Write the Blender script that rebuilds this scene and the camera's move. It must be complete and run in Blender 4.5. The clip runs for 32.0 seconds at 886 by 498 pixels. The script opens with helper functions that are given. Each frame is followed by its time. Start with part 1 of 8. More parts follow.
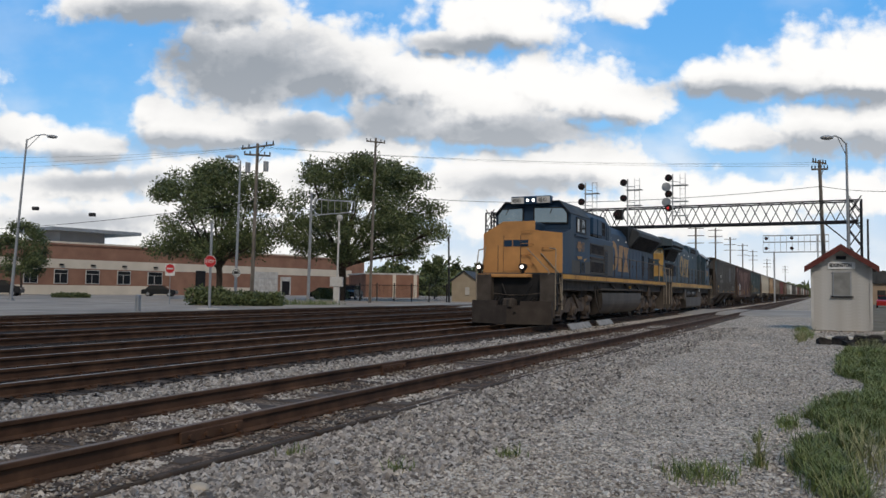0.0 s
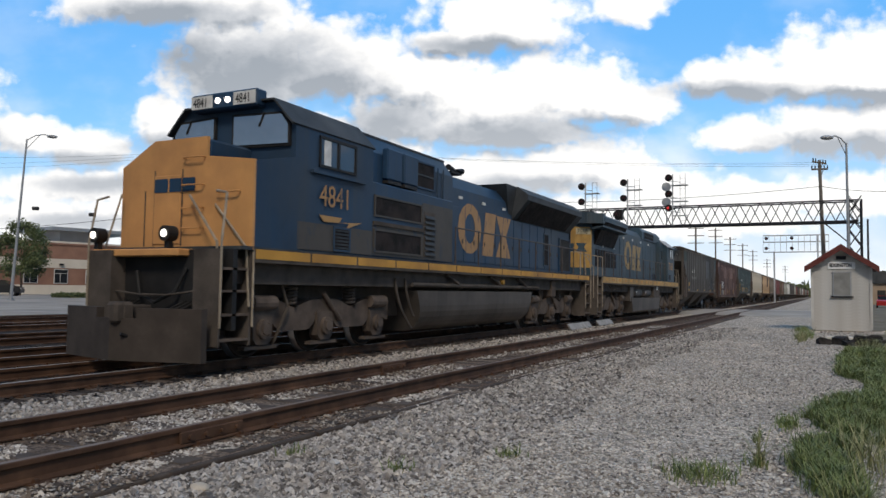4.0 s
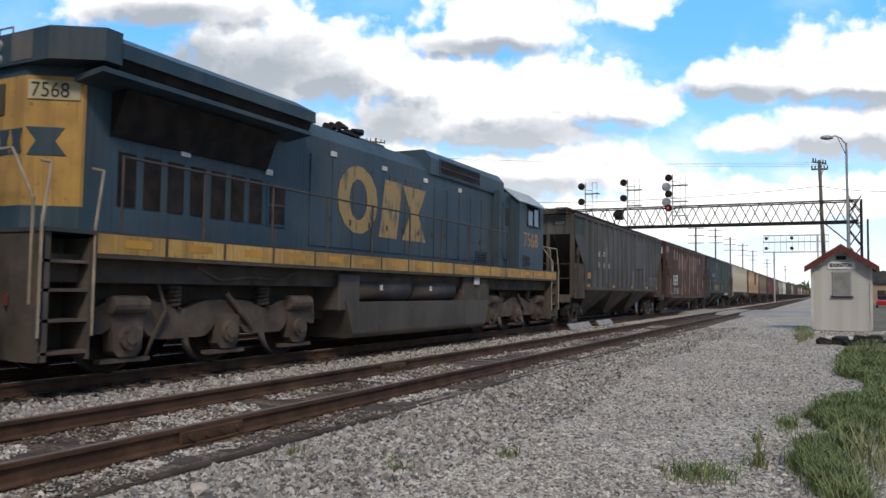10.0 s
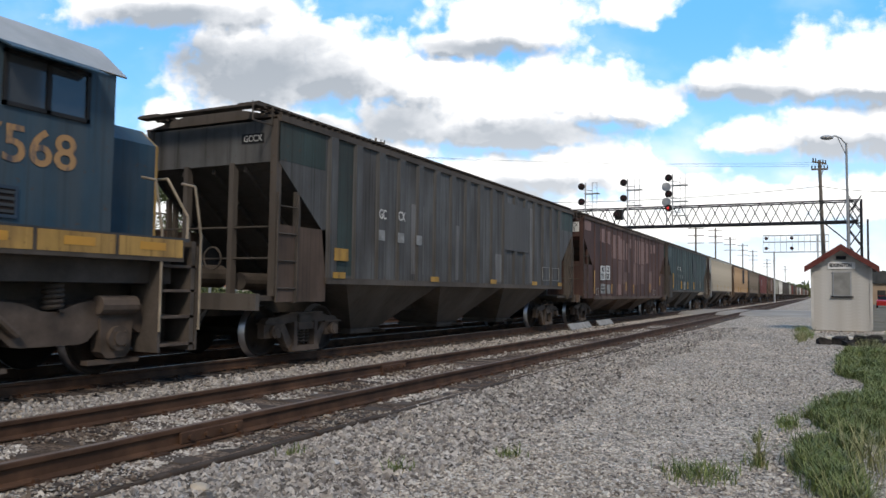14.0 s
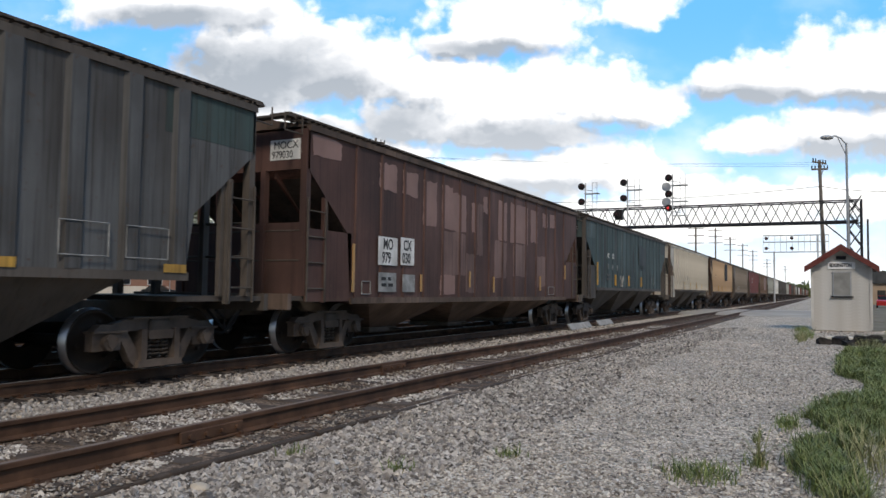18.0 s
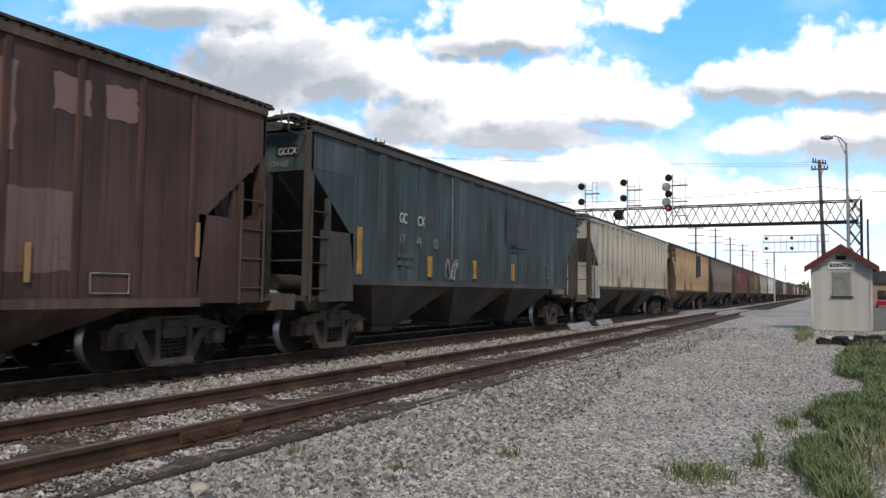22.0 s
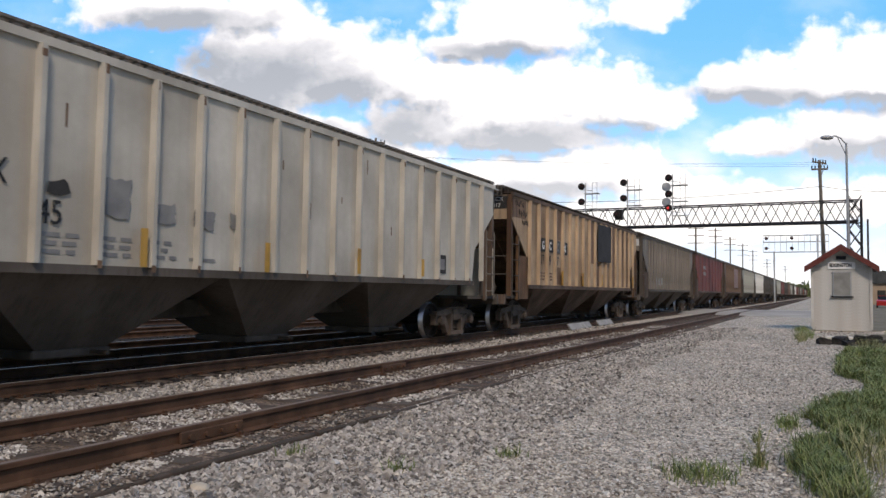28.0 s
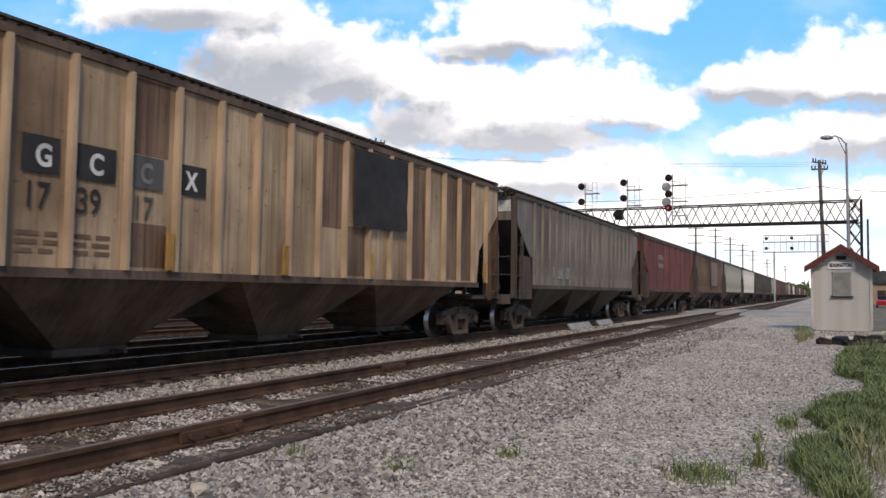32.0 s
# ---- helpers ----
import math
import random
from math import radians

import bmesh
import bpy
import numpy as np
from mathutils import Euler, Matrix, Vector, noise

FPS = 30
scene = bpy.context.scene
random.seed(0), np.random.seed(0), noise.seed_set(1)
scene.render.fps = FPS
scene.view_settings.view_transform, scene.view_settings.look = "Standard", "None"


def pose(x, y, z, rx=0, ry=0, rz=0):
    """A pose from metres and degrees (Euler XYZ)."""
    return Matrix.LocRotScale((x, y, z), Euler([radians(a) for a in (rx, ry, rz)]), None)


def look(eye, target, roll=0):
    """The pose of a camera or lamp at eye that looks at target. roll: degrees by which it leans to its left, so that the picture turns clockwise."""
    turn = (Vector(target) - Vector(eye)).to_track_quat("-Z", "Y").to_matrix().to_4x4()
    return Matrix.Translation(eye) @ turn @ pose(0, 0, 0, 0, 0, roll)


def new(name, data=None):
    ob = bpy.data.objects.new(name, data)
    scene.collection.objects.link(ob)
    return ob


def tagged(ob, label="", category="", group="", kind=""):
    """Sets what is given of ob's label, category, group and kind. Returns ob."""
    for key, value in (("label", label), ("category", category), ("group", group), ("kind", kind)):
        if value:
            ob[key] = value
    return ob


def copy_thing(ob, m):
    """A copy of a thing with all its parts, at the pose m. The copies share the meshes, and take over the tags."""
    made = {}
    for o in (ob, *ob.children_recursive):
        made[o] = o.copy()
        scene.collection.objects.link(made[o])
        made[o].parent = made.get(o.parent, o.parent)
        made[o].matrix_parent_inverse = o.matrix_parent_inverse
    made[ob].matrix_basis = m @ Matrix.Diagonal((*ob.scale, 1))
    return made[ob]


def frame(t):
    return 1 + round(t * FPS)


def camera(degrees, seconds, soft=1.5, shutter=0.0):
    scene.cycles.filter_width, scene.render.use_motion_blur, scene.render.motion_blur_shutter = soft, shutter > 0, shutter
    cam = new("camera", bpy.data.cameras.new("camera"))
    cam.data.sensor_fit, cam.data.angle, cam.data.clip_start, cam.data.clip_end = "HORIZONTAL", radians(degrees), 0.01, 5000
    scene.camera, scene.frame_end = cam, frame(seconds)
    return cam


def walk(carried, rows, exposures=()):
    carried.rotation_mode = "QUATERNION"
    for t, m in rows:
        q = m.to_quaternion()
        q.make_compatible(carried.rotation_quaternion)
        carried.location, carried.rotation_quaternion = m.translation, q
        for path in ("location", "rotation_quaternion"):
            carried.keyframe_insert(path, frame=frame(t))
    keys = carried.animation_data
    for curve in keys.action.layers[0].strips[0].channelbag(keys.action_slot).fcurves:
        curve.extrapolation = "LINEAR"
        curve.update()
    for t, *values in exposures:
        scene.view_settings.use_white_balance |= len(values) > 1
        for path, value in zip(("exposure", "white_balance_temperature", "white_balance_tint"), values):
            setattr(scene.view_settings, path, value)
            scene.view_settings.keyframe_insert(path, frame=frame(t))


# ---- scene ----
CLIP = 32.0
TRACK_X, RAIL_Z = -9.93, 0.20          # the train's track
cam = camera(61.05, CLIP, soft=1.5, shutter=0.2)
EYE = Vector((0.0, 0.0, 1.45))
YAW, PITCH, ROLL = 26.81, 3.11, 0.82
AIM = EYE + Vector((-math.sin(radians(YAW)) * math.cos(radians(PITCH)),
                    math.cos(radians(YAW)) * math.cos(radians(PITCH)), math.sin(radians(PITCH))))
walk(cam, [(0.0, look(EYE, AIM, ROLL)), (CLIP, look(EYE, AIM, ROLL))],
     exposures=[(0.0, -0.06, 6500, 10), (3.2, 0.0, 6500, 10), (5.6, 0.36, 6500, 10), (14.0, 0.38, 6500, 10), (25.5, 0.42, 6500, 11), (27.6, 0.40, 6700, 14), (32.0, 0.42, 6780, 15)])

# world: blue summer sky, the sun veiled by cloud behind the camera
SUN_EL, SUN_AZ = 44.0, 146.0          # azimuth clockwise from +y
world = bpy.data.worlds.new("sky")
scene.world = world
world.use_nodes = True
wt = world.node_tree
sky = wt.nodes.new("ShaderNodeTexSky")
sky.sky_type, sky.sun_disc = "NISHITA", False
sky.sun_elevation, sky.sun_rotation = radians(SUN_EL), radians(SUN_AZ)
sky.air_density, sky.dust_density, sky.ozone_density = 1.0, 0.6, 2.0
wt.links.new(sky.outputs[0], wt.nodes["Background"].inputs[0])
wt.nodes["Background"].inputs[1].default_value = 0.05

sun = new("sun", bpy.data.lights.new("sun", "SUN"))
sun.data.energy, sun.data.angle, sun.data.color = 1.6, radians(12), (1.0, 0.90, 0.77)
sd = Vector((math.sin(radians(SUN_AZ)) * math.cos(radians(SUN_EL)),
             math.cos(radians(SUN_AZ)) * math.cos(radians(SUN_EL)), math.sin(radians(SUN_EL))))
sun.matrix_world = look(sd * 100, (0, 0, 0))


# ---- materials ----
def mat(name, base, rough=0.7, metal=0.0, var=0.25, scale=3.0, stain=None, stain_amt=0.0, stain_scale=0.7,
        bump=0.15, bump_scale=40.0, per=0.0, streak=0.0):
    """A painted, mineral or metal surface: two scales of mottling, optional stains or rain streaks, fine relief."""
    m = bpy.data.materials.new(name)
    m.use_nodes = True
    t = m.node_tree
    n, l = t.nodes, t.links
    b = n["Principled BSDF"]
    b.inputs["Roughness"].default_value, b.inputs["Metallic"].default_value = rough, metal
    b.inputs["Specular IOR Level"].default_value = 0.5 if rough < 0.45 else 0.2          # dusty, weathered surfaces
    tc = n.new("ShaderNodeTexCoord")
    co = tc.outputs["Object"]

    def noi(s, detail, stretch=None):
        x = n.new("ShaderNodeTexNoise")
        x.inputs["Scale"].default_value, x.inputs["Detail"].default_value = s, detail
        if stretch:
            mp = n.new("ShaderNodeMapping")
            mp.inputs["Scale"].default_value = stretch
            l.new(co, mp.inputs[0])
            l.new(mp.outputs[0], x.inputs[0])
        else:
            l.new(co, x.inputs[0])
        return x.outputs["Fac"]

    def mix(f, a, c, blend="MIX"):
        x = n.new("ShaderNodeMix")
        x.data_type, x.blend_type = "RGBA", blend
        for i, v in ((0, f), (6, a), (7, c)):
            if isinstance(v, (int, float)):
                x.inputs[i].default_value = v
            elif isinstance(v, tuple):
                x.inputs[i].default_value = (*v[:3], 1)
            else:
                l.new(v, x.inputs[i])
        return x.outputs[2]

    def ramp(f, lo, hi, a=0.0, c=1.0):
        x = n.new("ShaderNodeMapRange")
        x.inputs[1].default_value, x.inputs[2].default_value = lo, hi
        x.inputs[3].default_value, x.inputs[4].default_value = a, c
        l.new(f, x.inputs[0])
        return x.outputs[0]

    dark = tuple(c * (1 - var) for c in base)
    light = tuple(min(1, c * (1 + var)) for c in base)
    col = mix(ramp(noi(scale, 6), 0.3, 0.7), dark, light)
    col = mix(ramp(noi(scale * 9, 4), 0.35, 0.75, 0.0, 0.5 * var), col, (base[0] * 0.4, base[1] * 0.4, base[2] * 0.4))
    if stain:
        col = mix(ramp(noi(stain_scale, 8), 0.5 - 0.22 * stain_amt, 0.78 - 0.2 * stain_amt, 0.0, min(1, 0.4 + stain_amt)), col, stain)
    if streak:
        st = stain or tuple(c * 0.3 for c in base)
        if streak > 0.38:          # chalked, scuffed patches where the paint has faded
            chalk = tuple(min(0.8, c * 1.35 + 0.018) for c in base)
            col = mix(ramp(noi(0.8, 9, (1.0, 1.0, 0.45)), 0.47, 0.68, 0.0, 0.75), col, chalk)
        col = mix(ramp(noi(2.2, 7, (1.0, 2.4, 0.10)), 0.44, 0.66, 0.0, streak), col, st)
        if streak > 0.38:          # narrow runs of rust and soot, and small chips
            col = mix(ramp(noi(7.0, 8, (1.0, 2.6, 0.07)), 0.52, 0.66, 0.0, streak * 0.8), col, tuple(c * 0.45 for c in st))
            col = mix(ramp(noi(11.0, 6), 0.64, 0.72, 0.0, 0.6), col, (0.09, 0.055, 0.038))
    if per:
        oi = n.new("ShaderNodeObjectInfo")
        col = mix(ramp(oi.outputs["Random"], 0, 1, 0, per), col, tuple(c * 0.45 for c in base))
    l.new(col, b.inputs["Base Color"])
    if bump:
        bp = n.new("ShaderNodeBump")
        bp.inputs["Strength"].default_value, bp.inputs["Distance"].default_value = bump, 0.02
        l.new(noi(bump_scale, 5), bp.inputs["Height"])
        l.new(bp.outputs[0], b.inputs["Normal"])
    return m


M_RAIL = mat("rusty_rail_steel", (0.105, 0.056, 0.033), 0.75, 0.2, 0.45, 2.5, (0.05, 0.03, 0.022), 0.3)
M_RAILTOP = mat("worn_rail_head", (0.21, 0.16, 0.125), 0.7, 0.1, 0.25, 3.0, (0.12, 0.07, 0.05), 0.35, 1.2)
M_RAILSHINE = mat("polished_rail_head", (0.40, 0.34, 0.29), 0.6, 0.3, 0.2, 3.0)
M_TIE = mat("weathered_tie", (0.085, 0.062, 0.048), 0.9, 0, 0.5, 4.0, (0.16, 0.13, 0.105), 0.3, 1.5, 0.4, 30, per=0.6)
M_DARKBALLAST = mat("oily_ballast", (0.062, 0.047, 0.039), 0.95, 0, 0.5, 5, (0.08, 0.062, 0.05), 0.2, 0.6, 0.6, 26)
M_GRAVEL = mat("limestone_gravel", (0.74, 0.625, 0.50), 0.95, 0, 0.25, 0.8, (0.47, 0.42, 0.35), 0.25, 0.25, 0.9, 26)


def pebbled(m, scales=((34.0, 0.55), (75.0, 0.35)), relief_d=0.03):
    """Adds close-packed small stones to a ground material: a tone for each stone, crevice shade painted between them,
    and their rounded relief.
    """
    n, l = m.node_tree.nodes, m.node_tree.links
    b = n["Principled BSDF"]
    src = b.inputs["Base Color"].links[0].from_socket
    tc = n.new("ShaderNodeTexCoord")
    height = None
    for sc, amt in scales:
        v = n.new("ShaderNodeTexVoronoi")
        v.inputs["Scale"].default_value = sc
        l.new(tc.outputs["Object"], v.inputs["Vector"])
        sep = n.new("ShaderNodeSeparateColor")
        l.new(v.outputs["Color"], sep.inputs[0])
        mr = n.new("ShaderNodeMapRange")
        mr.inputs[3].default_value, mr.inputs[4].default_value = 1 - amt, 1 + amt
        l.new(sep.outputs[0], mr.inputs[0])
        # colour darkens away from each stone's middle, as shade in the crevices
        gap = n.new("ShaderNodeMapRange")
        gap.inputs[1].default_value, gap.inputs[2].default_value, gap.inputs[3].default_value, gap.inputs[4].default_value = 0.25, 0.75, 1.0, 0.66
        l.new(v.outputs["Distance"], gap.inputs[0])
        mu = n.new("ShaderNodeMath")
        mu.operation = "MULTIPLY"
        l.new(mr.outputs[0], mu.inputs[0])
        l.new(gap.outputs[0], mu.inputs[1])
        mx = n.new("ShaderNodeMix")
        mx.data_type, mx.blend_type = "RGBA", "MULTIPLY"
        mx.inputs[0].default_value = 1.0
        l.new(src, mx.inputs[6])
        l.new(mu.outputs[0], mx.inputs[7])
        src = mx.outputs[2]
        if height is None:
            height = gap.outputs[0]
    l.new(src, b.inputs["Base Color"])
    bp = n.new("ShaderNodeBump")
    bp.inputs["Strength"].default_value, bp.inputs["Distance"].default_value = 0.9, relief_d
    l.new(height, bp.inputs["Height"])
    l.new(bp.outputs[0], b.inputs["Normal"])
    return m


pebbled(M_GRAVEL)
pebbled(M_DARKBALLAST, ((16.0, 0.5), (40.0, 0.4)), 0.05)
M_ASPHALT = mat("grey_asphalt", (0.37, 0.315, 0.26), 0.9, 0, 0.25, 0.4, (0.15, 0.145, 0.135), 0.2, 0.12, 0.3, 40)
M_TRACKDIRT = mat("rusty_track_dirt", (0.19, 0.128, 0.088), 0.95, 0, 0.45, 2.2, (0.34, 0.27, 0.21), 0.35, 0.9, 0.7, 30)
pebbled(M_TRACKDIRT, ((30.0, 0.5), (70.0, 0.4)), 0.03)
M_GRASS_GROUND = mat("weedy_ground", (0.19, 0.155, 0.11), 0.95, 0, 0.4, 0.8, (0.085, 0.085, 0.04), 0.3, 0.5, 0.5, 20)
M_WHITE = mat("weathered_white_paint", (0.58, 0.57, 0.545), 0.7, 0, 0.14, 1.5, (0.38, 0.35, 0.31), 0.3, 1.6, 0.2, 40, streak=0.3)
M_ROOFRED = mat("dull_red_shingle", (0.15, 0.045, 0.038), 0.85, 0, 0.3, 3, (0.10, 0.05, 0.045), 0.3, 1.5, 0.4, 30)
M_STEEL = mat("galvanised_steel", (0.36, 0.37, 0.38), 0.5, 0.5, 0.15, 2.0)
# galvanised steel made paler to take in the bloom on the thin masts
M_PALESTEEL = mat("bloom_paled_galvanised_steel", (0.52, 0.53, 0.54), 0.6, 0.1, 0.12, 2.0)
M_DARKSTEEL = mat("dark_painted_steel", (0.035, 0.035, 0.038), 0.6, 0.2, 0.3, 2.0)
M_WOOD = mat("grey_weathered_pole", (0.19, 0.165, 0.14), 0.85, 0, 0.3, 1.5, streak=0.4)
M_BLACK = mat("matt_black", (0.022, 0.021, 0.021), 0.6, 0, 0.3, 3)
M_BRICK = mat("red_brown_brick_far", (0.30, 0.165, 0.115), 0.9, 0, 0.15, 0.6, (0.2, 0.1, 0.07), 0.2, 0.2)
M_CREAM = mat("cream_masonry_band", (0.66, 0.59, 0.49), 0.85, 0, 0.08, 0.5)
M_GLASS = mat("dark_window_glass", (0.02, 0.022, 0.026), 0.08, 0, 0.2, 0.5, bump=0)
M_LEAF_FAR = mat("far_foliage", (0.045, 0.068, 0.030), 0.8, 0, 0.5, 0.25, bump=0)
M_BARK = mat("oak_bark", (0.075, 0.06, 0.048), 0.9, 0, 0.4, 4)


# ---- mesh helpers ----
def box(bm, x0, x1, y0, y1, z0, z1, bev=0.0):
    r = bmesh.ops.create_cube(bm, size=1.0, matrix=Matrix.Translation(((x0 + x1) / 2, (y0 + y1) / 2, (z0 + z1) / 2))
                              @ Matrix.Diagonal((abs(x1 - x0), abs(y1 - y0), abs(z1 - z0), 1)))
    if bev:
        ed = list({e for v in r["verts"] for e in v.link_edges})
        bmesh.ops.bevel(bm, geom=ed, offset=bev, segments=1, affect="EDGES", profile=0.5)
    return bm


def rod(bm, a, b, r, seg=8, r2=None):
    a, b = Vector(a), Vector(b)
    d = b - a
    if d.length < 1e-6:
        return bm
    m = Matrix.Translation((a + b) / 2) @ d.to_track_quat("Z", "Y").to_matrix().to_4x4()
    bmesh.ops.create_cone(bm, cap_ends=True, segments=seg, radius1=r, radius2=r if r2 is None else r2, depth=d.length, matrix=m)
    return bm


def bent(bm, pts, r, seg=6):
    for a, b in zip(pts, pts[1:]):
        rod(bm, a, b, r, seg)
    return bm


def tube(bm, pts, r, seg=5, up=(0, 0, 1)):
    """One continuous thin tube through the points."""
    rings = []
    for i, p in enumerate(pts):
        d = (pts[min(i + 1, len(pts) - 1)] - pts[max(i - 1, 0)]).normalized()
        a = d.cross(Vector(up)).normalized()
        b = a.cross(d)
        rings.append([bm.verts.new(p + (a * math.cos(2 * math.pi * k / seg) + b * math.sin(2 * math.pi * k / seg)) * r) for k in range(seg)])
    for u, v in zip(rings, rings[1:]):
        for k in range(seg):
            bm.faces.new((u[k], u[(k + 1) % seg], v[(k + 1) % seg], v[k]))
    return bm


def prism(bm, prof, axis, a, b):
    """Sweep a closed profile along an axis ('x': profile is (y, z); 'y': (x, z); 'z': (x, y))."""
    def p(c, s):
        return {"x": (s, c[0], c[1]), "y": (c[0], s, c[1]), "z": (c[0], c[1], s)}[axis]
    va = [bm.verts.new(p(c, a)) for c in prof]
    vb = [bm.verts.new(p(c, b)) for c in prof]
    k = len(prof)
    fs = [bm.faces.new([va[i], va[(i + 1) % k], vb[(i + 1) % k], vb[i]]) for i in range(k)]
    fs += [bm.faces.new(va[::-1]), bm.faces.new(vb)]
    bmesh.ops.recalc_face_normals(bm, faces=fs)
    return bm


def B():
    return bmesh.new()


def mesh_of(name, bm, material, smooth=False):
    me = bpy.data.meshes.new(name)
    bm.to_mesh(me)
    bm.free()
    me.materials.append(material)
    if smooth:
        for p in me.polygons:
            p.use_smooth = True
    return me


def part(name, bm, material, parent, label="", smooth=False):
    me = bm if isinstance(bm, bpy.types.Mesh) else mesh_of(name, bm, material, smooth)
    ob = new(name, me)
    ob.parent = parent
    if label:
        tagged(ob, label)
    return ob


def thing(name, m, label, category, group="", kind=""):
    ob = new(name)
    ob.empty_display_size = 0.2
    ob.matrix_world = m
    return tagged(ob, label, category, group, kind)


def solid(name, bm, material, label, category, group="", kind="", m=None, smooth=False):
    ob = new(name, mesh_of(name, bm, material, smooth))
    if m is not None:
        ob.matrix_world = m
    return tagged(ob, label, category, group, kind)


# ---- clouds: a far curved backdrop that drifts slowly ----
def cloud_group(name, blobs, fine):
    """A node group that gives the thickness of cloud at a place; fine: how many octaves of billows."""
    g = bpy.data.node_groups.new(name, "ShaderNodeTree")
    g.interface.new_socket("P", in_out="INPUT", socket_type="NodeSocketVector")
    g.interface.new_socket("D", in_out="OUTPUT", socket_type="NodeSocketFloat")
    n, l = g.nodes, g.links
    gi, go = n.new("NodeGroupInput"), n.new("NodeGroupOutput")

    def vm(op, a, b=None):
        x = n.new("ShaderNodeVectorMath")
        x.operation = op
        for i, v in enumerate((a, b)):
            if v is None:
                continue
            if isinstance(v, tuple):
                x.inputs[i].default_value = v
            else:
                l.new(v, x.inputs[i])
        return x.outputs["Value" if op == "LENGTH" else "Vector"]

    def fm(op, a, b=None, c=None):
        x = n.new("ShaderNodeMath")
        x.operation = op
        for i, v in enumerate((a, b, c)):
            if v is None:
                continue
            if isinstance(v, (int, float)):
                x.inputs[i].default_value = v
            else:
                l.new(v, x.inputs[i])
        return x.outputs[0]

    def nz(co, s, d, rough=0.55, ny=1.0):
        mp = vm("MULTIPLY", co, (1.0, ny, 1.0))
        x = n.new("ShaderNodeTexNoise")
        x.inputs["Scale"].default_value, x.inputs["Detail"].default_value, x.inputs["Roughness"].default_value = s, d, rough
        l.new(mp, x.inputs[0])
        return x
    P0 = gi.outputs[0]
    warp = nz(P0, 1.3, 3.0)
    P = vm("ADD", P0, vm("MULTIPLY", vm("SUBTRACT", warp.outputs["Color"], (0.5, 0.5, 0.5)), (0.5, 0.3, 0.0)))
    acc = None
    for (cx, cy, rx, up, down) in blobs:          # a heap with a rounded top and a flatter base
        q = vm("SUBTRACT", P, (cx, cy, 0.0))
        hi = vm("MAXIMUM", vm("MULTIPLY", q, (1 / rx, 1 / up, 0.0)), (-9.0, 0.0, 0.0))
        lo = vm("MINIMUM", vm("MULTIPLY", q, (0.0, 1 / down, 0.0)), (9.0, 0.0, 0.0))
        v = fm("SUBTRACT", 1.0, vm("LENGTH", vm("ADD", hi, lo)))
        acc = v if acc is None else fm("SMOOTH_MAX", acc, v, 0.22)
    out = fm("MAXIMUM", acc, -1.0)
    if fine:
        for sc, amt in ((2.6, 0.42), (6.5, 0.2)):
            vo = n.new("ShaderNodeTexVoronoi")
            vo.feature = "SMOOTH_F1"
            vo.inputs["Scale"].default_value, vo.inputs["Smoothness"].default_value = sc, 0.3
            l.new(vm("ADD", P0, vm("MULTIPLY", warp.outputs["Color"], (0.4, 0.4, 0.0))), vo.inputs["Vector"])
            out = fm("ADD", out, fm("MULTIPLY", fm("SUBTRACT", 0.42, vo.outputs["Distance"]), amt))
        puff = nz(P0, 1.7, fine, 0.6, 1.25).outputs["Fac"]
        out = fm("ADD", out, fm("MULTIPLY", fm("SUBTRACT", puff, 0.5), 1.15))
    else:
        out = fm("ADD", out, fm("MULTIPLY", fm("SUBTRACT", nz(P0, 1.3, 8.0, 0.58, 1.5).outputs["Fac"], 0.5), 1.1))
    l.new(out, go.inputs[0])

    return g


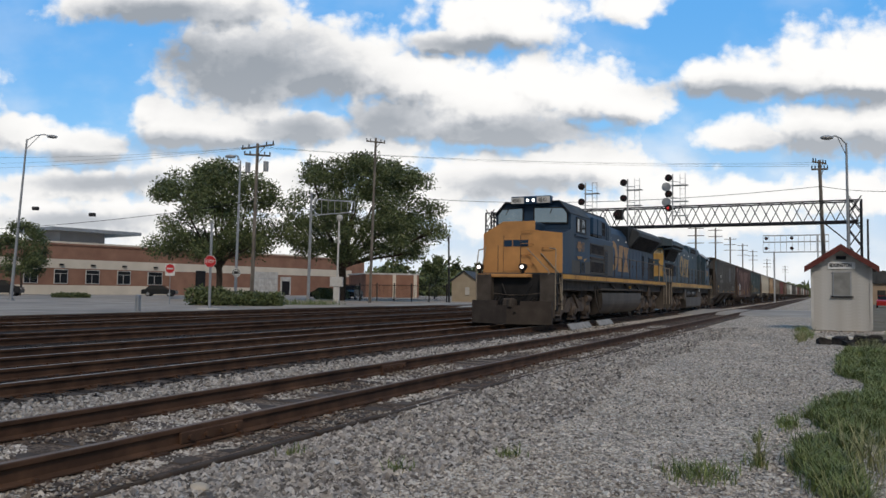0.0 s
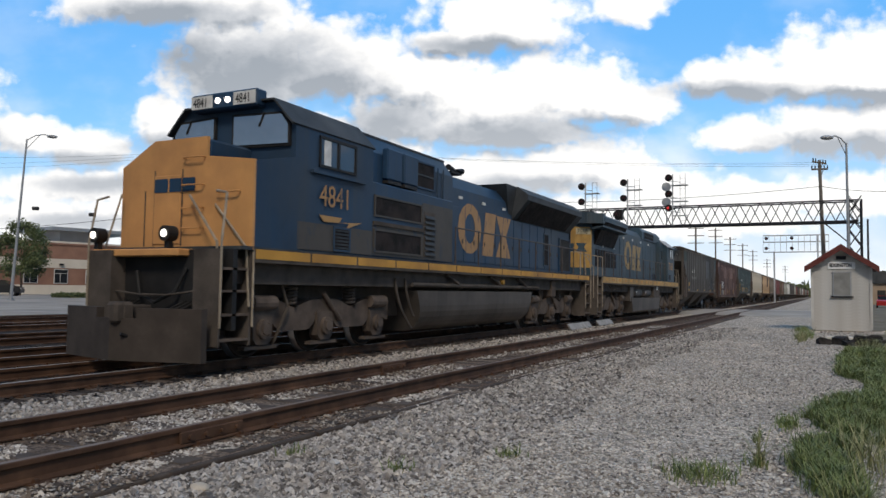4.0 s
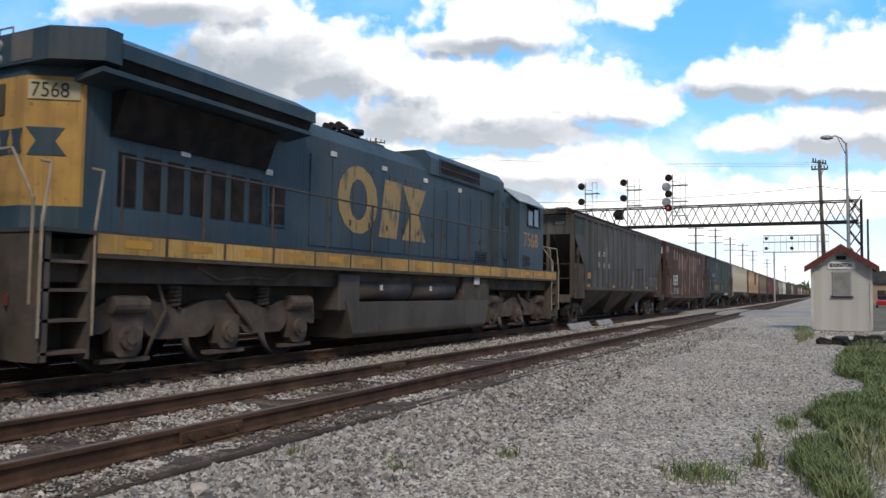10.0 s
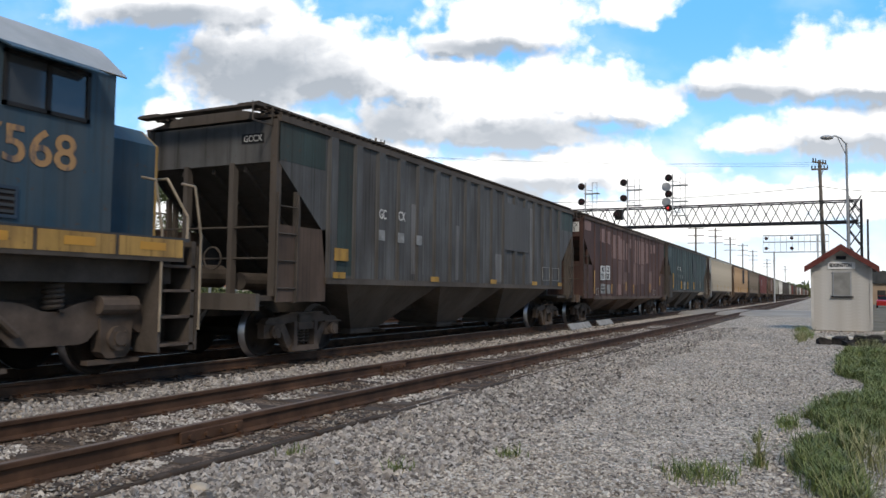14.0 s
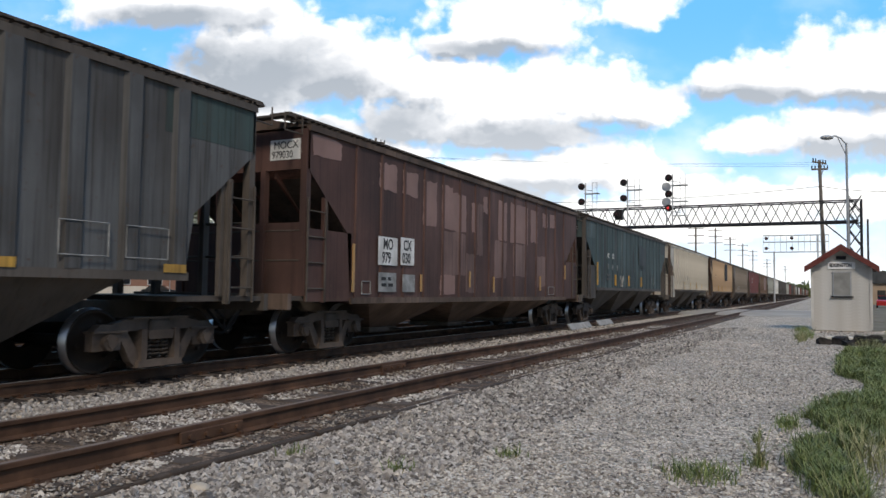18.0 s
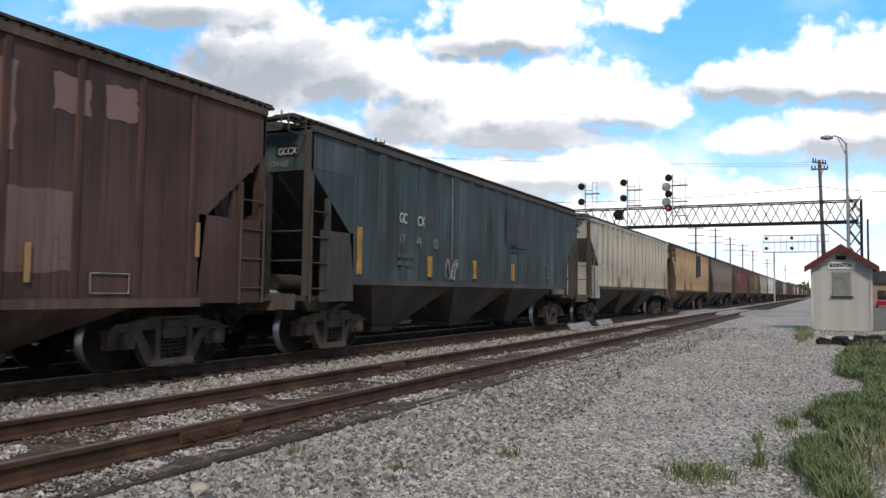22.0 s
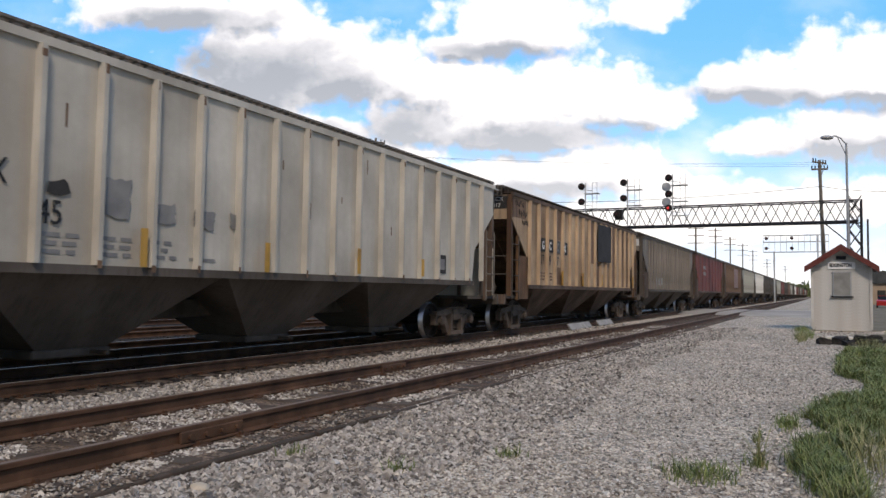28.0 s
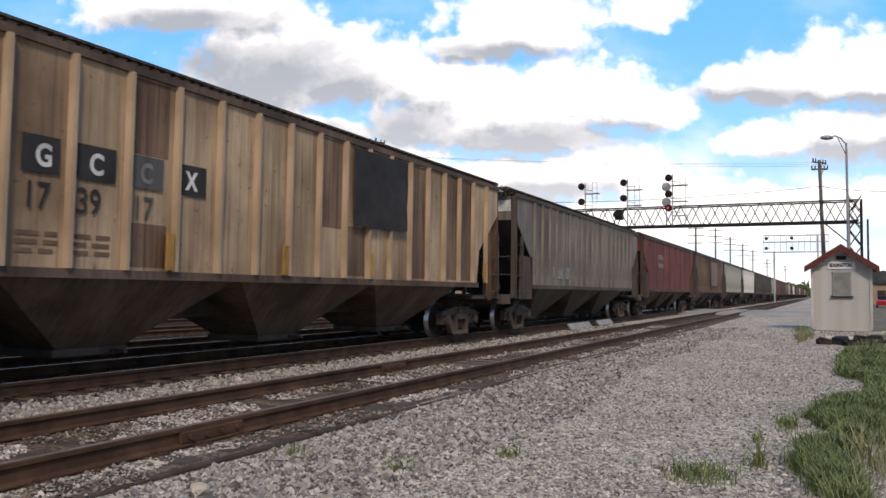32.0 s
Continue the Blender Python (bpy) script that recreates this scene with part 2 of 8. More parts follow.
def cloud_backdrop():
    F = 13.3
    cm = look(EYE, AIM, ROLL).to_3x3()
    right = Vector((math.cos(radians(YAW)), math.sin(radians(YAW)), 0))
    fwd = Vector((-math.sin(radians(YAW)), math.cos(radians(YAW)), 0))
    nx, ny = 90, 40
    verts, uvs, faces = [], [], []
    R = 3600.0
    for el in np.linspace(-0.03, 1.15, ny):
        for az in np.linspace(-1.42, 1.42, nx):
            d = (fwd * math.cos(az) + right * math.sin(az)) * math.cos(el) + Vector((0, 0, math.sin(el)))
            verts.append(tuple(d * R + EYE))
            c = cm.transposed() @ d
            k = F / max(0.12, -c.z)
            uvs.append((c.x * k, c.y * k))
    for j in range(ny - 1):
        for i in range(nx - 1):
            a = j * nx + i
            faces.append((a, a + 1, a + nx + 1, a + nx))
    me = bpy.data.meshes.new("backdrop")
    me.from_pydata(verts, [], faces)
    uv = me.uv_layers.new(name="sky")
    for lp in me.loops:
        uv.data[lp.index].uv = uvs[lp.vertex_index]
    ob = new("backdrop_clouds", me)
    tagged(ob, "white and grey cumulus clouds drifting over a blue sky", "clouds", kind="structure")

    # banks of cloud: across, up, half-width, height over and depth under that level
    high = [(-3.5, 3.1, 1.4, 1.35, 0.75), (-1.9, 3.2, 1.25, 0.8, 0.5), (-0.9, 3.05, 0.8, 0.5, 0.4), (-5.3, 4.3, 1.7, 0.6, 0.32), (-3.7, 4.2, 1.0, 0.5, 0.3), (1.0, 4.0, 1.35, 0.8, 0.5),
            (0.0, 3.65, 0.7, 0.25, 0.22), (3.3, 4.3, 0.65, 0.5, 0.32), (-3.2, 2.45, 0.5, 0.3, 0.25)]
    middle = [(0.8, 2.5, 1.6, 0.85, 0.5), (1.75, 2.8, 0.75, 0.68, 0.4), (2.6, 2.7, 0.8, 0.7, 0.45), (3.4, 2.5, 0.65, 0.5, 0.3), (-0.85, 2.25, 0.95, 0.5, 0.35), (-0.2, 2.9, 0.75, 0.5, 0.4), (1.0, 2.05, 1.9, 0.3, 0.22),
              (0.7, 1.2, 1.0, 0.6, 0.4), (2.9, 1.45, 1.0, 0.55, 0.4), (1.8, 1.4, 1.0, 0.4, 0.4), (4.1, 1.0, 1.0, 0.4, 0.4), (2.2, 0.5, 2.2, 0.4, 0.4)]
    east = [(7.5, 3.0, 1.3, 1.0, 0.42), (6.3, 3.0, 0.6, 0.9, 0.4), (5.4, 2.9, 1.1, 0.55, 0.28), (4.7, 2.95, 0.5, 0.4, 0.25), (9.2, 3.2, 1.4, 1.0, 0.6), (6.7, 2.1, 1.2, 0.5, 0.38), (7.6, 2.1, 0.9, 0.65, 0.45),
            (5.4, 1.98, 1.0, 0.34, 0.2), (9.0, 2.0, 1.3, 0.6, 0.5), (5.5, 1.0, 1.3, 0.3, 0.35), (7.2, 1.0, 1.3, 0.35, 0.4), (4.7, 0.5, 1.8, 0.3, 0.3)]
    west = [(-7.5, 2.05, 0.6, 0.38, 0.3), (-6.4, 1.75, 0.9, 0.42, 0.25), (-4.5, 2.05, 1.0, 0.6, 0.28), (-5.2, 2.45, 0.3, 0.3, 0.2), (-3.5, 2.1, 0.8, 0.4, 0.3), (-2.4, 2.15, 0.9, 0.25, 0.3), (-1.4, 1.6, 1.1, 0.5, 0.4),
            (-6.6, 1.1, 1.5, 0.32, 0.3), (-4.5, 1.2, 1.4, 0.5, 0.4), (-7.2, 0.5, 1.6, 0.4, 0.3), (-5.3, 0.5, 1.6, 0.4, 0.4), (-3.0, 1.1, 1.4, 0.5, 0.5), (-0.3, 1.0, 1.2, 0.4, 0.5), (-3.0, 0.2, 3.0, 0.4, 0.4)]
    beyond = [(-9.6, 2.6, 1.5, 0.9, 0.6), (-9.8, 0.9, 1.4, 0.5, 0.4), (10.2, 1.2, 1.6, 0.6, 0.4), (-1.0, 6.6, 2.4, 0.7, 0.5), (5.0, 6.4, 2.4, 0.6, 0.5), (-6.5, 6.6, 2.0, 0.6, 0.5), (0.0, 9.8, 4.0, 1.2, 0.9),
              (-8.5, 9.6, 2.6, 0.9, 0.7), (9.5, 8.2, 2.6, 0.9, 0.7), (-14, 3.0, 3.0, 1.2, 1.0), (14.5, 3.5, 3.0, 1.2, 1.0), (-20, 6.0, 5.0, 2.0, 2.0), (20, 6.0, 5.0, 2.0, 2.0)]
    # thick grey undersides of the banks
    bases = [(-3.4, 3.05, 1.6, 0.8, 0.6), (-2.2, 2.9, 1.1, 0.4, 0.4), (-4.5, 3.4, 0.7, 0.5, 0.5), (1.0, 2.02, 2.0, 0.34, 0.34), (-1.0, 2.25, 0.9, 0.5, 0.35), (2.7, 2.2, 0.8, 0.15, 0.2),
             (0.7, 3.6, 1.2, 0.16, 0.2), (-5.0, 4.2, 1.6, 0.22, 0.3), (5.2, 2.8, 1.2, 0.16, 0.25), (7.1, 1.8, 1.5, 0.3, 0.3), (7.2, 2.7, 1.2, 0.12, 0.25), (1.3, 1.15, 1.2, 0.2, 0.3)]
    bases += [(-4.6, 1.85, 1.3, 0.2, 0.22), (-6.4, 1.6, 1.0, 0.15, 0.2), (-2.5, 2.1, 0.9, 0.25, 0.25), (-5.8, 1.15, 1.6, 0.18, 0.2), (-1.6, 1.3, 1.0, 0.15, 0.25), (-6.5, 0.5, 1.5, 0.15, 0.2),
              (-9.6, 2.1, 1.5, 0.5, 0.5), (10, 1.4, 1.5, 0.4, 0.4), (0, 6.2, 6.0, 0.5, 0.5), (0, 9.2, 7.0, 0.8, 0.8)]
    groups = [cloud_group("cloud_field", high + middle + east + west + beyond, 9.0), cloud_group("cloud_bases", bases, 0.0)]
    m = bpy.data.materials.new("cumulus_clouds")
    m.use_nodes = True
    t = m.node_tree
    n, l = t.nodes, t.links
    n.remove(n["Principled BSDF"])

    def vm(op, a, b=None):
        x = n.new("ShaderNodeVectorMath")
        x.operation = op
        for i, v in enumerate((a, b)):
            if v is None:
                continue
            if isinstance(v, tuple):
                x.inputs[i].default_value = v
            else:
                l.new(v, x.inputs[i])
        return x.outputs["Value" if op == "LENGTH" else "Vector"]

    def fm(op, a, b=None, c=None):
        x = n.new("ShaderNodeMath")
        x.operation = op
        for i, v in enumerate((a, b, c)):
            if v is None:
                continue
            if isinstance(v, (int, float)):
                x.inputs[i].default_value = v
            else:
                l.new(v, x.inputs[i])
        return x.outputs[0]

    def nz(co, s, d, rough=0.55, ny=1.0):
        mp = vm("MULTIPLY", co, (1.0, ny, 1.0))
        x = n.new("ShaderNodeTexNoise")
        x.inputs["Scale"].default_value, x.inputs["Detail"].default_value, x.inputs["Roughness"].default_value = s, d, rough
        l.new(mp, x.inputs[0])
        return x
    uvn = n.new("ShaderNodeUVMap")
    uvn.uv_map = "sky"
    co = uvn.outputs[0]

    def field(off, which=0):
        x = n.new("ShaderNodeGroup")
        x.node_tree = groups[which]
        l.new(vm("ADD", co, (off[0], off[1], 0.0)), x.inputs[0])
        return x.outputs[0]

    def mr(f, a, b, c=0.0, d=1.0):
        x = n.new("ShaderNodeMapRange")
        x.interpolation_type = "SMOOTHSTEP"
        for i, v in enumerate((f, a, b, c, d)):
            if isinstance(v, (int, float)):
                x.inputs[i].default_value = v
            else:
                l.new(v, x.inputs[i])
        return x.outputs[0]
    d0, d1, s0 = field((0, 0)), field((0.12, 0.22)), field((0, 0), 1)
    alpha = mr(d0, -0.40, 0.20)
    lee = mr(fm("SUBTRACT", d1, d0), -0.1, 0.9)          # the side of each billow turned from the sun
    depth = fm("MINIMUM", 1.0, fm("ADD", fm("MULTIPLY", mr(s0, -1.0, 1.0), 1.05), fm("MULTIPLY", lee, 0.45)))
    sep = n.new("ShaderNodeSeparateXYZ")
    l.new(co, sep.inputs[0])
    low = mr(sep.outputs[1], 3.6, 0.2)          # paler, less shaded towards the skyline
    grey = fm("MULTIPLY", depth, fm("SUBTRACT", 1.0, fm("MULTIPLY", low, 0.25)))

    def ramp(f, stops):
        cr = n.new("ShaderNodeValToRGB")
        e = cr.color_ramp.elements
        while len(e) < len(stops):
            e.new(0.5)
        for k, (pos, c) in enumerate(stops):
            e[k].position, e[k].color = pos, (*c, 1)
        l.new(f, cr.inputs[0])
        return cr.outputs[0]
    body = ramp(grey, [(0.0, (1.0, 0.99, 0.97)), (0.34, (0.88, 0.875, 0.865)), (0.62, (0.60, 0.62, 0.65)), (1.0, (0.33, 0.365, 0.41))])
    blue = ramp(mr(sep.outputs[1], -0.8, 4.6), [(0.0, (0.72, 0.80, 0.88)), (0.25, (0.46, 0.68, 0.92)), (0.55, (0.25, 0.56, 0.93)), (1.0, (0.13, 0.42, 0.86))])
    veil = mr(nz(co, 0.55, 5.0, 0.5, 1.6).outputs["Fac"], 0.42, 0.72, 0.0, 0.6)          # thin high haze between the banks
    cover = fm("MAXIMUM", alpha, fm("MULTIPLY", veil, fm("ADD", 0.25, low)))
    mx = n.new("ShaderNodeMix")
    mx.data_type = "RGBA"
    l.new(cover, mx.inputs[0])
    l.new(blue, mx.inputs[6])
    l.new(body, mx.inputs[7])
    em = n.new("ShaderNodeEmission")
    em.inputs[1].default_value = 1.06
    l.new(mx.outputs[2], em.inputs[0])
    l.new(em.outputs[0], n["Material Output"].inputs["Surface"])
    me.materials.append(m)
    return ob


clouds = cloud_backdrop()


# ---- the train: coordinates along y from each vehicle's front end, z from the rail heads ----
M_BLUE = mat("faded_dark_blue_paint", (0.020, 0.050, 0.098), 0.52, 0, 0.2, 0.8, (0.05, 0.06, 0.07), 0.25, 0.5, 0.06, 30, streak=0.35)
M_BLUE2 = mat("weathered_blue_grey_paint", (0.028, 0.061, 0.089), 0.55, 0, 0.25, 0.9, (0.075, 0.085, 0.09), 0.4, 0.6, 0.06, 30, streak=0.5)
M_NOSE = mat("faded_orange_yellow_paint", (0.62, 0.315, 0.115), 0.6, 0, 0.12, 1.2, (0.40, 0.20, 0.08), 0.3, 1.4, 0.08, 30, streak=0.22)
M_GOLD = mat("faded_gold_paint", (0.47, 0.265, 0.095), 0.55, 0, 0.15, 1.5, (0.25, 0.2, 0.12), 0.3, 1.5, 0.06, 30, streak=0.3)
M_YELLOW = mat("yellow_paint", (0.50, 0.30, 0.085), 0.55, 0, 0.2, 1.0, (0.22, 0.13, 0.05), 0.38, 1.3, 0.08, 30, streak=0.5)
M_STRIPE = mat("orange_yellow_sill_paint", (0.58, 0.30, 0.055), 0.6, 0, 0.15, 1.2, (0.30, 0.15, 0.05), 0.35, 1.0, 0.06, 30)
M_GRIME = mat("brake_dust_grime", (0.088, 0.073, 0.062), 0.85, 0.1, 0.4, 2.5, (0.09, 0.075, 0.06), 0.3, 1.5, 0.25, 30)
M_GRIMEL = mat("dusty_truck_casting", (0.125, 0.096, 0.077), 0.85, 0.1, 0.35, 2.5, (0.05, 0.04, 0.035), 0.35, 2.0, 0.25, 30)
M_TANK = mat("dusty_fuel_tank", (0.078, 0.067, 0.058), 0.6, 0.1, 0.3, 0.8, (0.12, 0.1, 0.085), 0.3, 0.8, 0.1, 30, streak=0.3)
M_VENT_SHADE = mat("intake_mesh_and_gap_shade", (0.02, 0.016, 0.014), 0.8, 0.1, 0.4, 4, (0.05, 0.035, 0.03), 0.3, 2.0, 0.5, 60)
M_ROOFD = mat("sooty_roof_paint", (0.05, 0.055, 0.06), 0.7, 0, 0.35, 1.5, (0.10, 0.10, 0.10), 0.2)
M_ROOFG = mat("grey_cab_roof", (0.42, 0.43, 0.43), 0.6, 0, 0.15, 1.5)
M_HANDRAIL = mat("worn_handrail", (0.33, 0.27, 0.20), 0.55, 0.2, 0.3, 4)
M_DARKRAIL = mat("dark_blue_handrail", (0.085, 0.066, 0.056), 0.55, 0.2, 0.3, 4)
M_WHEEL = mat("wheel_steel", (0.032, 0.024, 0.019), 0.75, 0.1, 0.3, 3)
M_TREAD = mat("polished_wheel_tread", (0.42, 0.43, 0.46), 0.28, 0.9, 0.1, 3)
M_LETTER = mat("white_stencil_paint", (0.70, 0.69, 0.66), 0.6, 0, 0.15, 4, (0.4, 0.38, 0.35), 0.3, 3)
M_LETTERD = mat("worn_white_stencil", (0.30, 0.30, 0.29), 0.7, 0, 0.3, 5, (0.12, 0.12, 0.12), 0.4, 3)
M_LETTERB = mat("black_stencil_paint", (0.025, 0.025, 0.025), 0.6, 0, 0.2, 4)
M_PATCHB = mat("black_repaint_patch", (0.04, 0.038, 0.037), 0.8, 0, 0.3, 2)
M_PATCHP = mat("pale_pink_overpaint", (0.26, 0.16, 0.135), 0.65, 0, 0.12, 1.5, (0.2, 0.12, 0.1), 0.3, 1.2, 0.1, 30, streak=0.3)
M_REFL = mat("yellow_reflector", (0.50, 0.285, 0.05), 0.6, 0, 0.25, 3, (0.2, 0.12, 0.05), 0.3, 2, streak=0.5)


def glow(name, col, power):
    m = bpy.data.materials.new(name)
    m.use_nodes = True
    b = m.node_tree.nodes["Principled BSDF"]
    b.inputs["Base Color"].default_value = (*col, 1)
    b.inputs["Emission Color"].default_value = (*col, 1)
    b.inputs["Emission Strength"].default_value = power
    return m


M_LAMP = glow("lit_headlamp", (1.0, 0.93, 0.85), 2.6)
M_LAMPOFF = mat("unlit_lamp_glass", (0.55, 0.56, 0.58), 0.15, 0.3, 0.1, 4, bump=0)
M_PLOW = mat("dusty_plow_plate", (0.072, 0.058, 0.049), 0.85, 0.1, 0.35, 1.5, (0.04, 0.033, 0.028), 0.4, 1.2)
M_SCREEN = mat("windshield_glass", (0.55, 0.57, 0.60), 0.06, 0.9, 0.1, 1, bump=0)
M_CABGLASS = mat("cab_window_glass", (0.07, 0.075, 0.08), 0.05, 0.25, 0.1, 1, bump=0)

SIDE = Matrix(((0, 0, 1, 0), (1, 0, 0, 0), (0, 1, 0, 0), (0, 0, 0, 1)))       # lettering on a side facing +x
FRONT = Matrix(((1, 0, 0, 0), (0, 0, -1, 0), (0, 1, 0, 0), (0, 0, 0, 1)))     # lettering on an end facing -y


def lettering(txt, size, material, parent, m, width=1.0, label="", bold=0.0):
    """Raised paint lettering from the built-in font, its lower left corner at m."""
    cu = bpy.data.curves.new("lettering", "FONT")
    cu.body, cu.size, cu.extrude, cu.offset = txt, size, 0.003, bold
    tmp = bpy.data.objects.new("lettering", cu)
    scene.collection.objects.link(tmp)
    me = bpy.data.meshes.new_from_object(tmp)
    bpy.data.objects.remove(tmp)
    bpy.data.curves.remove(cu)
    me.transform(m @ Matrix.Diagonal((width, 1, 1, 1)))
    me.materials.clear()
    me.materials.append(material)
    ob = new("lettering", me)
    ob.parent = parent
    return tagged(ob, label or "stencilled paint lettering")


def wheel_mesh(r, gauge=0.775):
    bm = B()
    rod(bm, (-1.0, 0, 0), (1.0, 0, 0), 0.085, 10)
    for s in (-1, 1):
        x = s * gauge
        prof = [(0.16, s * 0.09), (r * 0.55, s * 0.02), (r * 0.86, s * 0.0), (r * 0.88, s * 0.055), (r, s * 0.055),
                (r + 0.003, -s * 0.045), (r + 0.028, -s * 0.055), (r + 0.026, -s * 0.075), (r * 0.86, -s * 0.075), (0.16, -s * 0.05)]
        k = 28
        ring = [[bm.verts.new((x + px, pr * math.cos(2 * math.pi * i / k), pr * math.sin(2 * math.pi * i / k))) for i in range(k)] for pr, px in prof]
        for a, b in zip(ring, ring[1:]):
            for i in range(k):
                bm.faces.new((a[i], a[(i + 1) % k], b[(i + 1) % k], b[i]))
        for i in range(3):       # casting marks on the plate
            an = i * 2.1 + 0.3
            c = Vector((x + s * 0.03, r * 0.62 * math.cos(an), r * 0.62 * math.sin(an)))
            rod(bm, c, c + Vector((s * 0.02, 0, 0)), 0.035, 8)
    bmesh.ops.recalc_face_normals(bm, faces=bm.faces[:])
    me = mesh_of("wheelset", bm, M_WHEEL, True)
    me.materials.append(M_TREAD)
    for p in me.polygons:
        c = p.center
        rr = math.hypot(c.y, c.z)
        if rr > r * 0.97:
            p.material_index = 1
    return me


WHEEL_CAR, WHEEL_LOCO = wheel_mesh(0.455), wheel_mesh(0.52)
SPINS = []          # (wheelset, place in its truck, radius)


def wheelset(parent, y, r, me):
    ob = new("wheelset", me)
    ob.parent = parent
    ob.matrix_basis = pose(0, y, r)
    ob["spin_y"], ob["spin_r"] = y, r
    return tagged(ob, "pair of steel wheels on an axle with bright treads")


def car_frame_mesh(s):
    """Cast three-piece truck side frame: bowed top and bottom members, columns, spring seat, bearing adapters; s: side."""
    bm = B()
    a, b = sorted((s * 0.95, s * 1.10))
    c, d = sorted((s * 0.93, s * 1.16))
    for p in ([(-1.14, 0.34), (-0.68, 0.34), (-0.66, 0.60), (-0.78, 0.70), (-1.02, 0.70), (-1.14, 0.60)], [(0.68, 0.34), (1.14, 0.34), (1.14, 0.60), (1.02, 0.70), (0.78, 0.70), (0.66, 0.60)],
              [(-0.80, 0.60), (0.80, 0.60), (0.80, 0.71), (0.50, 0.77), (-0.50, 0.77), (-0.80, 0.71)],
              [(-0.74, 0.60), (-0.58, 0.60), (-0.30, 0.20), (-0.40, 0.08), (-0.50, 0.16)], [(0.74, 0.60), (0.58, 0.60), (0.30, 0.20), (0.40, 0.08), (0.50, 0.16)]):
        prism(bm, p, "x", a, b)
    for p in ([(-0.42, 0.07), (0.42, 0.07), (0.40, 0.17), (-0.40, 0.17)], [(-0.36, 0.17), (-0.26, 0.17), (-0.26, 0.62), (-0.36, 0.62)], [(0.26, 0.17), (0.36, 0.17), (0.36, 0.62), (0.26, 0.62)],
              [(-1.16, 0.585), (-0.6, 0.585), (-0.6, 0.615), (-1.16, 0.615)], [(0.6, 0.585), (1.16, 0.585), (1.16, 0.615), (0.6, 0.615)], [(-0.52, 0.765), (0.52, 0.765), (0.52, 0.795), (-0.52, 0.795)]):
        prism(bm, p, "x", c, d)
    prism(bm, [(-0.22, 0.47), (0.22, 0.47), (0.24, 0.60), (-0.24, 0.60)], "x", c, d)          # end of the bolster in its window
    for y in (-0.889, 0.889):
        rod(bm, (s * 1.02, y, 0.455), (s * 1.18, y, 0.455), 0.118, 14)
        rod(bm, (s * 1.17, y, 0.455), (s * 1.20, y, 0.455), 0.075, 10)
        for k in range(3):
            an = 2.1 * k + 0.5
            rod(bm, (s * 1.18, y + 0.088 * math.cos(an), 0.455 + 0.088 * math.sin(an)), (s * 1.205, y + 0.088 * math.cos(an), 0.455 + 0.088 * math.sin(an)), 0.02, 6)
    return mesh_of("side_frame", bm, M_GRIMEL)


def coil_mesh(h, r):
    bm = B()
    k = 40
    tube(bm, [Vector((r * math.cos(i * 0.8), r * math.sin(i * 0.8), h * i / k)) for i in range(k + 1)], r * 0.24, 5)
    return mesh_of("spring", bm, M_GRIME)


FRAME_P, FRAME_N = car_frame_mesh(1), car_frame_mesh(-1)
COIL = coil_mesh(0.30, 0.065)


def car_truck(parent, y):
    tk = part("truck", box(B(), -1.15, 1.15, -0.2, 0.2, 0.46, 0.76, 0.03), M_GRIME, parent, "cast steel freight car truck")
    tk.location = (0, y, 0)
    part("side_frame", FRAME_P, None, tk)
    part("side_frame", FRAME_N, None, tk)
    for s in (-1, 1):
        for dy in (-0.16, 0.0, 0.16):
            c = part("spring", COIL, None, tk)
            c.location = (s * 1.02, dy, 0.19)
    for w in (-0.889, 0.889):
        wheelset(tk, w, 0.455, WHEEL_CAR)
    part("brake_beam", bent(B(), [(-0.9, -0.5, 0.35), (0, -0.42, 0.35), (0.9, -0.5, 0.35)], 0.04), M_GRIME, tk)
    return tk


def coupler(parent, y, d):
    """d: -1 at the front end, 1 at the rear."""
    bm = B()
    box(bm, -0.11, 0.11, min(y, y + d * 0.45), max(y, y + d * 0.45), 0.72, 0.94, 0.02)
    box(bm, -0.2, 0.2, min(y + d * 0.4, y + d * 0.66), max(y + d * 0.4, y + d * 0.66), 0.66, 0.99, 0.05)
    box(bm, 0.03, 0.2, min(y + d * 0.6, y + d * 0.78), max(y + d * 0.6, y + d * 0.78), 0.66, 0.99, 0.04)
    c = part("coupler", bm, M_GRIME, parent, "rusty knuckle coupler")
    part("air_hose", bent(B(), [(0.35, y, 0.85), (0.4, y + d * 0.25, 0.6), (0.36, y + d * 0.5, 0.42), (0.25, y + d * 0.72, 0.5)], 0.028), M_BLACK, c)
    return c


def ladder(parent, x, y0, y1, z0, z1, n, material):
    ld = part("ladder", bent(B(), [(x, y0, z0), (x, y0, z1)], 0.022), material, parent)
    part("stile", bent(B(), [(x, y1, z0), (x, y1, z1)], 0.022), material, ld)
    for i in range(n):
        z = z0 + (i + 0.5) * (z1 - z0) / n
        part("rung", rod(B(), (x, y0, z), (x, y1, z), 0.014, 6), material, ld)
    return ld


def frustum(bm, top, zt, bot, zb):
    """top, bot: (x half, y0, y1)."""
    vs = []
    for (hx, a, b), z in ((top, zt), (bot, zb)):
        vs.append([bm.verts.new(c) for c in ((-hx, a, z), (hx, a, z), (hx, b, z), (-hx, b, z))])
    t, u = vs
    fs = [bm.faces.new(t), bm.faces.new(u[::-1])] + [bm.faces.new((t[i], u[i], u[(i + 1) % 4], t[(i + 1) % 4])) for i in range(4)]
    bmesh.ops.recalc_face_normals(bm, faces=fs)
    return bm


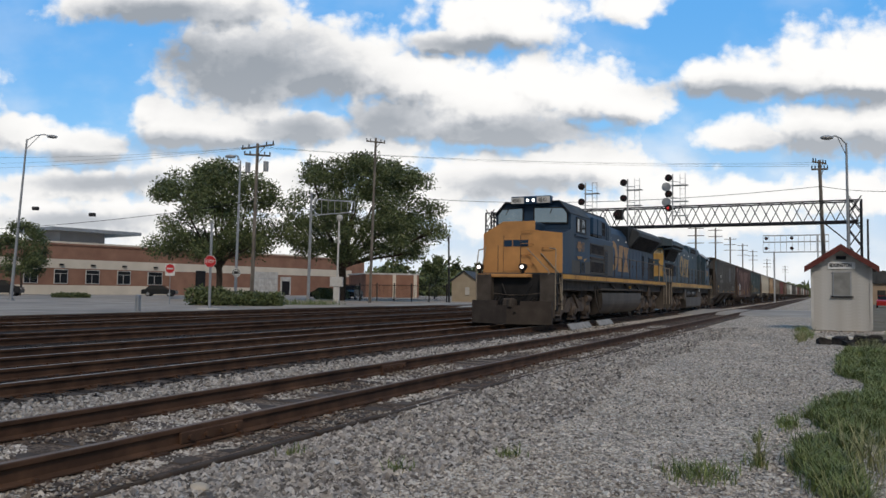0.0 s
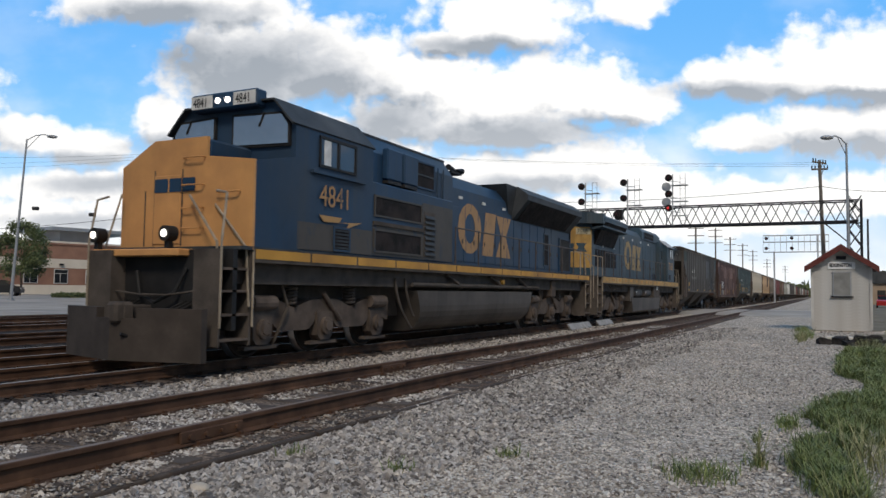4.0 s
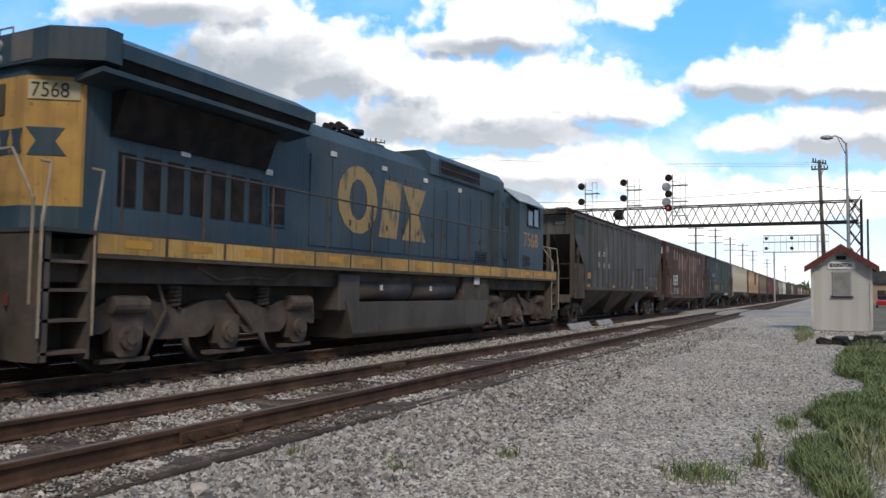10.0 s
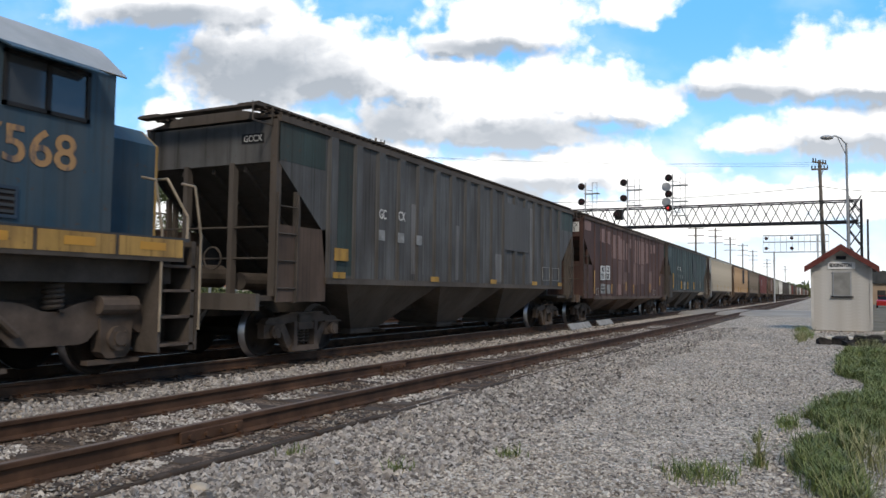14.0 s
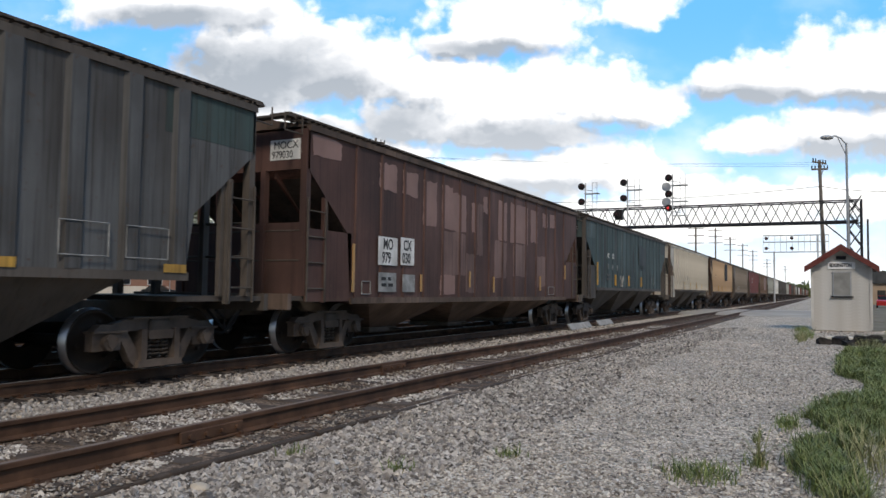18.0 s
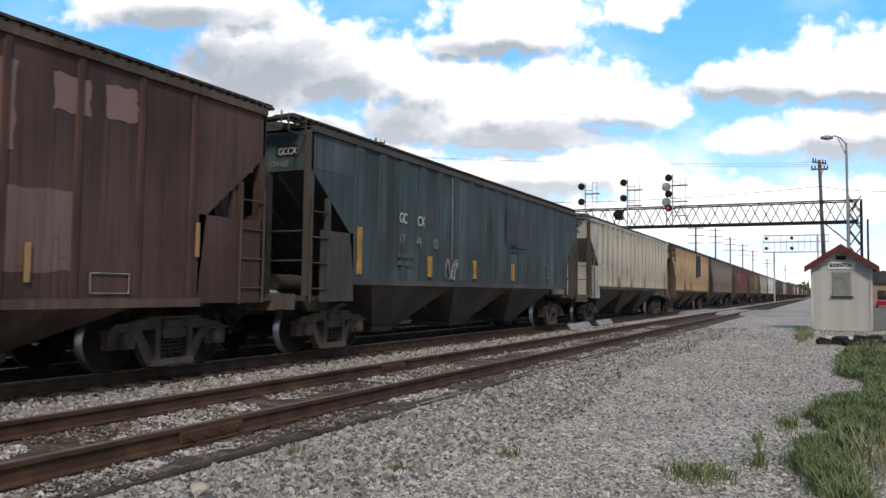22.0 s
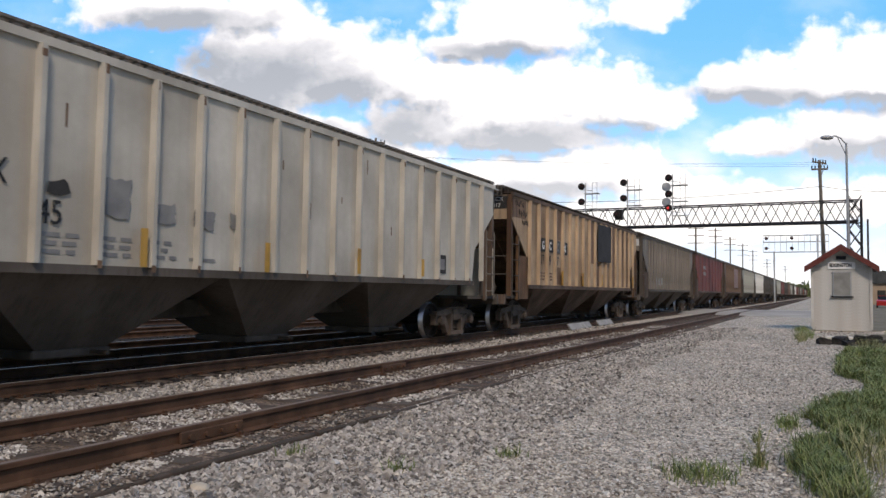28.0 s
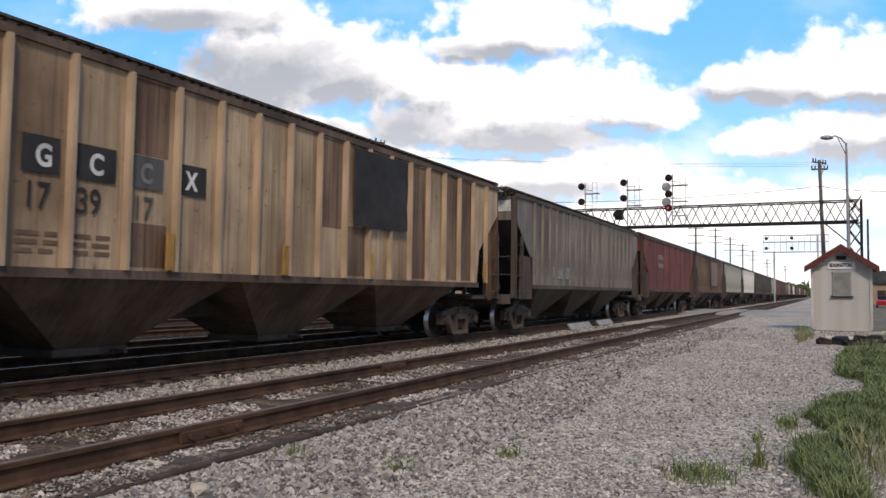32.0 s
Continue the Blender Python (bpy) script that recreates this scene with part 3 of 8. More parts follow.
def hopper(label, L, paint, under, roofm, ribs=20, rib_w=0.075, rib_d=0.06, sill=1.40, top=4.17, plate=None, plate_from=0.35, detail=True,
           rib_material=None, walk_m=None, post_m=None, rib0=1.6, pitch=None, slope_m=None, end_wall=False, knee=False):
    """A three-bay covered hopper car. L: length of the body."""
    th = thing("covered_hopper_car", pose(0, 0, 0), label, "freight car", "hopper cars of the train")
    walk_m = walk_m or M_GRIME
    hw = 1.58
    # dark rust for the body, which also gives its end slopes their shade
    part("body", prism(B(), [(0.06, top), (L - 0.06, top), (L - 0.06, 3.45), (L - 2.7, sill), (2.7, sill), (0.06, 3.45)], "x", -hw + 0.03, hw - 0.03), U_BROWN if plate is not paint or paint is P5 or paint is P2 else under, th)
    sheet = [(0, top), (L, top), (L, 3.43), (L - 1.3, 2.33), (L - 1.45, sill), (1.45, sill), (1.3, 2.33), (0, 3.43)]
    for s in (-1, 1):
        part("side_sheet", prism(B(), sheet, "x", min(s * hw, s * (hw - 0.025)), max(s * hw, s * (hw - 0.025))), paint, th)
        part("side_sill", box(B(), s * hw - 0.0 if s > 0 else -hw - 0.05, hw + 0.05 if s > 0 else -hw, 1.42, L - 1.42, sill - 0.07, sill + 0.05), under, th)
        part("top_rail", box(B(), min(s * (hw - 0.05), s * (hw + 0.05)), max(s * (hw - 0.05), s * (hw + 0.05)), 0, L, top - 0.04, top + 0.07), roofm, th)
    # exterior posts
    if ribs:
        rm = mesh_of("side_post", prism(B(), [(-rib_w / 2, 0), (-rib_w / 3, rib_d), (rib_w / 3, rib_d), (rib_w / 2, 0)], "z", sill + 0.05, top - 0.04), rib_material or paint)
        rm.transform(Matrix(((0, 1, 0, 0), (1, 0, 0, 0), (0, 0, 1, 0), (0, 0, 0, 1))))
        rm.flip_normals()
        for i in range(ribs):
            y = rib0 + (pitch or (L - 3.2) / (ribs - 1)) * i
            for s in (1, -1):
                o = part("side_post", rm, None, th)
                o.matrix_basis = Matrix.Translation((s * hw, y, 0)) @ pose(0, 0, 0, 0, 0, 0 if s > 0 else 180)
    # roof, hatches, running boards
    part("roof", prism(B(), [(-hw, top + 0.05), (hw, top + 0.05), (0.5, top + 0.27), (-0.5, top + 0.27)], "y", 0.0, L), roofm, th)
    for i in range(4):
        y = 1.0 + i * (L - 2.0) / 4
        part("hatch_cover", box(B(), -0.42, 0.42, y, y + (L - 2.0) / 4 - 0.12, top + 0.26, top + 0.33, 0.02), roofm, th)
    for s in (-1, 1):
        bm = B()
        for k in range(3):
            x = s * (1.02 + 0.17 * k)
            box(bm, x - 0.045, x + 0.045, -0.35, L + 0.35, top + 0.215, top + 0.25)
        n = 90 if detail else 14
        for k in range(n):
            y = -0.35 + (L + 0.7) * k / (n - 1)
            box(bm, s * 1.19 - 0.23, s * 1.19 + 0.23, y - 0.02, y + 0.02, top + 0.20, top + 0.24)
        part("running_board", bm, walk_m, th, "grated steel running board")
        for y in (0.15, L * 0.33, L * 0.66, L - 0.15):
            part("board_bracket", box(B(), s * 1.25 - 0.03, s * 1.25 + 0.03, y - 0.03, y + 0.03, top + 0.08, top + 0.215), walk_m, th)
    for y in (-0.3, L + 0.3):
        part("end_board", box(B(), -1.42, 1.42, y - 0.11, y + 0.11, top + 0.17, top + 0.21), walk_m, th)
        part("grab_iron", bent(B(), [(1.46, y - 0.25, top + 0.20), (1.46, y - 0.25, top - 0.12), (1.46, y + 0.25, top - 0.12), (1.46, y + 0.25, top + 0.20)], 0.015), walk_m, th)
    # bays and gates
    seg = (L - 4.6) / 3
    for i in range(3):
        a = 2.3 + i * seg
        c = a + seg / 2
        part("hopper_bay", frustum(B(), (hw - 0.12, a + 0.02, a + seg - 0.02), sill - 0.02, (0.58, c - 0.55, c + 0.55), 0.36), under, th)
        part("discharge_gate", box(B(), -0.62, 0.62, c - 0.62, c + 0.62, 0.24, 0.36, 0.02), M_GRIME, th)
        part("gate_crank", rod(B(), (0.6, c + 0.3, 0.30), (0.95, c + 0.3, 0.30), 0.03), M_GRIME, th)
    # underframe
    part("centre_sill", box(B(), -0.22, 0.22, -0.55, L + 0.55, 0.72, 1.02), M_GRIME, th)
    for e, d in ((0.0, 1), (L, -1)):
        y = lambda v: e + d * v

        def bx(x0, x1, a, b, z0, z1, bev=0.0):
            return box(B(), x0, x1, min(y(a), y(b)), max(y(a), y(b)), z0, z1, bev)
        part("end_platform", bx(-1.5, 1.5, -0.42, 1.5, 1.02, 1.10), M_GRIME, th)
        part("end_sill", bx(-1.55, 1.55, -0.46, -0.36, 0.86, 1.14), under, th)
        part("end_panel", bx(-hw, hw, 0.0, 0.05, 3.43, top), paint, th)
        for x in (-1.50, -0.55, 0.55, 1.50):
            part("end_post", bx(x - 0.07 if abs(x) > 1 else x - 0.05, x + 0.07 if abs(x) > 1 else x + 0.05, -0.03, 0.10, 1.10, 3.45 if abs(x) < 1 else top), post_m or under, th)
        for s in (-1, 1):
            if e == 0.0 or knee:
                part("knee_plate", bx(s * hw - 0.03, s * hw, plate_from, 1.45, 1.0, 2.34) if s > 0 else bx(-hw, -hw + 0.03, plate_from, 1.45, 1.0, 2.34), plate or under, th)
            part("brace_post", bx(s * 1.5 - 0.04, s * 1.5 + 0.04, 0.62, 0.70, 1.1, 2.85), under, th)
            ladder(th, s * 1.60, y(0.0), y(0.55), 1.0, 2.9, 4, walk_m)
        for z in (1.75, 2.3):
            part("cross_bar", rod(B(), (-1.5, y(0.03), z), (1.5, y(0.03), z), 0.02), M_GRIME, th)
        # end slope sheet with its stiffeners, on the body's slant
        slant = [(y(0.07), 3.47), (y(2.68), 1.42), (y(2.66), 1.385), (y(0.05), 3.435)]
        part("slope_sheet", prism(B(), slant, "x", -hw + 0.03, hw - 0.03), slope_m or under, th)
        for x in (-0.75, 0.0, 0.75):
            rib = [(y(0.10), 3.44), (y(2.5), 1.55), (y(2.42), 1.47), (y(0.10), 3.30)]
            part("slope_stiffener", prism(B(), rib, "x", x - 0.03, x + 0.03), slope_m or under, th)
        if end_wall:
            part("end_wall", bx(-hw, hw, 0.02, 0.05, 1.1, 2.45), paint, th)
        for s in (-1, 1):
            part("ladder_post", bx(s * 1.56 - 0.035, s * 1.56 + 0.035, 0.50, 0.60, 0.98, 2.95), post_m or under, th)
        part("angle_cock_hose", bent(B(), [(0.45, y(-0.4), 0.85), (0.45, y(-0.62), 0.7), (0.35, y(-0.72), 0.45), (0.2, y(-0.8), 0.4)], 0.025), M_BLACK, th)
        car_truck(th, y(1.45))
        coupler(th, y(-0.3), -d)
    part("brake_cylinder", rod(B(), (0.5, 0.3, 1.35), (0.5, 1.05, 1.35), 0.16, 14), M_GRIME, th)
    part("air_reservoir", rod(B(), (-0.75, 0.3, 1.45), (-0.75, 1.15, 1.45), 0.22, 14), M_GRIME, th)
    part("brake_wheel", tube(B(), [Vector((0.25 + 0.2 * math.cos(a), -0.12, 1.75 + 0.2 * math.sin(a))) for a in np.linspace(0, 2 * math.pi, 15)], 0.018, 5, (0, 1, 0)), M_GRIME, th)
    return th


def patch(parent, y0, y1, z0, z1, material, label, x=1.58, name="paint_patch", lift=0.006):
    return part(name, box(B(), x, x + lift, y0, y1, z0, z1), material, parent, label)


def plain_bars(parent, y0, y1, z0, h, rows, material, x=1.59):
    """Rows of small unreadable data stencils, as bars."""
    rnd = random.Random(int(y0 * 100) + rows)
    for r in range(rows):
        y = y0
        while y < y1 - 0.1:
            w = rnd.uniform(0.12, 0.3)
            part("data_stencil", box(B(), x, x + 0.004, y, min(y1, y + w), z0 + r * h * 1.9, z0 + r * h * 1.9 + h), material, parent)
            y += w + 0.08


def side_text(parent, txt, y, z, h, material, width=0.85, x=1.594, bold=0.0):
    return lettering(txt, h / 0.72, material, parent, Matrix.Translation((x, y, z)) @ SIDE, width, "", bold)


def refl(parent, ys, z0, z1, w=0.09, x=1.584):
    for y in ys:
        patch(parent, y, y + w, z0, z1, M_REFL, "faded yellow reflector strip", x, "reflector", 0.06)


def paint(name, base, stain, amt=0.35, streak=0.5):
    return mat(name, base, 0.72, 0, 0.26, 0.7, stain, amt, 0.45, 0.08, 25, streak=streak)


P1 = paint("dirty_grey_green_car_paint", (0.108, 0.108, 0.107), (0.058, 0.050, 0.043), 0.4, 0.65)
P2 = paint("faded_brown_car_paint", (0.100, 0.052, 0.041), (0.050, 0.032, 0.028), 0.45, 0.42)
P3 = paint("faded_teal_car_paint", (0.066, 0.098, 0.098), (0.048, 0.050, 0.047), 0.4, 0.6)
P4 = paint("dirty_light_grey_car_paint", (0.50, 0.47, 0.41), (0.33, 0.28, 0.22), 0.25, 0.22)
P5 = paint("rust_stained_tan_car_paint", (0.46, 0.335, 0.215), (0.15, 0.088, 0.052), 0.4, 0.45)
P6 = paint("dusty_grey_brown_car_paint", (0.23, 0.20, 0.17), (0.09, 0.075, 0.06), 0.35, 0.5)
P7 = paint("oxide_red_car_paint", (0.20, 0.055, 0.042), (0.08, 0.04, 0.035), 0.25, 0.35)
P8 = paint("brown_tan_car_paint", (0.17, 0.12, 0.09), (0.08, 0.05, 0.04), 0.35, 0.5)
P9 = paint("pale_green_grey_car_paint", (0.36, 0.37, 0.34), (0.2, 0.19, 0.16), 0.25, 0.4)
P10 = paint("white_car_paint", (0.66, 0.66, 0.64), (0.4, 0.38, 0.34), 0.2, 0.3)
P11 = paint("dark_grey_car_paint", (0.10, 0.095, 0.09), (0.05, 0.045, 0.04), 0.3, 0.4)
U_DARK = mat("sooty_underbody", (0.088, 0.075, 0.064), 0.8, 0, 0.35, 0.8, (0.10, 0.08, 0.065), 0.3, 0.6, 0.1, 25, streak=0.4)
U_BROWN = mat("rusty_shaded_underbody", (0.125, 0.086, 0.064), 0.8, 0, 0.35, 0.8, (0.045, 0.035, 0.03), 0.3, 0.6, 0.1, 25, streak=0.4)
U_TEAL = mat("grimy_teal_underbody", (0.085, 0.077, 0.071), 0.8, 0, 0.3, 0.8, (0.09, 0.075, 0.06), 0.25, 0.6, 0.1, 25, streak=0.4)
U_RUST = mat("rust_bled_tan_paint", (0.17, 0.095, 0.05), 0.75, 0, 0.35, 1.2, (0.06, 0.035, 0.025), 0.4, 0.8, 0.1, 25, streak=0.6)
# P5 lightened for the side posts: the light they catch is painted in
P5B = paint("lit_tan_post_paint", (0.50, 0.37, 0.25), (0.22, 0.14, 0.085), 0.3, 0.35)
W_GREY = mat("grey_ladder_steel", (0.16, 0.14, 0.12), 0.6, 0.1, 0.3, 3)

P11S = paint("dark_overspray", (0.075, 0.072, 0.07), (0.11, 0.105, 0.10), 0.4, 0.6)
M_OVERGREY = mat("grey_touch_up_paint", (0.21, 0.205, 0.20), 0.7, 0, 0.15, 3, (0.3, 0.29, 0.27), 0.3, 1.5)
M_RUSTTEXT = mat("worn_brown_stencil", (0.16, 0.10, 0.065), 0.75, 0, 0.3, 4)
TRAIN = []          # (vehicle, place along the train)

# first hopper: dark grey-green
h1 = hopper("dirty dark grey-green covered hopper car with faint white stencils", 17.1, P1, U_DARK, U_DARK, 17, 0.34, 0.055, plate=U_BROWN, plate_from=0.02)
side_text(h1, "GC", 3.22, 2.73, 0.21, M_LETTER, 0.72, 1.645)
side_text(h1, "CX", 4.02, 2.76, 0.21, M_LETTER, 0.72, 1.645)
for yy in (3.22, 4.02, 4.86):
    plain_bars(h1, yy, yy + 0.42, 2.27, 0.22, 1, M_LETTERD, 1.64)
P1G = paint("grimy_green_panel_paint", (0.045, 0.068, 0.062), (0.05, 0.05, 0.045), 0.45, 0.6)
P1L = paint("chalky_grey_panel_paint", (0.19, 0.187, 0.184), (0.09, 0.08, 0.072), 0.35, 0.6)
for a, b, c, d, m_, lab in ((0.03, 1.36, 3.46, 4.12, P1G, "dark green end panel"), (1.80, 2.42, 1.5, 4.12, P1G, "dark green side panel"), (15.2, 17.05, 3.46, 4.12, P1G, "dark green end panel"), (4.72, 5.32, 1.6, 3.2, P1L, "chalky pale panel"),
                            (6.7, 7.25, 1.5, 2.9, P1L, "chalky pale panel"), (9.6, 10.15, 1.5, 2.3, P1L, "chalky pale panel"), (12.5, 13.0, 1.5, 3.9, P1L, "chalky pale panel")):
    patch(h1, a, b, c, d, m_, lab, 1.58, "stained_panel", 0.004)
patch(h1, 10.2, 12.3, 2.45, 3.85, P11S, "soft-edged dark repainted patch", 1.636)
for yy in (1.6, 5.6, 9.2, 12.6, 15.2):
    patch(h1, yy, yy + 0.42, 1.44, 1.56, M_REFL, "faded yellow reflector strip", 1.64, "reflector")
patch(h1, 1.64, 2.1, 1.78, 2.02, M_REFL, "faded yellow reflector plate", 1.64, "reflector")
for yy in (13.55, 14.55):
    f = part("stencil_frame", bent(B(), [(1.642, yy, 1.62), (1.642, yy + 0.72, 1.62), (1.642, yy + 0.72, 2.05), (1.642, yy, 2.05), (1.642, yy, 1.62)], 0.01, 4), M_LETTERD, h1)
part("placard", box(B(), 0.75, 1.25, -0.012, -0.004, 3.78, 3.95), M_BLACK, h1, "black stencil panel")
lettering("GCCX", 0.16, M_LETTER, h1, Matrix.Translation((0.80, -0.014, 3.81)) @ FRONT, 0.9)
TRAIN.append((h1, 69.15))

# lighter copy of P2: ground bounce on the slope sheets put into the colour
P2S = paint("bounce_lit_red_brown_slope_paint", (0.21, 0.10, 0.07), (0.09, 0.05, 0.04), 0.35, 0.42)
# second: brown with pink overpaint
h2 = hopper("brown covered hopper car with pale pink patches over old graffiti", 16.75, P2, U_BROWN, U_BROWN, 15, 0.11, 0.03, sill=1.02, plate=P2, plate_from=0.0, slope_m=P2S, end_wall=True, knee=True, post_m=P2)
P2L = paint("pale_brown_overpaint", (0.185, 0.115, 0.098), (0.09, 0.06, 0.05), 0.35, 0.42)
rp = random.Random(77)


def rough_patch(th, y0, y1, z0, z1, material, label, x):
    """A hand-painted patch with uneven edges."""
    pts = []
    for (ya, za), (yb, zb) in zip(((y0, z0), (y1, z0), (y1, z1), (y0, z1)), ((y1, z0), (y1, z1), (y0, z1), (y0, z0))):
        k = 6
        for i in range(k):
            f = i / k
            pts.append((ya + (yb - ya) * f + rp.uniform(-0.025, 0.025), za + (zb - za) * f + rp.uniform(-0.03, 0.03)))
    part("paint_patch", prism(B(), pts, "x", x, x + 0.004), material, th, label)


for (a, b, c, d) in ((0.12, 1.05, 3.70, 4.08), (2.47, 3.19, 3.38, 3.95), (3.45, 4.15, 3.37, 3.9), (4.42, 5.11, 2.77, 3.84), (5.40, 6.0, 2.75, 3.84), (6.0, 6.80, 2.75, 3.72), (7.17, 7.48, 2.82, 3.58), (7.93, 8.20, 3.4, 3.85),
                     (9.0, 9.66, 2.72, 3.85), (9.95, 11.44, 2.71, 3.9), (11.7, 12.37, 2.82, 3.85), (12.85, 13.36, 3.4, 3.85), (13.6, 14.1, 3.45, 3.9), (5.36, 6.20, 1.14, 1.62)):
    rough_patch(h2, a, b, c, d, M_PATCHP, "pale pink overpainted patch", 1.584)
for (a, b, c, d) in ((5.4, 6.8, 1.62, 2.72), (6.85, 7.5, 1.2, 2.2), (8.75, 9.65, 1.6, 2.68), (10.2, 11.4, 1.7, 2.68), (12.2, 13.2, 1.4, 2.4), (7.55, 7.9, 2.2, 3.6)):
    rough_patch(h2, a, b, c, d, P2L, "dull pale brown overpainted patch", 1.5815)
patch(h2, 2.41, 3.20, 1.76, 2.36, M_LETTER, "white reporting mark panel", 1.615)
patch(h2, 3.35, 3.96, 1.79, 2.40, M_LETTER, "white reporting mark panel", 1.615)
for txt, yy, zz in (("MO", 2.60, 2.10), ("CX", 3.46, 2.12), ("979", 2.56, 1.81), ("030", 3.42, 1.83)):
    side_text(h2, txt, yy, zz, 0.235, M_LETTERB, 0.78 if len(txt) == 2 else 0.74, 1.623, 0.006)
patch(h2, 2.44, 3.17, 1.19, 1.60, M_LETTERD, "faded grey data panel", 1.614)
patch(h2, 3.45, 4.01, 1.19, 1.58, M_LETTERD, "faded grey data panel", 1.614)
plain_bars(h2, 2.55, 3.1, 1.3, 0.07, 2, M_LETTERB, 1.621)
for y_, z0_, z1_ in ((1.46, 1.18, 2.14), (4.29, 1.2, 1.6), (7.0, 1.33, 1.75), (8.62, 1.2, 1.64), (12.55, 1.27, 1.74), (15.22, 1.69, 2.2)):
    patch(h2, y_, y_ + 0.06, z0_, z1_, M_GOLD, "dull yellow reflector strip", 1.6, "reflector", 0.03)
for yy, w_ in ((1.83, 0.32), (13.45, 0.6)):
    part("stencil_frame", bent(B(), [(1.6, yy, 1.14), (1.6, yy + w_, 1.14), (1.6, yy + w_, 1.4), (1.6, yy, 1.4), (1.6, yy, 1.14)], 0.01, 4), M_LETTERD, h2)
part("placard", box(B(), 0.7, 1.4, -0.012, -0.004, 3.62, 4.0), M_LETTER, h2, "white reporting mark panel")
lettering("MOCX", 0.2, M_LETTERB, h2, Matrix.Translation((0.78, -0.016, 3.83)) @ FRONT, 0.95)
lettering("979030", 0.2, M_LETTERB, h2, Matrix.Translation((0.74, -0.016, 3.65)) @ FRONT, 0.82)
TRAIN.append((h2, 87.7))

# third: teal
h3 = hopper("faded teal blue covered hopper car with white stencilled marks", 16.7, P3, U_TEAL, U_TEAL, 16, 0.36, 0.035)
for txt, yy, zz, mt in (("GC", 3.16, 2.72, M_LETTER), ("CX", 3.99, 2.72, M_LETTER), ("17", 3.18, 2.24, M_LETTERD), ("44", 3.95, 2.24, M_LETTERD), ("05", 4.82, 2.24, M_LETTERD)):
    side_text(h3, txt, yy, zz, 0.235, mt, 0.74, 1.626)
plain_bars(h3, 3.1, 4.0, 1.78, 0.09, 2, P11S, 1.622)
P3S = paint("black_overspray_on_teal", (0.040, 0.045, 0.046), (0.06, 0.075, 0.075), 0.5, 0.5)
for y0_, y1_, z0_, z1_ in ((9.45, 10.2, 2.62, 3.66), (10.24, 11.1, 2.55, 3.60), (9.6, 10.9, 2.44, 2.54)):
    rough_patch(h3, y0_, y1_, z0_, z1_, P3S, "dark grimy repainted patch", 1.619)
P3D = paint("sooty_teal_panel_paint", (0.048, 0.062, 0.064), (0.05, 0.047, 0.043), 0.45, 0.6)
P3G = paint("chalky_teal_panel_paint", (0.088, 0.12, 0.12), (0.06, 0.06, 0.055), 0.35, 0.6)
for a, b, c, d, m_ in ((0.05, 1.4, 3.46, 4.12, P3G), (2.45, 3.0, 1.5, 4.1, P3D), (4.4, 4.95, 2.6, 4.1, P3D), (6.3, 6.85, 1.5, 4.1, P3G), (7.9, 8.5, 1.5, 3.2, P3D), (11.3, 11.85, 1.5, 4.1, P3D), (13.2, 13.8, 1.5, 4.1, P3G), (15.3, 16.6, 3.46, 4.1, P3D)):
    patch(h3, a, b, c, d, m_, "unevenly weathered side panel", 1.58, "stained_panel", 0.004)
refl(h3, (1.5,), 1.54, 2.49, 0.15)
refl(h3, (4.58, 7.15, 9.93), 1.55, 2.04, 0.14)
part("stencil_frame", bent(B(), [(1.624, 12.62, 1.69), (1.624, 13.22, 1.69), (1.624, 13.22, 2.12), (1.624, 12.62, 2.12), (1.624, 12.62, 1.69)], 0.01, 4), M_LETTERD, h3)
part("graffiti_tag", tube(B(), [Vector((1.625, 5.8 + 0.30 * math.cos(a) * (1 + 0.3 * math.sin(3 * a)), 1.76 + 0.26 * math.sin(a * 2.1))) for a in np.linspace(0, 12, 60)], 0.012, 4, (1, 0, 0)), M_LETTERD, h3, "faded white graffiti scribble")
part("paint_drip", box(B(), 1.62, 1.624, 5.78, 5.82, 2.0, 4.08), M_LETTERD, h3, "thin white paint run")
part("placard", box(B(), 0.75, 1.25, -0.012, -0.004, 3.7, 3.92), M_PATCHB, h3, "black stencil panel")
lettering("GCCX", 0.18, M_LETTER, h3, Matrix.Translation((0.80, -0.014, 3.74)) @ FRONT, 0.85)
lettering("174405", 0.18, M_LETTERD, h3, Matrix.Translation((0.60, -0.014, 3.5)) @ FRONT, 0.85)
TRAIN.append((h3, 105.75))

# fourth: light grey
h4 = hopper("dirty light grey covered hopper car with raised side posts", 17.0, P4, U_DARK, P4, 18, 0.10, 0.11, rib0=1.29, pitch=0.868, sill=1.45, plate=P4, walk_m=W_GREY, post_m=U_BROWN, slope_m=P4, end_wall=True)
for txt, yy, zz, ww in (("FU", 1.42, 2.40, 0.8), ("RX", 2.23, 2.40, 0.8), ("82", 1.42, 1.98, 0.8), ("82", 2.23, 1.98, 0.8), ("45", 3.06, 1.98, 0.8)):
    side_text(h4, txt, yy, zz, 0.31, M_LETTERB, ww, 1.60)
for y0_, y1_, z0_, z1_ in ((3.88, 4.40, 2.14, 2.66), (4.78, 5.19, 2.12, 2.42), (5.56, 5.98, 2.12, 2.38), (6.32, 6.58, 2.17, 2.40)):
    rough_patch(h4, y0_, y1_, z0_, z1_, M_OVERGREY, "grey overpainted patch", 1.60)
part("paint_smudge", prism(B(), [(3.18, 2.36), (3.36, 2.33), (3.5, 2.38), (3.46, 2.5), (3.4, 2.55), (3.3, 2.51), (3.2, 2.49)], "x", 1.60, 1.604), M_PATCHB, h4, "black spray smudge")
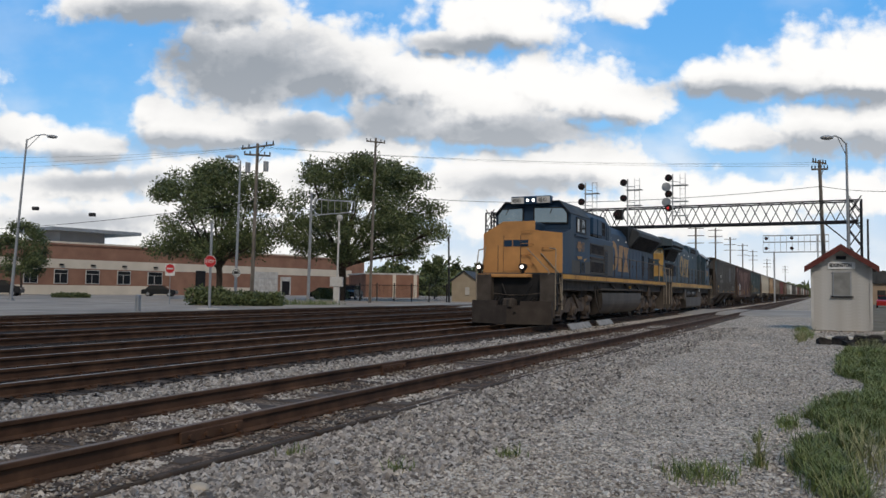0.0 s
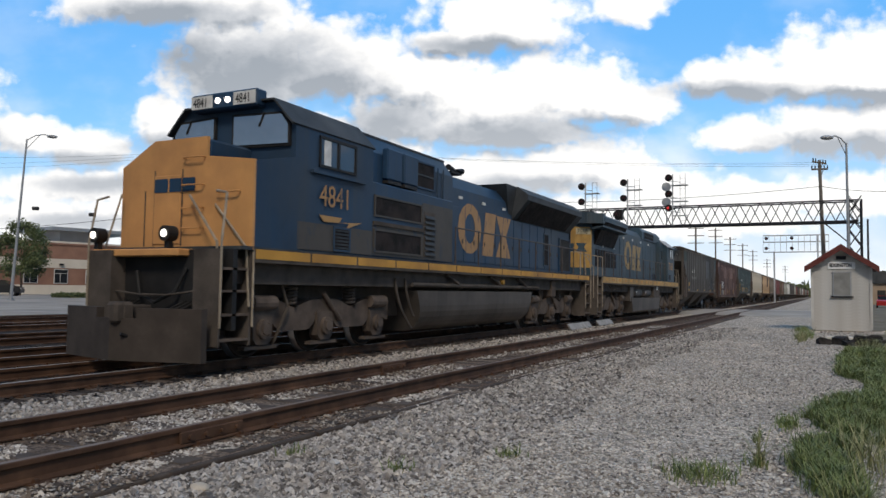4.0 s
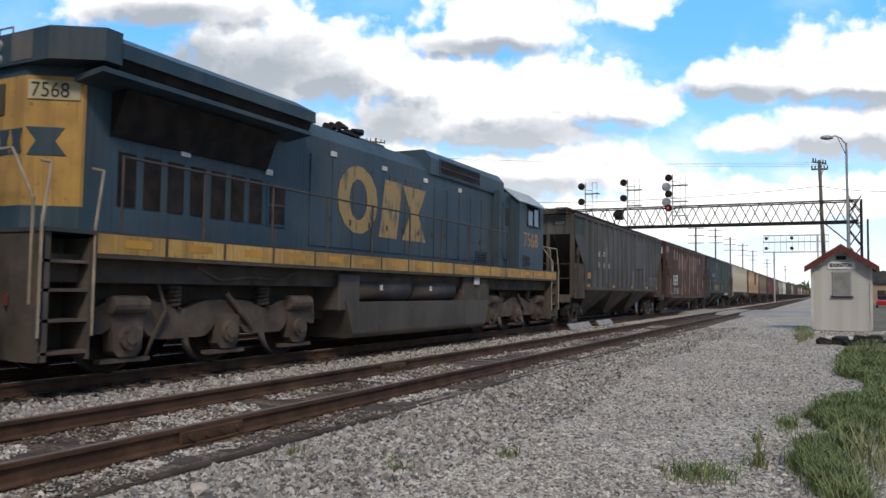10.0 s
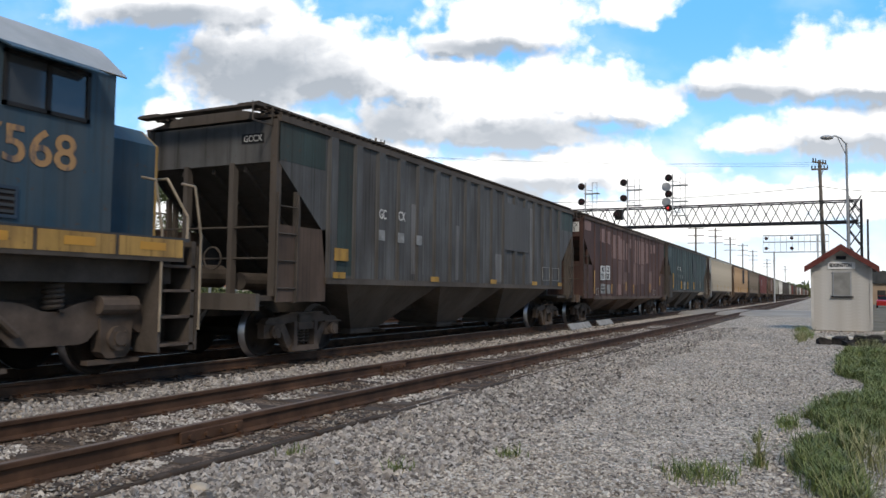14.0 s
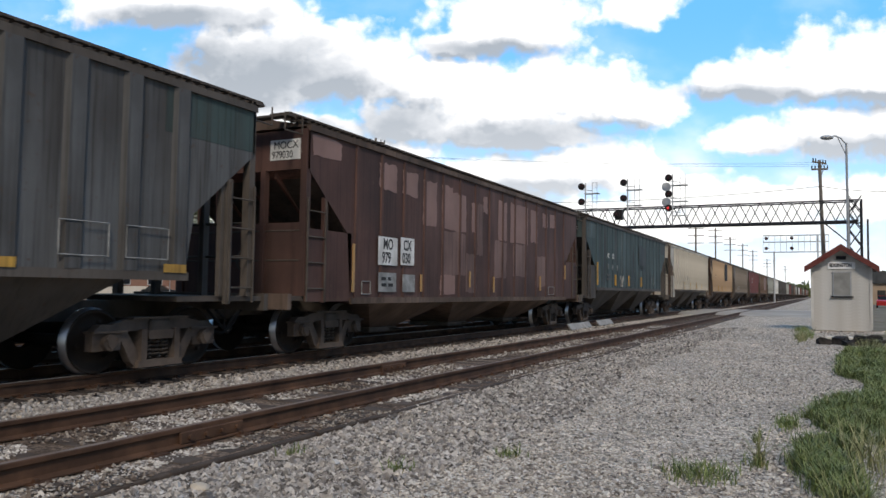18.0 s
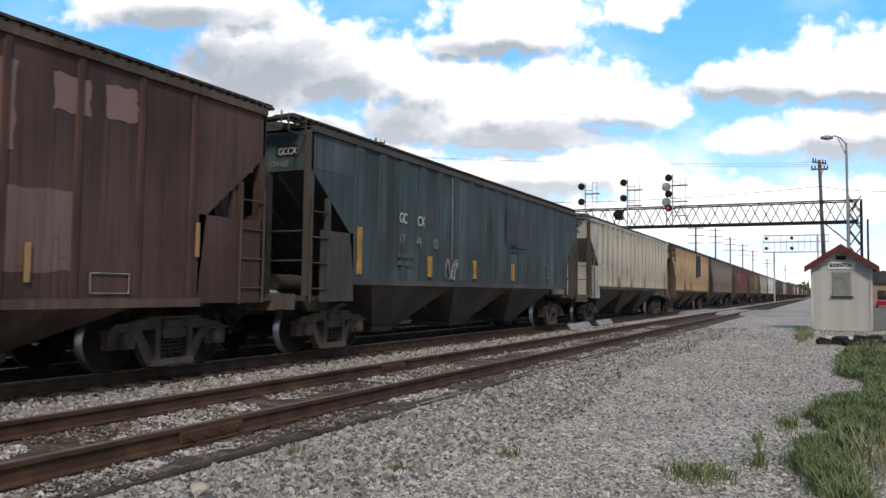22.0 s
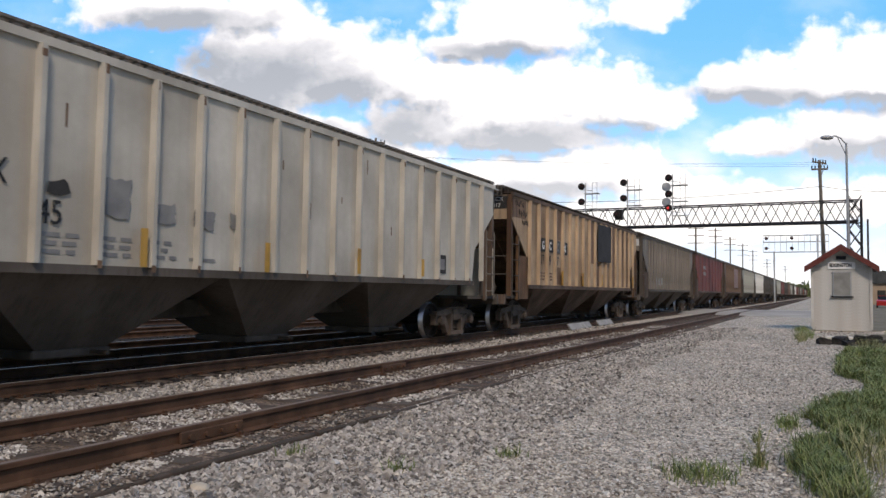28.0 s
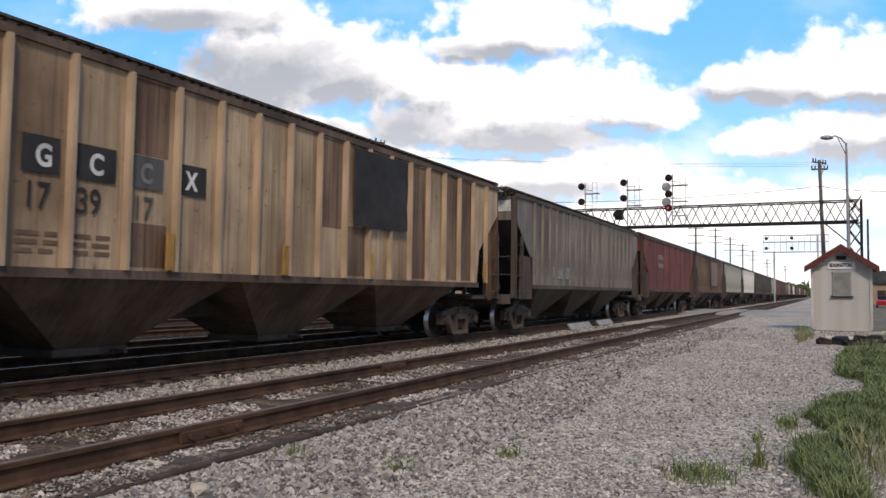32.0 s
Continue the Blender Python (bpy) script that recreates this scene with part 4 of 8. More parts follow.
for y_, z0_, z1_ in ((4.52, 1.50, 2.03), (7.07, 1.50, 1.99), (9.85, 1.54, 2.05), (12.53, 1.55, 1.95)):
    patch(h4, y_, y_ + 0.12, z0_, z1_, M_REFL, "faded orange reflector strip", 1.69, "reflector")
for y_ in (3.15, 3.95, 4.75):
    plain_bars(h4, y_, y_ + 0.5, 1.62, 0.055, 3, M_OVERGREY, 1.586)
plain_bars(h4, 5.5, 6.1, 1.62, 0.05, 1, M_OVERGREY, 1.586)
rs = random.Random(41)
for i in range(18):
    y_ = 1.29 + 0.868 * i
    for z_, h_ in ((4.0, 0.14), (1.47, 0.10)):
        if rs.random() < 0.75:
            patch(h4, y_ - 0.03 + rs.uniform(-0.02, 0.02), y_ + rs.uniform(0.0, 0.04), z_ - rs.uniform(0, 0.05), z_ + h_ * rs.uniform(0.4, 1.0), M_RUSTTEXT, "rust spot at the end of a side post", 1.691, "rust_spot", 0.003)
for y_, z_, h_ in ((3.4, 3.2, 0.3), (6.6, 2.9, 0.22), (7.6, 3.3, 0.16), (8.4, 2.5, 0.3), (9.4, 2.9, 0.12), (10.3, 3.6, 0.3), (11.3, 2.4, 0.2)):
    patch(h4, y_, y_ + 0.03, z_, z_ + h_, M_RUSTTEXT, "thin rust run", 1.582, "rust_run", 0.003)
db = patch(h4, 13.40, 13.95, 1.65, 2.10, M_PATCHB, "black data panel", 1.60)
part("data_stencil", box(B(), 1.606, 1.61, 13.48, 13.87, 1.74, 2.0), M_OVERGREY, db)
lettering("FURX", 0.17, M_LETTERB, h4, Matrix.Translation((0.72, -0.014, 3.86)) @ FRONT, 0.9)
lettering("828245", 0.17, M_LETTERB, h4, Matrix.Translation((0.72, -0.014, 3.66)) @ FRONT, 0.8)
TRAIN.append((h4, 124.35))

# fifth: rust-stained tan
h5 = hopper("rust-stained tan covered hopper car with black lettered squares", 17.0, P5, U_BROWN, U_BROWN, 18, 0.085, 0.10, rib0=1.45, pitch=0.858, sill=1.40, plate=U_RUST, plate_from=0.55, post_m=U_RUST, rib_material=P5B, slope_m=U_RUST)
for i, (ch, yy, y1_) in enumerate((("G", 2.53, 3.02), ("C", 3.27, 3.84), ("C", 4.07, 4.64), ("X", 4.90, 5.47))):
    patch(h5, yy, y1_, 2.58, 3.03, M_PATCHB if i != 2 else P11S, "black lettered square", 1.60)
    side_text(h5, ch, yy + 0.17, 2.67, 0.27, M_LETTER if i != 2 else M_OVERGREY, 0.8, 1.608, 0.012)
for txt, yy, m_ in (("17", 2.55, M_PATCHB), ("39", 3.27, M_PATCHB), ("17", 4.12, P11S)):
    side_text(h5, txt, yy, 2.15, 0.34, m_, 0.78, 1.60)
rough_patch(h5, 9.35, 11.5, 2.5, 4.06, M_PATCHB, "large dark repainted rectangle", 1.693)
for y_, z0_, z1_ in ((4.69, 1.47, 1.99), (7.26, 1.47, 1.98), (10.02, 1.5, 1.97), (15.8, 1.5, 2.0)):
    patch(h5, y_, y_ + 0.12, z0_, z1_, M_REFL, "bright yellow reflector strip", 1.65, "reflector", 0.04)
refl(h5, (1.42, ), 1.5, 2.4, 0.12)
for yy in (2.5, 3.25):
    plain_bars(h5, yy, yy + 0.55, 1.62, 0.055, 3, M_RUSTTEXT, 1.586)
part("placard", box(B(), 0.65, 1.45, -0.012, -0.004, 3.75, 4.13), M_PATCHB, h5, "black stencil panel")
lettering("GCCX", 0.18, M_LETTER, h5, Matrix.Translation((0.76, -0.016, 3.98)) @ FRONT, 1.05)
lettering("173917", 0.18, M_LETTER, h5, Matrix.Translation((0.70, -0.016, 3.79)) @ FRONT, 0.95)
P5D = paint("rust_browned_panel_paint", (0.21, 0.135, 0.085), (0.09, 0.05, 0.035), 0.4, 0.7)
for a, b, c, d in ((0.06, 1.2, 3.5, 4.1), (4.08, 4.74, 3.05, 4.1), (4.08, 4.74, 1.5, 2.1), (8.42, 9.1, 2.4, 4.1), (9.3, 9.95, 1.5, 2.48), (11.95, 12.7, 1.5, 4.1), (13.7, 14.35, 1.5, 4.1), (14.5, 15.2, 1.5, 4.1)):
    patch(h5, a, b, c, d, P5D, "rust-browned side panel", 1.58, "stained_panel", 0.004)
for r_ in range(3):          # three short rows of unreadable tags
    part("graffiti_tag", tube(B(), [Vector((1.588, 0.25 + 0.3 * r_ + 0.75 * f + 0.05 * math.sin(29 * f + r_), 3.95 - 0.28 * r_ + 0.075 * math.sin(41 * f + 2 * r_) + 0.03 * math.sin(97 * f))) for f in np.linspace(0, 1, 70)], 0.008, 4, (1, 0, 0)), M_PATCHB, h5, "black graffiti scribble")
TRAIN.append((h5, 142.75))

h6 = hopper("dusty grey-brown covered hopper car with raised side posts", 16.9, P6, U_DARK, U_DARK, 19, 0.09, 0.07, plate=U_BROWN)
patch(h6, 3.5, 5.6, 1.7, 2.1, M_LETTERD, "faded pale stencils", 1.60)
part("placard", box(B(), 0.6, 1.4, -0.012, -0.004, 3.7, 4.05), M_LETTER, h6, "white reporting mark panel")
TRAIN.append((h6, 161.2))
far = [("oxide red covered hopper car of the train", P7, U_BROWN, 8, 0.05, 0.03), ("brown and tan covered hopper car of the train", P8, U_BROWN, 18, 0.09, 0.07),
       ("pale green-grey covered hopper car of the train", P9, U_DARK, 18, 0.09, 0.07), ("white covered hopper car of the train", P10, U_DARK, 18, 0.09, 0.07),
       ("dark grey covered hopper car of the train", P11, U_DARK, 16, 0.2, 0.05)]
protos = []
q = 179.5
for lab, pm, um, rb, rw, rd in far:
    h = hopper(lab, 16.9, pm, um, um, rb, rw, rd, detail=False)
    if pm is P7:
        plain_bars(h, 4.0, 5.4, 2.7, 0.25, 2, M_LETTERD, 1.60)
    if pm is P8:
        patch(h, 8.0, 12.0, 1.9, 3.9, M_PATCHP, "pale tan repainted panel", 1.66)
    TRAIN.append((h, q))
    protos.append(h)
    q += 18.25
SPUN = [v for v, _ in TRAIN]
for i, k in enumerate((4, 2, 0, 4, 1, 2, 4, 3, 0, 1, 4, 2, 4, 1, 0, 4, 2, 1, 4, 0)):
    TRAIN.append((copy_thing(protos[k], pose(0, 0, 0)), q))
    q += 18.25


# ---- locomotives ----
def worn_over(name, top, under, amt, rough=0.6):
    """Old paint that has flaked and faded through to the colour under it."""
    m = mat(name, top, rough, 0, 0.16, 1.5, tuple(c * 0.6 for c in top), 0.3, 1.5, 0.06, 30)
    n, l = m.node_tree.nodes, m.node_tree.links
    b = n["Principled BSDF"]
    src = b.inputs["Base Color"].links[0].from_socket
    tc, mp = n.new("ShaderNodeTexCoord"), n.new("ShaderNodeMapping")
    mp.inputs["Scale"].default_value = (1.0, 1.6, 0.5)
    tn, mr, mx = n.new("ShaderNodeTexNoise"), n.new("ShaderNodeMapRange"), n.new("ShaderNodeMix")
    tn.inputs["Scale"].default_value, tn.inputs["Detail"].default_value, tn.inputs["Roughness"].default_value = 3.2, 9.0, 0.68
    mr.inputs[1].default_value, mr.inputs[2].default_value, mr.inputs[4].default_value = 0.66 - 0.3 * amt, 0.78 - 0.3 * amt, 0.85
    mx.data_type = "RGBA"
    mx.inputs[7].default_value = (*under, 1)
    l.new(tc.outputs["Object"], mp.inputs[0])
    l.new(mp.outputs[0], tn.inputs[0])
    l.new(tn.outputs["Fac"], mr.inputs[0])
    l.new(mr.outputs[0], mx.inputs[0])
    l.new(src, mx.inputs[6])
    l.new(mx.outputs[2], b.inputs["Base Color"])
    return m


M_EMBLEM = worn_over("flaking_gold_emblem_paint", (0.44, 0.255, 0.115), (0.03, 0.055, 0.09), 0.42)
M_EMBLEM2 = worn_over("faded_gold_emblem_paint", (0.40, 0.27, 0.115), (0.05, 0.075, 0.09), 0.5)
M_GREYED = worn_over("grime_covered_blue_paint", (0.088, 0.078, 0.068), (0.03, 0.05, 0.078), 0.35)


def round_tank(bm, hw, zt, zb, r, y0, y1, slant=0.0):
    """A fuel tank with well-rounded lower corners; slant: how far its foot is set in at both ends."""
    prof = [(-hw, zt), (hw, zt)]
    prof += [(hw - r + r * math.cos(a), zb + r - r * math.sin(a)) for a in np.linspace(0, math.pi / 2, 8)]
    prof += [(-hw + r - r * math.sin(a), zb + r - r * math.cos(a)) for a in np.linspace(0, math.pi / 2, 8)]
    prism(bm, prof, "y", y0, y1)
    for v in bm.verts:
        f = (zt - v.co.z) / (zt - zb)
        v.co.y += slant * f * (1 if v.co.y < (y0 + y1) / 2 else -1)
    return bm


def loco_frame_mesh(s, axles):
    """Cast side frame of a three-axle truck: dipped equaliser beam with pedestals; axles relative to its middle."""
    bm = B()
    a, b = sorted((s * 0.98, s * 1.17))
    ya, yc = axles[0], axles[2]
    ys = np.linspace(ya - 0.52, yc + 0.52, 44)
    mids = ((axles[0] + axles[1]) / 2, (axles[1] + axles[2]) / 2)
    up, low = [], []
    for y in ys:
        near = min(abs(y - q) for q in axles)
        mid = min(abs(y - q) for q in mids)
        end = min(y - ys[0], ys[-1] - y)
        up.append((y, 1.04 - 0.15 * math.exp(-(mid / 0.34) ** 2) - 0.10 * math.exp(-(end / 0.12) ** 2)))
        low.append((y, 0.46 + 0.27 * math.exp(-(near / 0.36) ** 4) + 0.12 * math.exp(-(end / 0.15) ** 2)))
    prism(bm, up + low[::-1], "x", a, b)
    for y in axles:
        prism(bm, [(y - 0.27, 0.80), (y + 0.27, 0.80), (y + 0.24, 0.34), (y + 0.15, 0.25), (y - 0.15, 0.25), (y - 0.24, 0.34)], "x", min(s * 1.0, s * 1.21), max(s * 1.0, s * 1.21))
        rod(bm, (s * 1.15, y, 0.52), (s * 1.28, y, 0.52), 0.17, 16)
        rod(bm, (s * 1.27, y, 0.52), (s * 1.31, y, 0.52), 0.10, 12)
        for k in range(4):
            an = math.pi / 4 + k * math.pi / 2
            rod(bm, (s * 1.28, y + 0.13 * math.cos(an), 0.52 + 0.13 * math.sin(an)), (s * 1.30, y + 0.13 * math.cos(an), 0.52 + 0.13 * math.sin(an)), 0.022, 6)
        box(bm, min(s * 1.04, s * 1.18), max(s * 1.04, s * 1.18), y - 0.42, y + 0.42, 0.17, 0.23)
    return mesh_of("side_frame", bm, M_GRIMEL)


def loco_truck(parent, ys):
    mid = ys[1]
    rel = [y - mid for y in ys]
    tk = part("truck", box(B(), -0.85, 0.85, rel[0] - 0.6, rel[2] + 0.6, 0.72, 1.05, 0.05), M_GRIME, parent, "dusty three-axle locomotive truck")
    tk.location = (0, mid, 0)
    for s in (1, -1):
        part("side_frame", loco_frame_mesh(s, rel), None, tk)
        for y in (rel[0] + 0.0, rel[2] - 0.0):
            part("brake_cylinder", rod(B(), (s * 1.2, y - 0.32, 0.98), (s * 1.2, y + 0.28, 0.98), 0.13, 12), M_GRIMEL, tk)
        for y in (rel[0] + 0.9, rel[2] - 0.9):
            c = part("spring", coil_mesh(0.34, 0.12), None, tk)
            c.location = (s * 1.08, y, 0.9)
        part("sand_hose", bent(B(), [(s * 1.2, rel[0] + 0.5, 1.3), (s * 1.26, rel[0] + 0.62, 0.9), (s * 1.2, rel[0] + 0.45, 0.5), (s * 1.05, rel[0] + 0.42, 0.15)], 0.03), M_GRIME, tk)
        part("damper", rod(B(), (s * 1.22, -0.1, 1.15), (s * 1.22, 0.5, 0.62), 0.05), M_GRIMEL, tk)
    for y in rel:
        wheelset(tk, y, 0.52, WHEEL_LOCO)
    return tk


def sill_stripes(th, y0, y1, z0, z1, x, n, material):
    part("side_sill", box(B(), x - 0.12, x, y0, y1, z0 - 0.06, z1 + 0.02), M_GRIME, th)
    part("side_sill", box(B(), -x, -x + 0.12, y0, y1, z0 - 0.06, z1 + 0.02), M_GRIME, th)
    for i in range(n):
        a, b = y0 + (y1 - y0) * i / n, y0 + (y1 - y0) * (i + 1) / n
        for s in (1, -1):
            part("sill_stripe", box(B(), min(s * x, s * (x + 0.006)), max(s * x, s * (x + 0.006)), a + 0.03, b - 0.03, z0, z1), material, th)


def handrail(th, x, ys, z0, z1, material):
    hr = part("handrail", rod(B(), (x, ys[0], z1), (x, ys[-1], z1), 0.02, 6), material, th)
    for y in ys:
        part("stanchion", rod(B(), (x, y, z0), (x, y, z1 + 0.02), 0.02, 6), material, hr)


def corner_steps(th, y, d, x, material):
    """Four treads between two side plates, at a corner; d: way towards the vehicle's middle."""
    for s in (1, -1):
        st = part("step_well", box(B(), min(s * (x - 0.55), s * (x - 0.5)), max(s * (x - 0.55), s * (x - 0.5)), min(y, y + d * 0.75), max(y, y + d * 0.75), 0.35, 1.85), M_GRIME, th)
        part("side_plate", box(B(), min(s * (x - 0.5), s * x), max(s * (x - 0.5), s * x), min(y, y + d * 0.04), max(y, y + d * 0.04), 0.30, 1.85), M_GRIME, st)
        part("side_plate", box(B(), min(s * (x - 0.5), s * x), max(s * (x - 0.5), s * x), min(y + d * 0.7, y + d * 0.75), max(y + d * 0.7, y + d * 0.75), 0.30, 1.85), M_GRIME, st)
        for z in (0.38, 0.78, 1.16, 1.52):
            part("tread", box(B(), min(s * (x - 0.48), s * x), max(s * (x - 0.48), s * x), min(y + d * 0.04, y + d * 0.7), max(y + d * 0.04, y + d * 0.7), z, z + 0.04), M_GRIMEL, st)
        for dy in (0.0, 0.75):
            part("grab_rail", bent(B(), [(s * (x + 0.03), y + d * dy, 0.6), (s * (x + 0.03), y + d * dy, 2.0), (s * (x + 0.0), y + d * (dy + 0.12), 2.75), (s * (x - 0.25), y + d * (dy + 0.15), 2.8)], 0.02), material, st)


def emblem(th, y0, y1, z0, z1, x, material):
    """The owner's mark, as three plain gold shapes."""
    w, h = y1 - y0, z1 - z0
    bm = B()
    k = 14
    cy, cz = y0 + w * 0.21, z0 + h / 2
    outer = [(cy + w * 0.2 * math.cos(2 * math.pi * i / k), cz + h * 0.5 * math.sin(2 * math.pi * i / k)) for i in range(k)]
    inner = [(cy + w * 0.09 * math.cos(2 * math.pi * i / k), cz + h * 0.3 * math.sin(2 * math.pi * i / k)) for i in range(k)]
    for i in range(k):
        j = (i + 1) % k
        prism(bm, [outer[i], outer[j], inner[j], inner[i]], "x", x, x + 0.005)
    bmesh.ops.remove_doubles(bm, verts=bm.verts[:], dist=0.0005)
    part("emblem", bm, material, th, "plain gold ring of the painted emblem")
    a = y0 + w * 0.43
    part("emblem", prism(B(), [(a, z0), (a + w * 0.2, z0), (a + w * 0.26, z0 + h * 0.9), (a + w * 0.06, z0 + h * 0.9)], "x", x, x + 0.005), material, th, "plain gold bar of the painted emblem")
    b = y0 + w * 0.70
    part("emblem", prism(B(), [(b, z0), (b + w * 0.3, z0), (b + w * 0.2, z0 + h * 0.45), (b + w * 0.3, z0 + h * 0.88), (b, z0 + h * 0.88), (b + w * 0.1, z0 + h * 0.45)], "x", x, x + 0.005), material, th, "plain gold hourglass of the painted emblem")


def horn(th, y, z):
    h = part("horn", box(B(), -0.1, 0.35, y - 0.35, y + 0.35, z, z + 0.05), M_BLACK, th, "black multi-chime air horn")
    for x, dy, d in ((0.30, -0.3, -1), (0.1, -0.28, -1), (0.3, 0.3, 1), (0.1, 0.28, 1), (-0.05, -0.3, -1)):
        part("trumpet", rod(B(), (x, y + dy * 0.3, z + 0.14), (x, y + dy * 0.3 + d * 0.38, z + 0.14), 0.03, 10, 0.09), M_BLACK, h)
    return h


def vent(th, s_x, y0, y1, z0, z1, bars, vertical=False, name="intake_grille", label="dark intake grille", frame_m=None):
    g = part(name, box(B(), s_x - 0.02, s_x + 0.004, y0, y1, z0, z1), M_VENT_SHADE, th, label)
    fr = B()
    for a, b, c, d in ((y0 - 0.04, y1 + 0.04, z1, z1 + 0.04), (y0 - 0.04, y1 + 0.04, z0 - 0.04, z0), (y0 - 0.04, y0, z0, z1), (y1, y1 + 0.04, z0, z1)):
        box(fr, s_x - 0.02, s_x + 0.02, a, b, c, d)
    part("grille_frame", fr, frame_m or M_BLUE, g)
    for i in range(bars):
        if vertical:
            y = y0 + (i + 0.5) * (y1 - y0) / bars
            part("grille_bar", box(B(), s_x, s_x + 0.018, y - 0.018, y + 0.018, z0, z1), M_ROOFD, g)
        else:
            z = z0 + (i + 0.5) * (z1 - z0) / bars
            part("grille_bar", box(B(), s_x, s_x + 0.018, y0, y1, z - 0.018, z + 0.018), M_ROOFD, g)
    return g


def window(th, x, y0, y1, z0, z1, split=True):
    fr = B()
    for a, b, c, d in ((y0, y1, z1 - 0.05, z1), (y0, y1, z0, z0 + 0.05), (y0, y0 + 0.05, z0, z1), (y1 - 0.05, y1, z0, z1)) + ((((y0 + y1) / 2 - 0.03, (y0 + y1) / 2 + 0.03, z0, z1),) if split else ()):
        box(fr, x - 0.01, x + 0.03, a, b, c, d)
    w = part("cab_window", fr, M_BLACK, th, "black-framed cab side window")
    part("pane", box(B(), x - 0.01, x + 0.008, y0 + 0.03, y1 - 0.03, z0 + 0.03, z1 - 0.03), M_CABGLASS, w)


def hood_doors(th, x, y0, y1, z0, z1, n, material):
    for i in range(n):
        a, b = y0 + (y1 - y0) * i / n, y0 + (y1 - y0) * (i + 1) / n
        for s in (1, -1):
            d = part("hood_door", box(B(), min(s * x, s * (x + 0.018)), max(s * x, s * (x + 0.018)), a + 0.02, b - 0.02, z0, z1, 0.006), material, th)
            part("latch", box(B(), min(s * (x + 0.018), s * (x + 0.04)), max(s * (x + 0.018), s * (x + 0.04)), b - 0.12, b - 0.06, z0 + 0.5, z0 + 0.62), M_GRIME, d)


def lead_locomotive():
    o = 25.0
    th = thing("diesel_locomotive", pose(0, 0, 0), "modern blue diesel locomotive with an orange-yellow nose", "locomotive", "locomotives of the train")
    Y = lambda v: v - o
    part("underframe", box(B(), -1.35, 1.35, Y(25.9), Y(46.1), 1.30, 1.72), M_GRIME, th)
    part("centre_sill", box(B(), -0.8, 0.8, Y(26.2), Y(46.0), 0.62, 1.30), M_GRIME, th)
    part("deck", box(B(), -1.55, 1.55, Y(25.9), Y(46.2), 1.86, 1.92), M_ROOFD, th)
    sill_stripes(th, Y(26.2), Y(46.2), 1.72, 1.88, 1.55, 13, M_STRIPE)
    # nose and cab
    part("nose", prism(B(), [(Y(26.18), 1.92), (Y(26.18), 3.36), (Y(27.35), 3.62), (Y(27.35), 1.92)], "x", -1.55, 1.55), M_BLUE, th)
    face = part("nose_face", prism(B(), [(-1.55, 1.86), (1.55, 1.86), (1.55, 3.38), (0.50, 3.50), (0.50, 3.84), (-0.75, 3.84), (-1.55, 3.40)], "y", Y(26.13), Y(26.19)), M_NOSE, th, "faded orange-yellow nose front")
    part("door_housing", box(B(), -0.74, 0.49, Y(26.19), Y(27.3), 3.3, 3.82, 0.05), M_BLUE, th)
    part("nose_door", box(B(), -0.72, -0.08, Y(26.11), Y(26.13), 1.98, 3.2, 0.01), M_NOSE, face)
    for x, z in ((0.25, 3.48), (0.25, 3.0), (0.25, 2.6), (0.25, 2.25), (1.05, 2.85)):
        part("grab_iron", bent(B(), [(x - 0.22, Y(26.12), z), (x - 0.22, Y(26.03), z), (x + 0.22, Y(26.03), z), (x + 0.22, Y(26.12), z)], 0.013), M_NOSE, face)
    for x in (-0.95, -0.72, -0.05):
        part("door_seam", box(B(), x - 0.012, x + 0.012, Y(26.122), Y(26.13), 1.95, 2.95 if x < -0.8 else 3.3), M_GRIME, face)
    for k, (a, b) in enumerate(((-0.70, -0.38), (-0.34, -0.06), (-0.02, 0.26))):
        part("emblem", box(B(), a, b, Y(26.10), Y(26.112), 2.90, 3.14), M_BLUE, face, "plain blue block of the nose emblem")
    part("cab", prism(B(), [(-1.52, 1.92), (1.52, 1.92), (1.52, 4.20), (1.08, 4.66), (-1.08, 4.66), (-1.52, 4.20)], "y", Y(27.25), Y(29.85)), M_BLUE, th)
    part("cab_roof", prism(B(), [(-1.55, 4.20), (-1.10, 4.69), (1.10, 4.69), (1.55, 4.20), (1.52, 4.18), (1.08, 4.655), (-1.08, 4.655), (-1.52, 4.18)], "y", Y(27.12), Y(29.9)), M_ROOFD, th)
    for prof in ([(0.05, 3.84), (1.42, 3.80), (1.42, 4.20), (1.25, 4.44), (0.05, 4.48)], [(-1.42, 3.80), (-0.35, 3.84), (-0.35, 4.48), (-1.25, 4.44), (-1.42, 4.20)]):
        cx, cz = sum(p[0] for p in prof) / 5, sum(p[1] for p in prof) / 5
        w = part("windshield", prism(B(), prof, "y", Y(27.20), Y(27.25)), M_BLACK, th, "cab windshield in a black gasket")
        part("pane", prism(B(), [(cx + (a - cx) * 0.93, cz + (b - cz) * 0.85) for a, b in prof], "y", Y(27.185), Y(27.20)), M_SCREEN, w)
        part("wiper", rod(B(), (cx, Y(27.17), cz + 0.3), (cx - 0.12, Y(27.17), cz + 0.05), 0.012), M_BLACK, w)
    window(th, 1.52, Y(27.95), Y(29.2), 3.52, 4.12)
    part("window_panel", box(B(), 1.53, 1.536, Y(28.1), Y(28.32), 3.58, 4.06), M_LETTER, th, "white panel behind the cab window")
    part("cab_step", box(B(), 1.52, 1.60, Y(27.7), Y(29.5), 3.38, 3.44), M_BLUE, th)
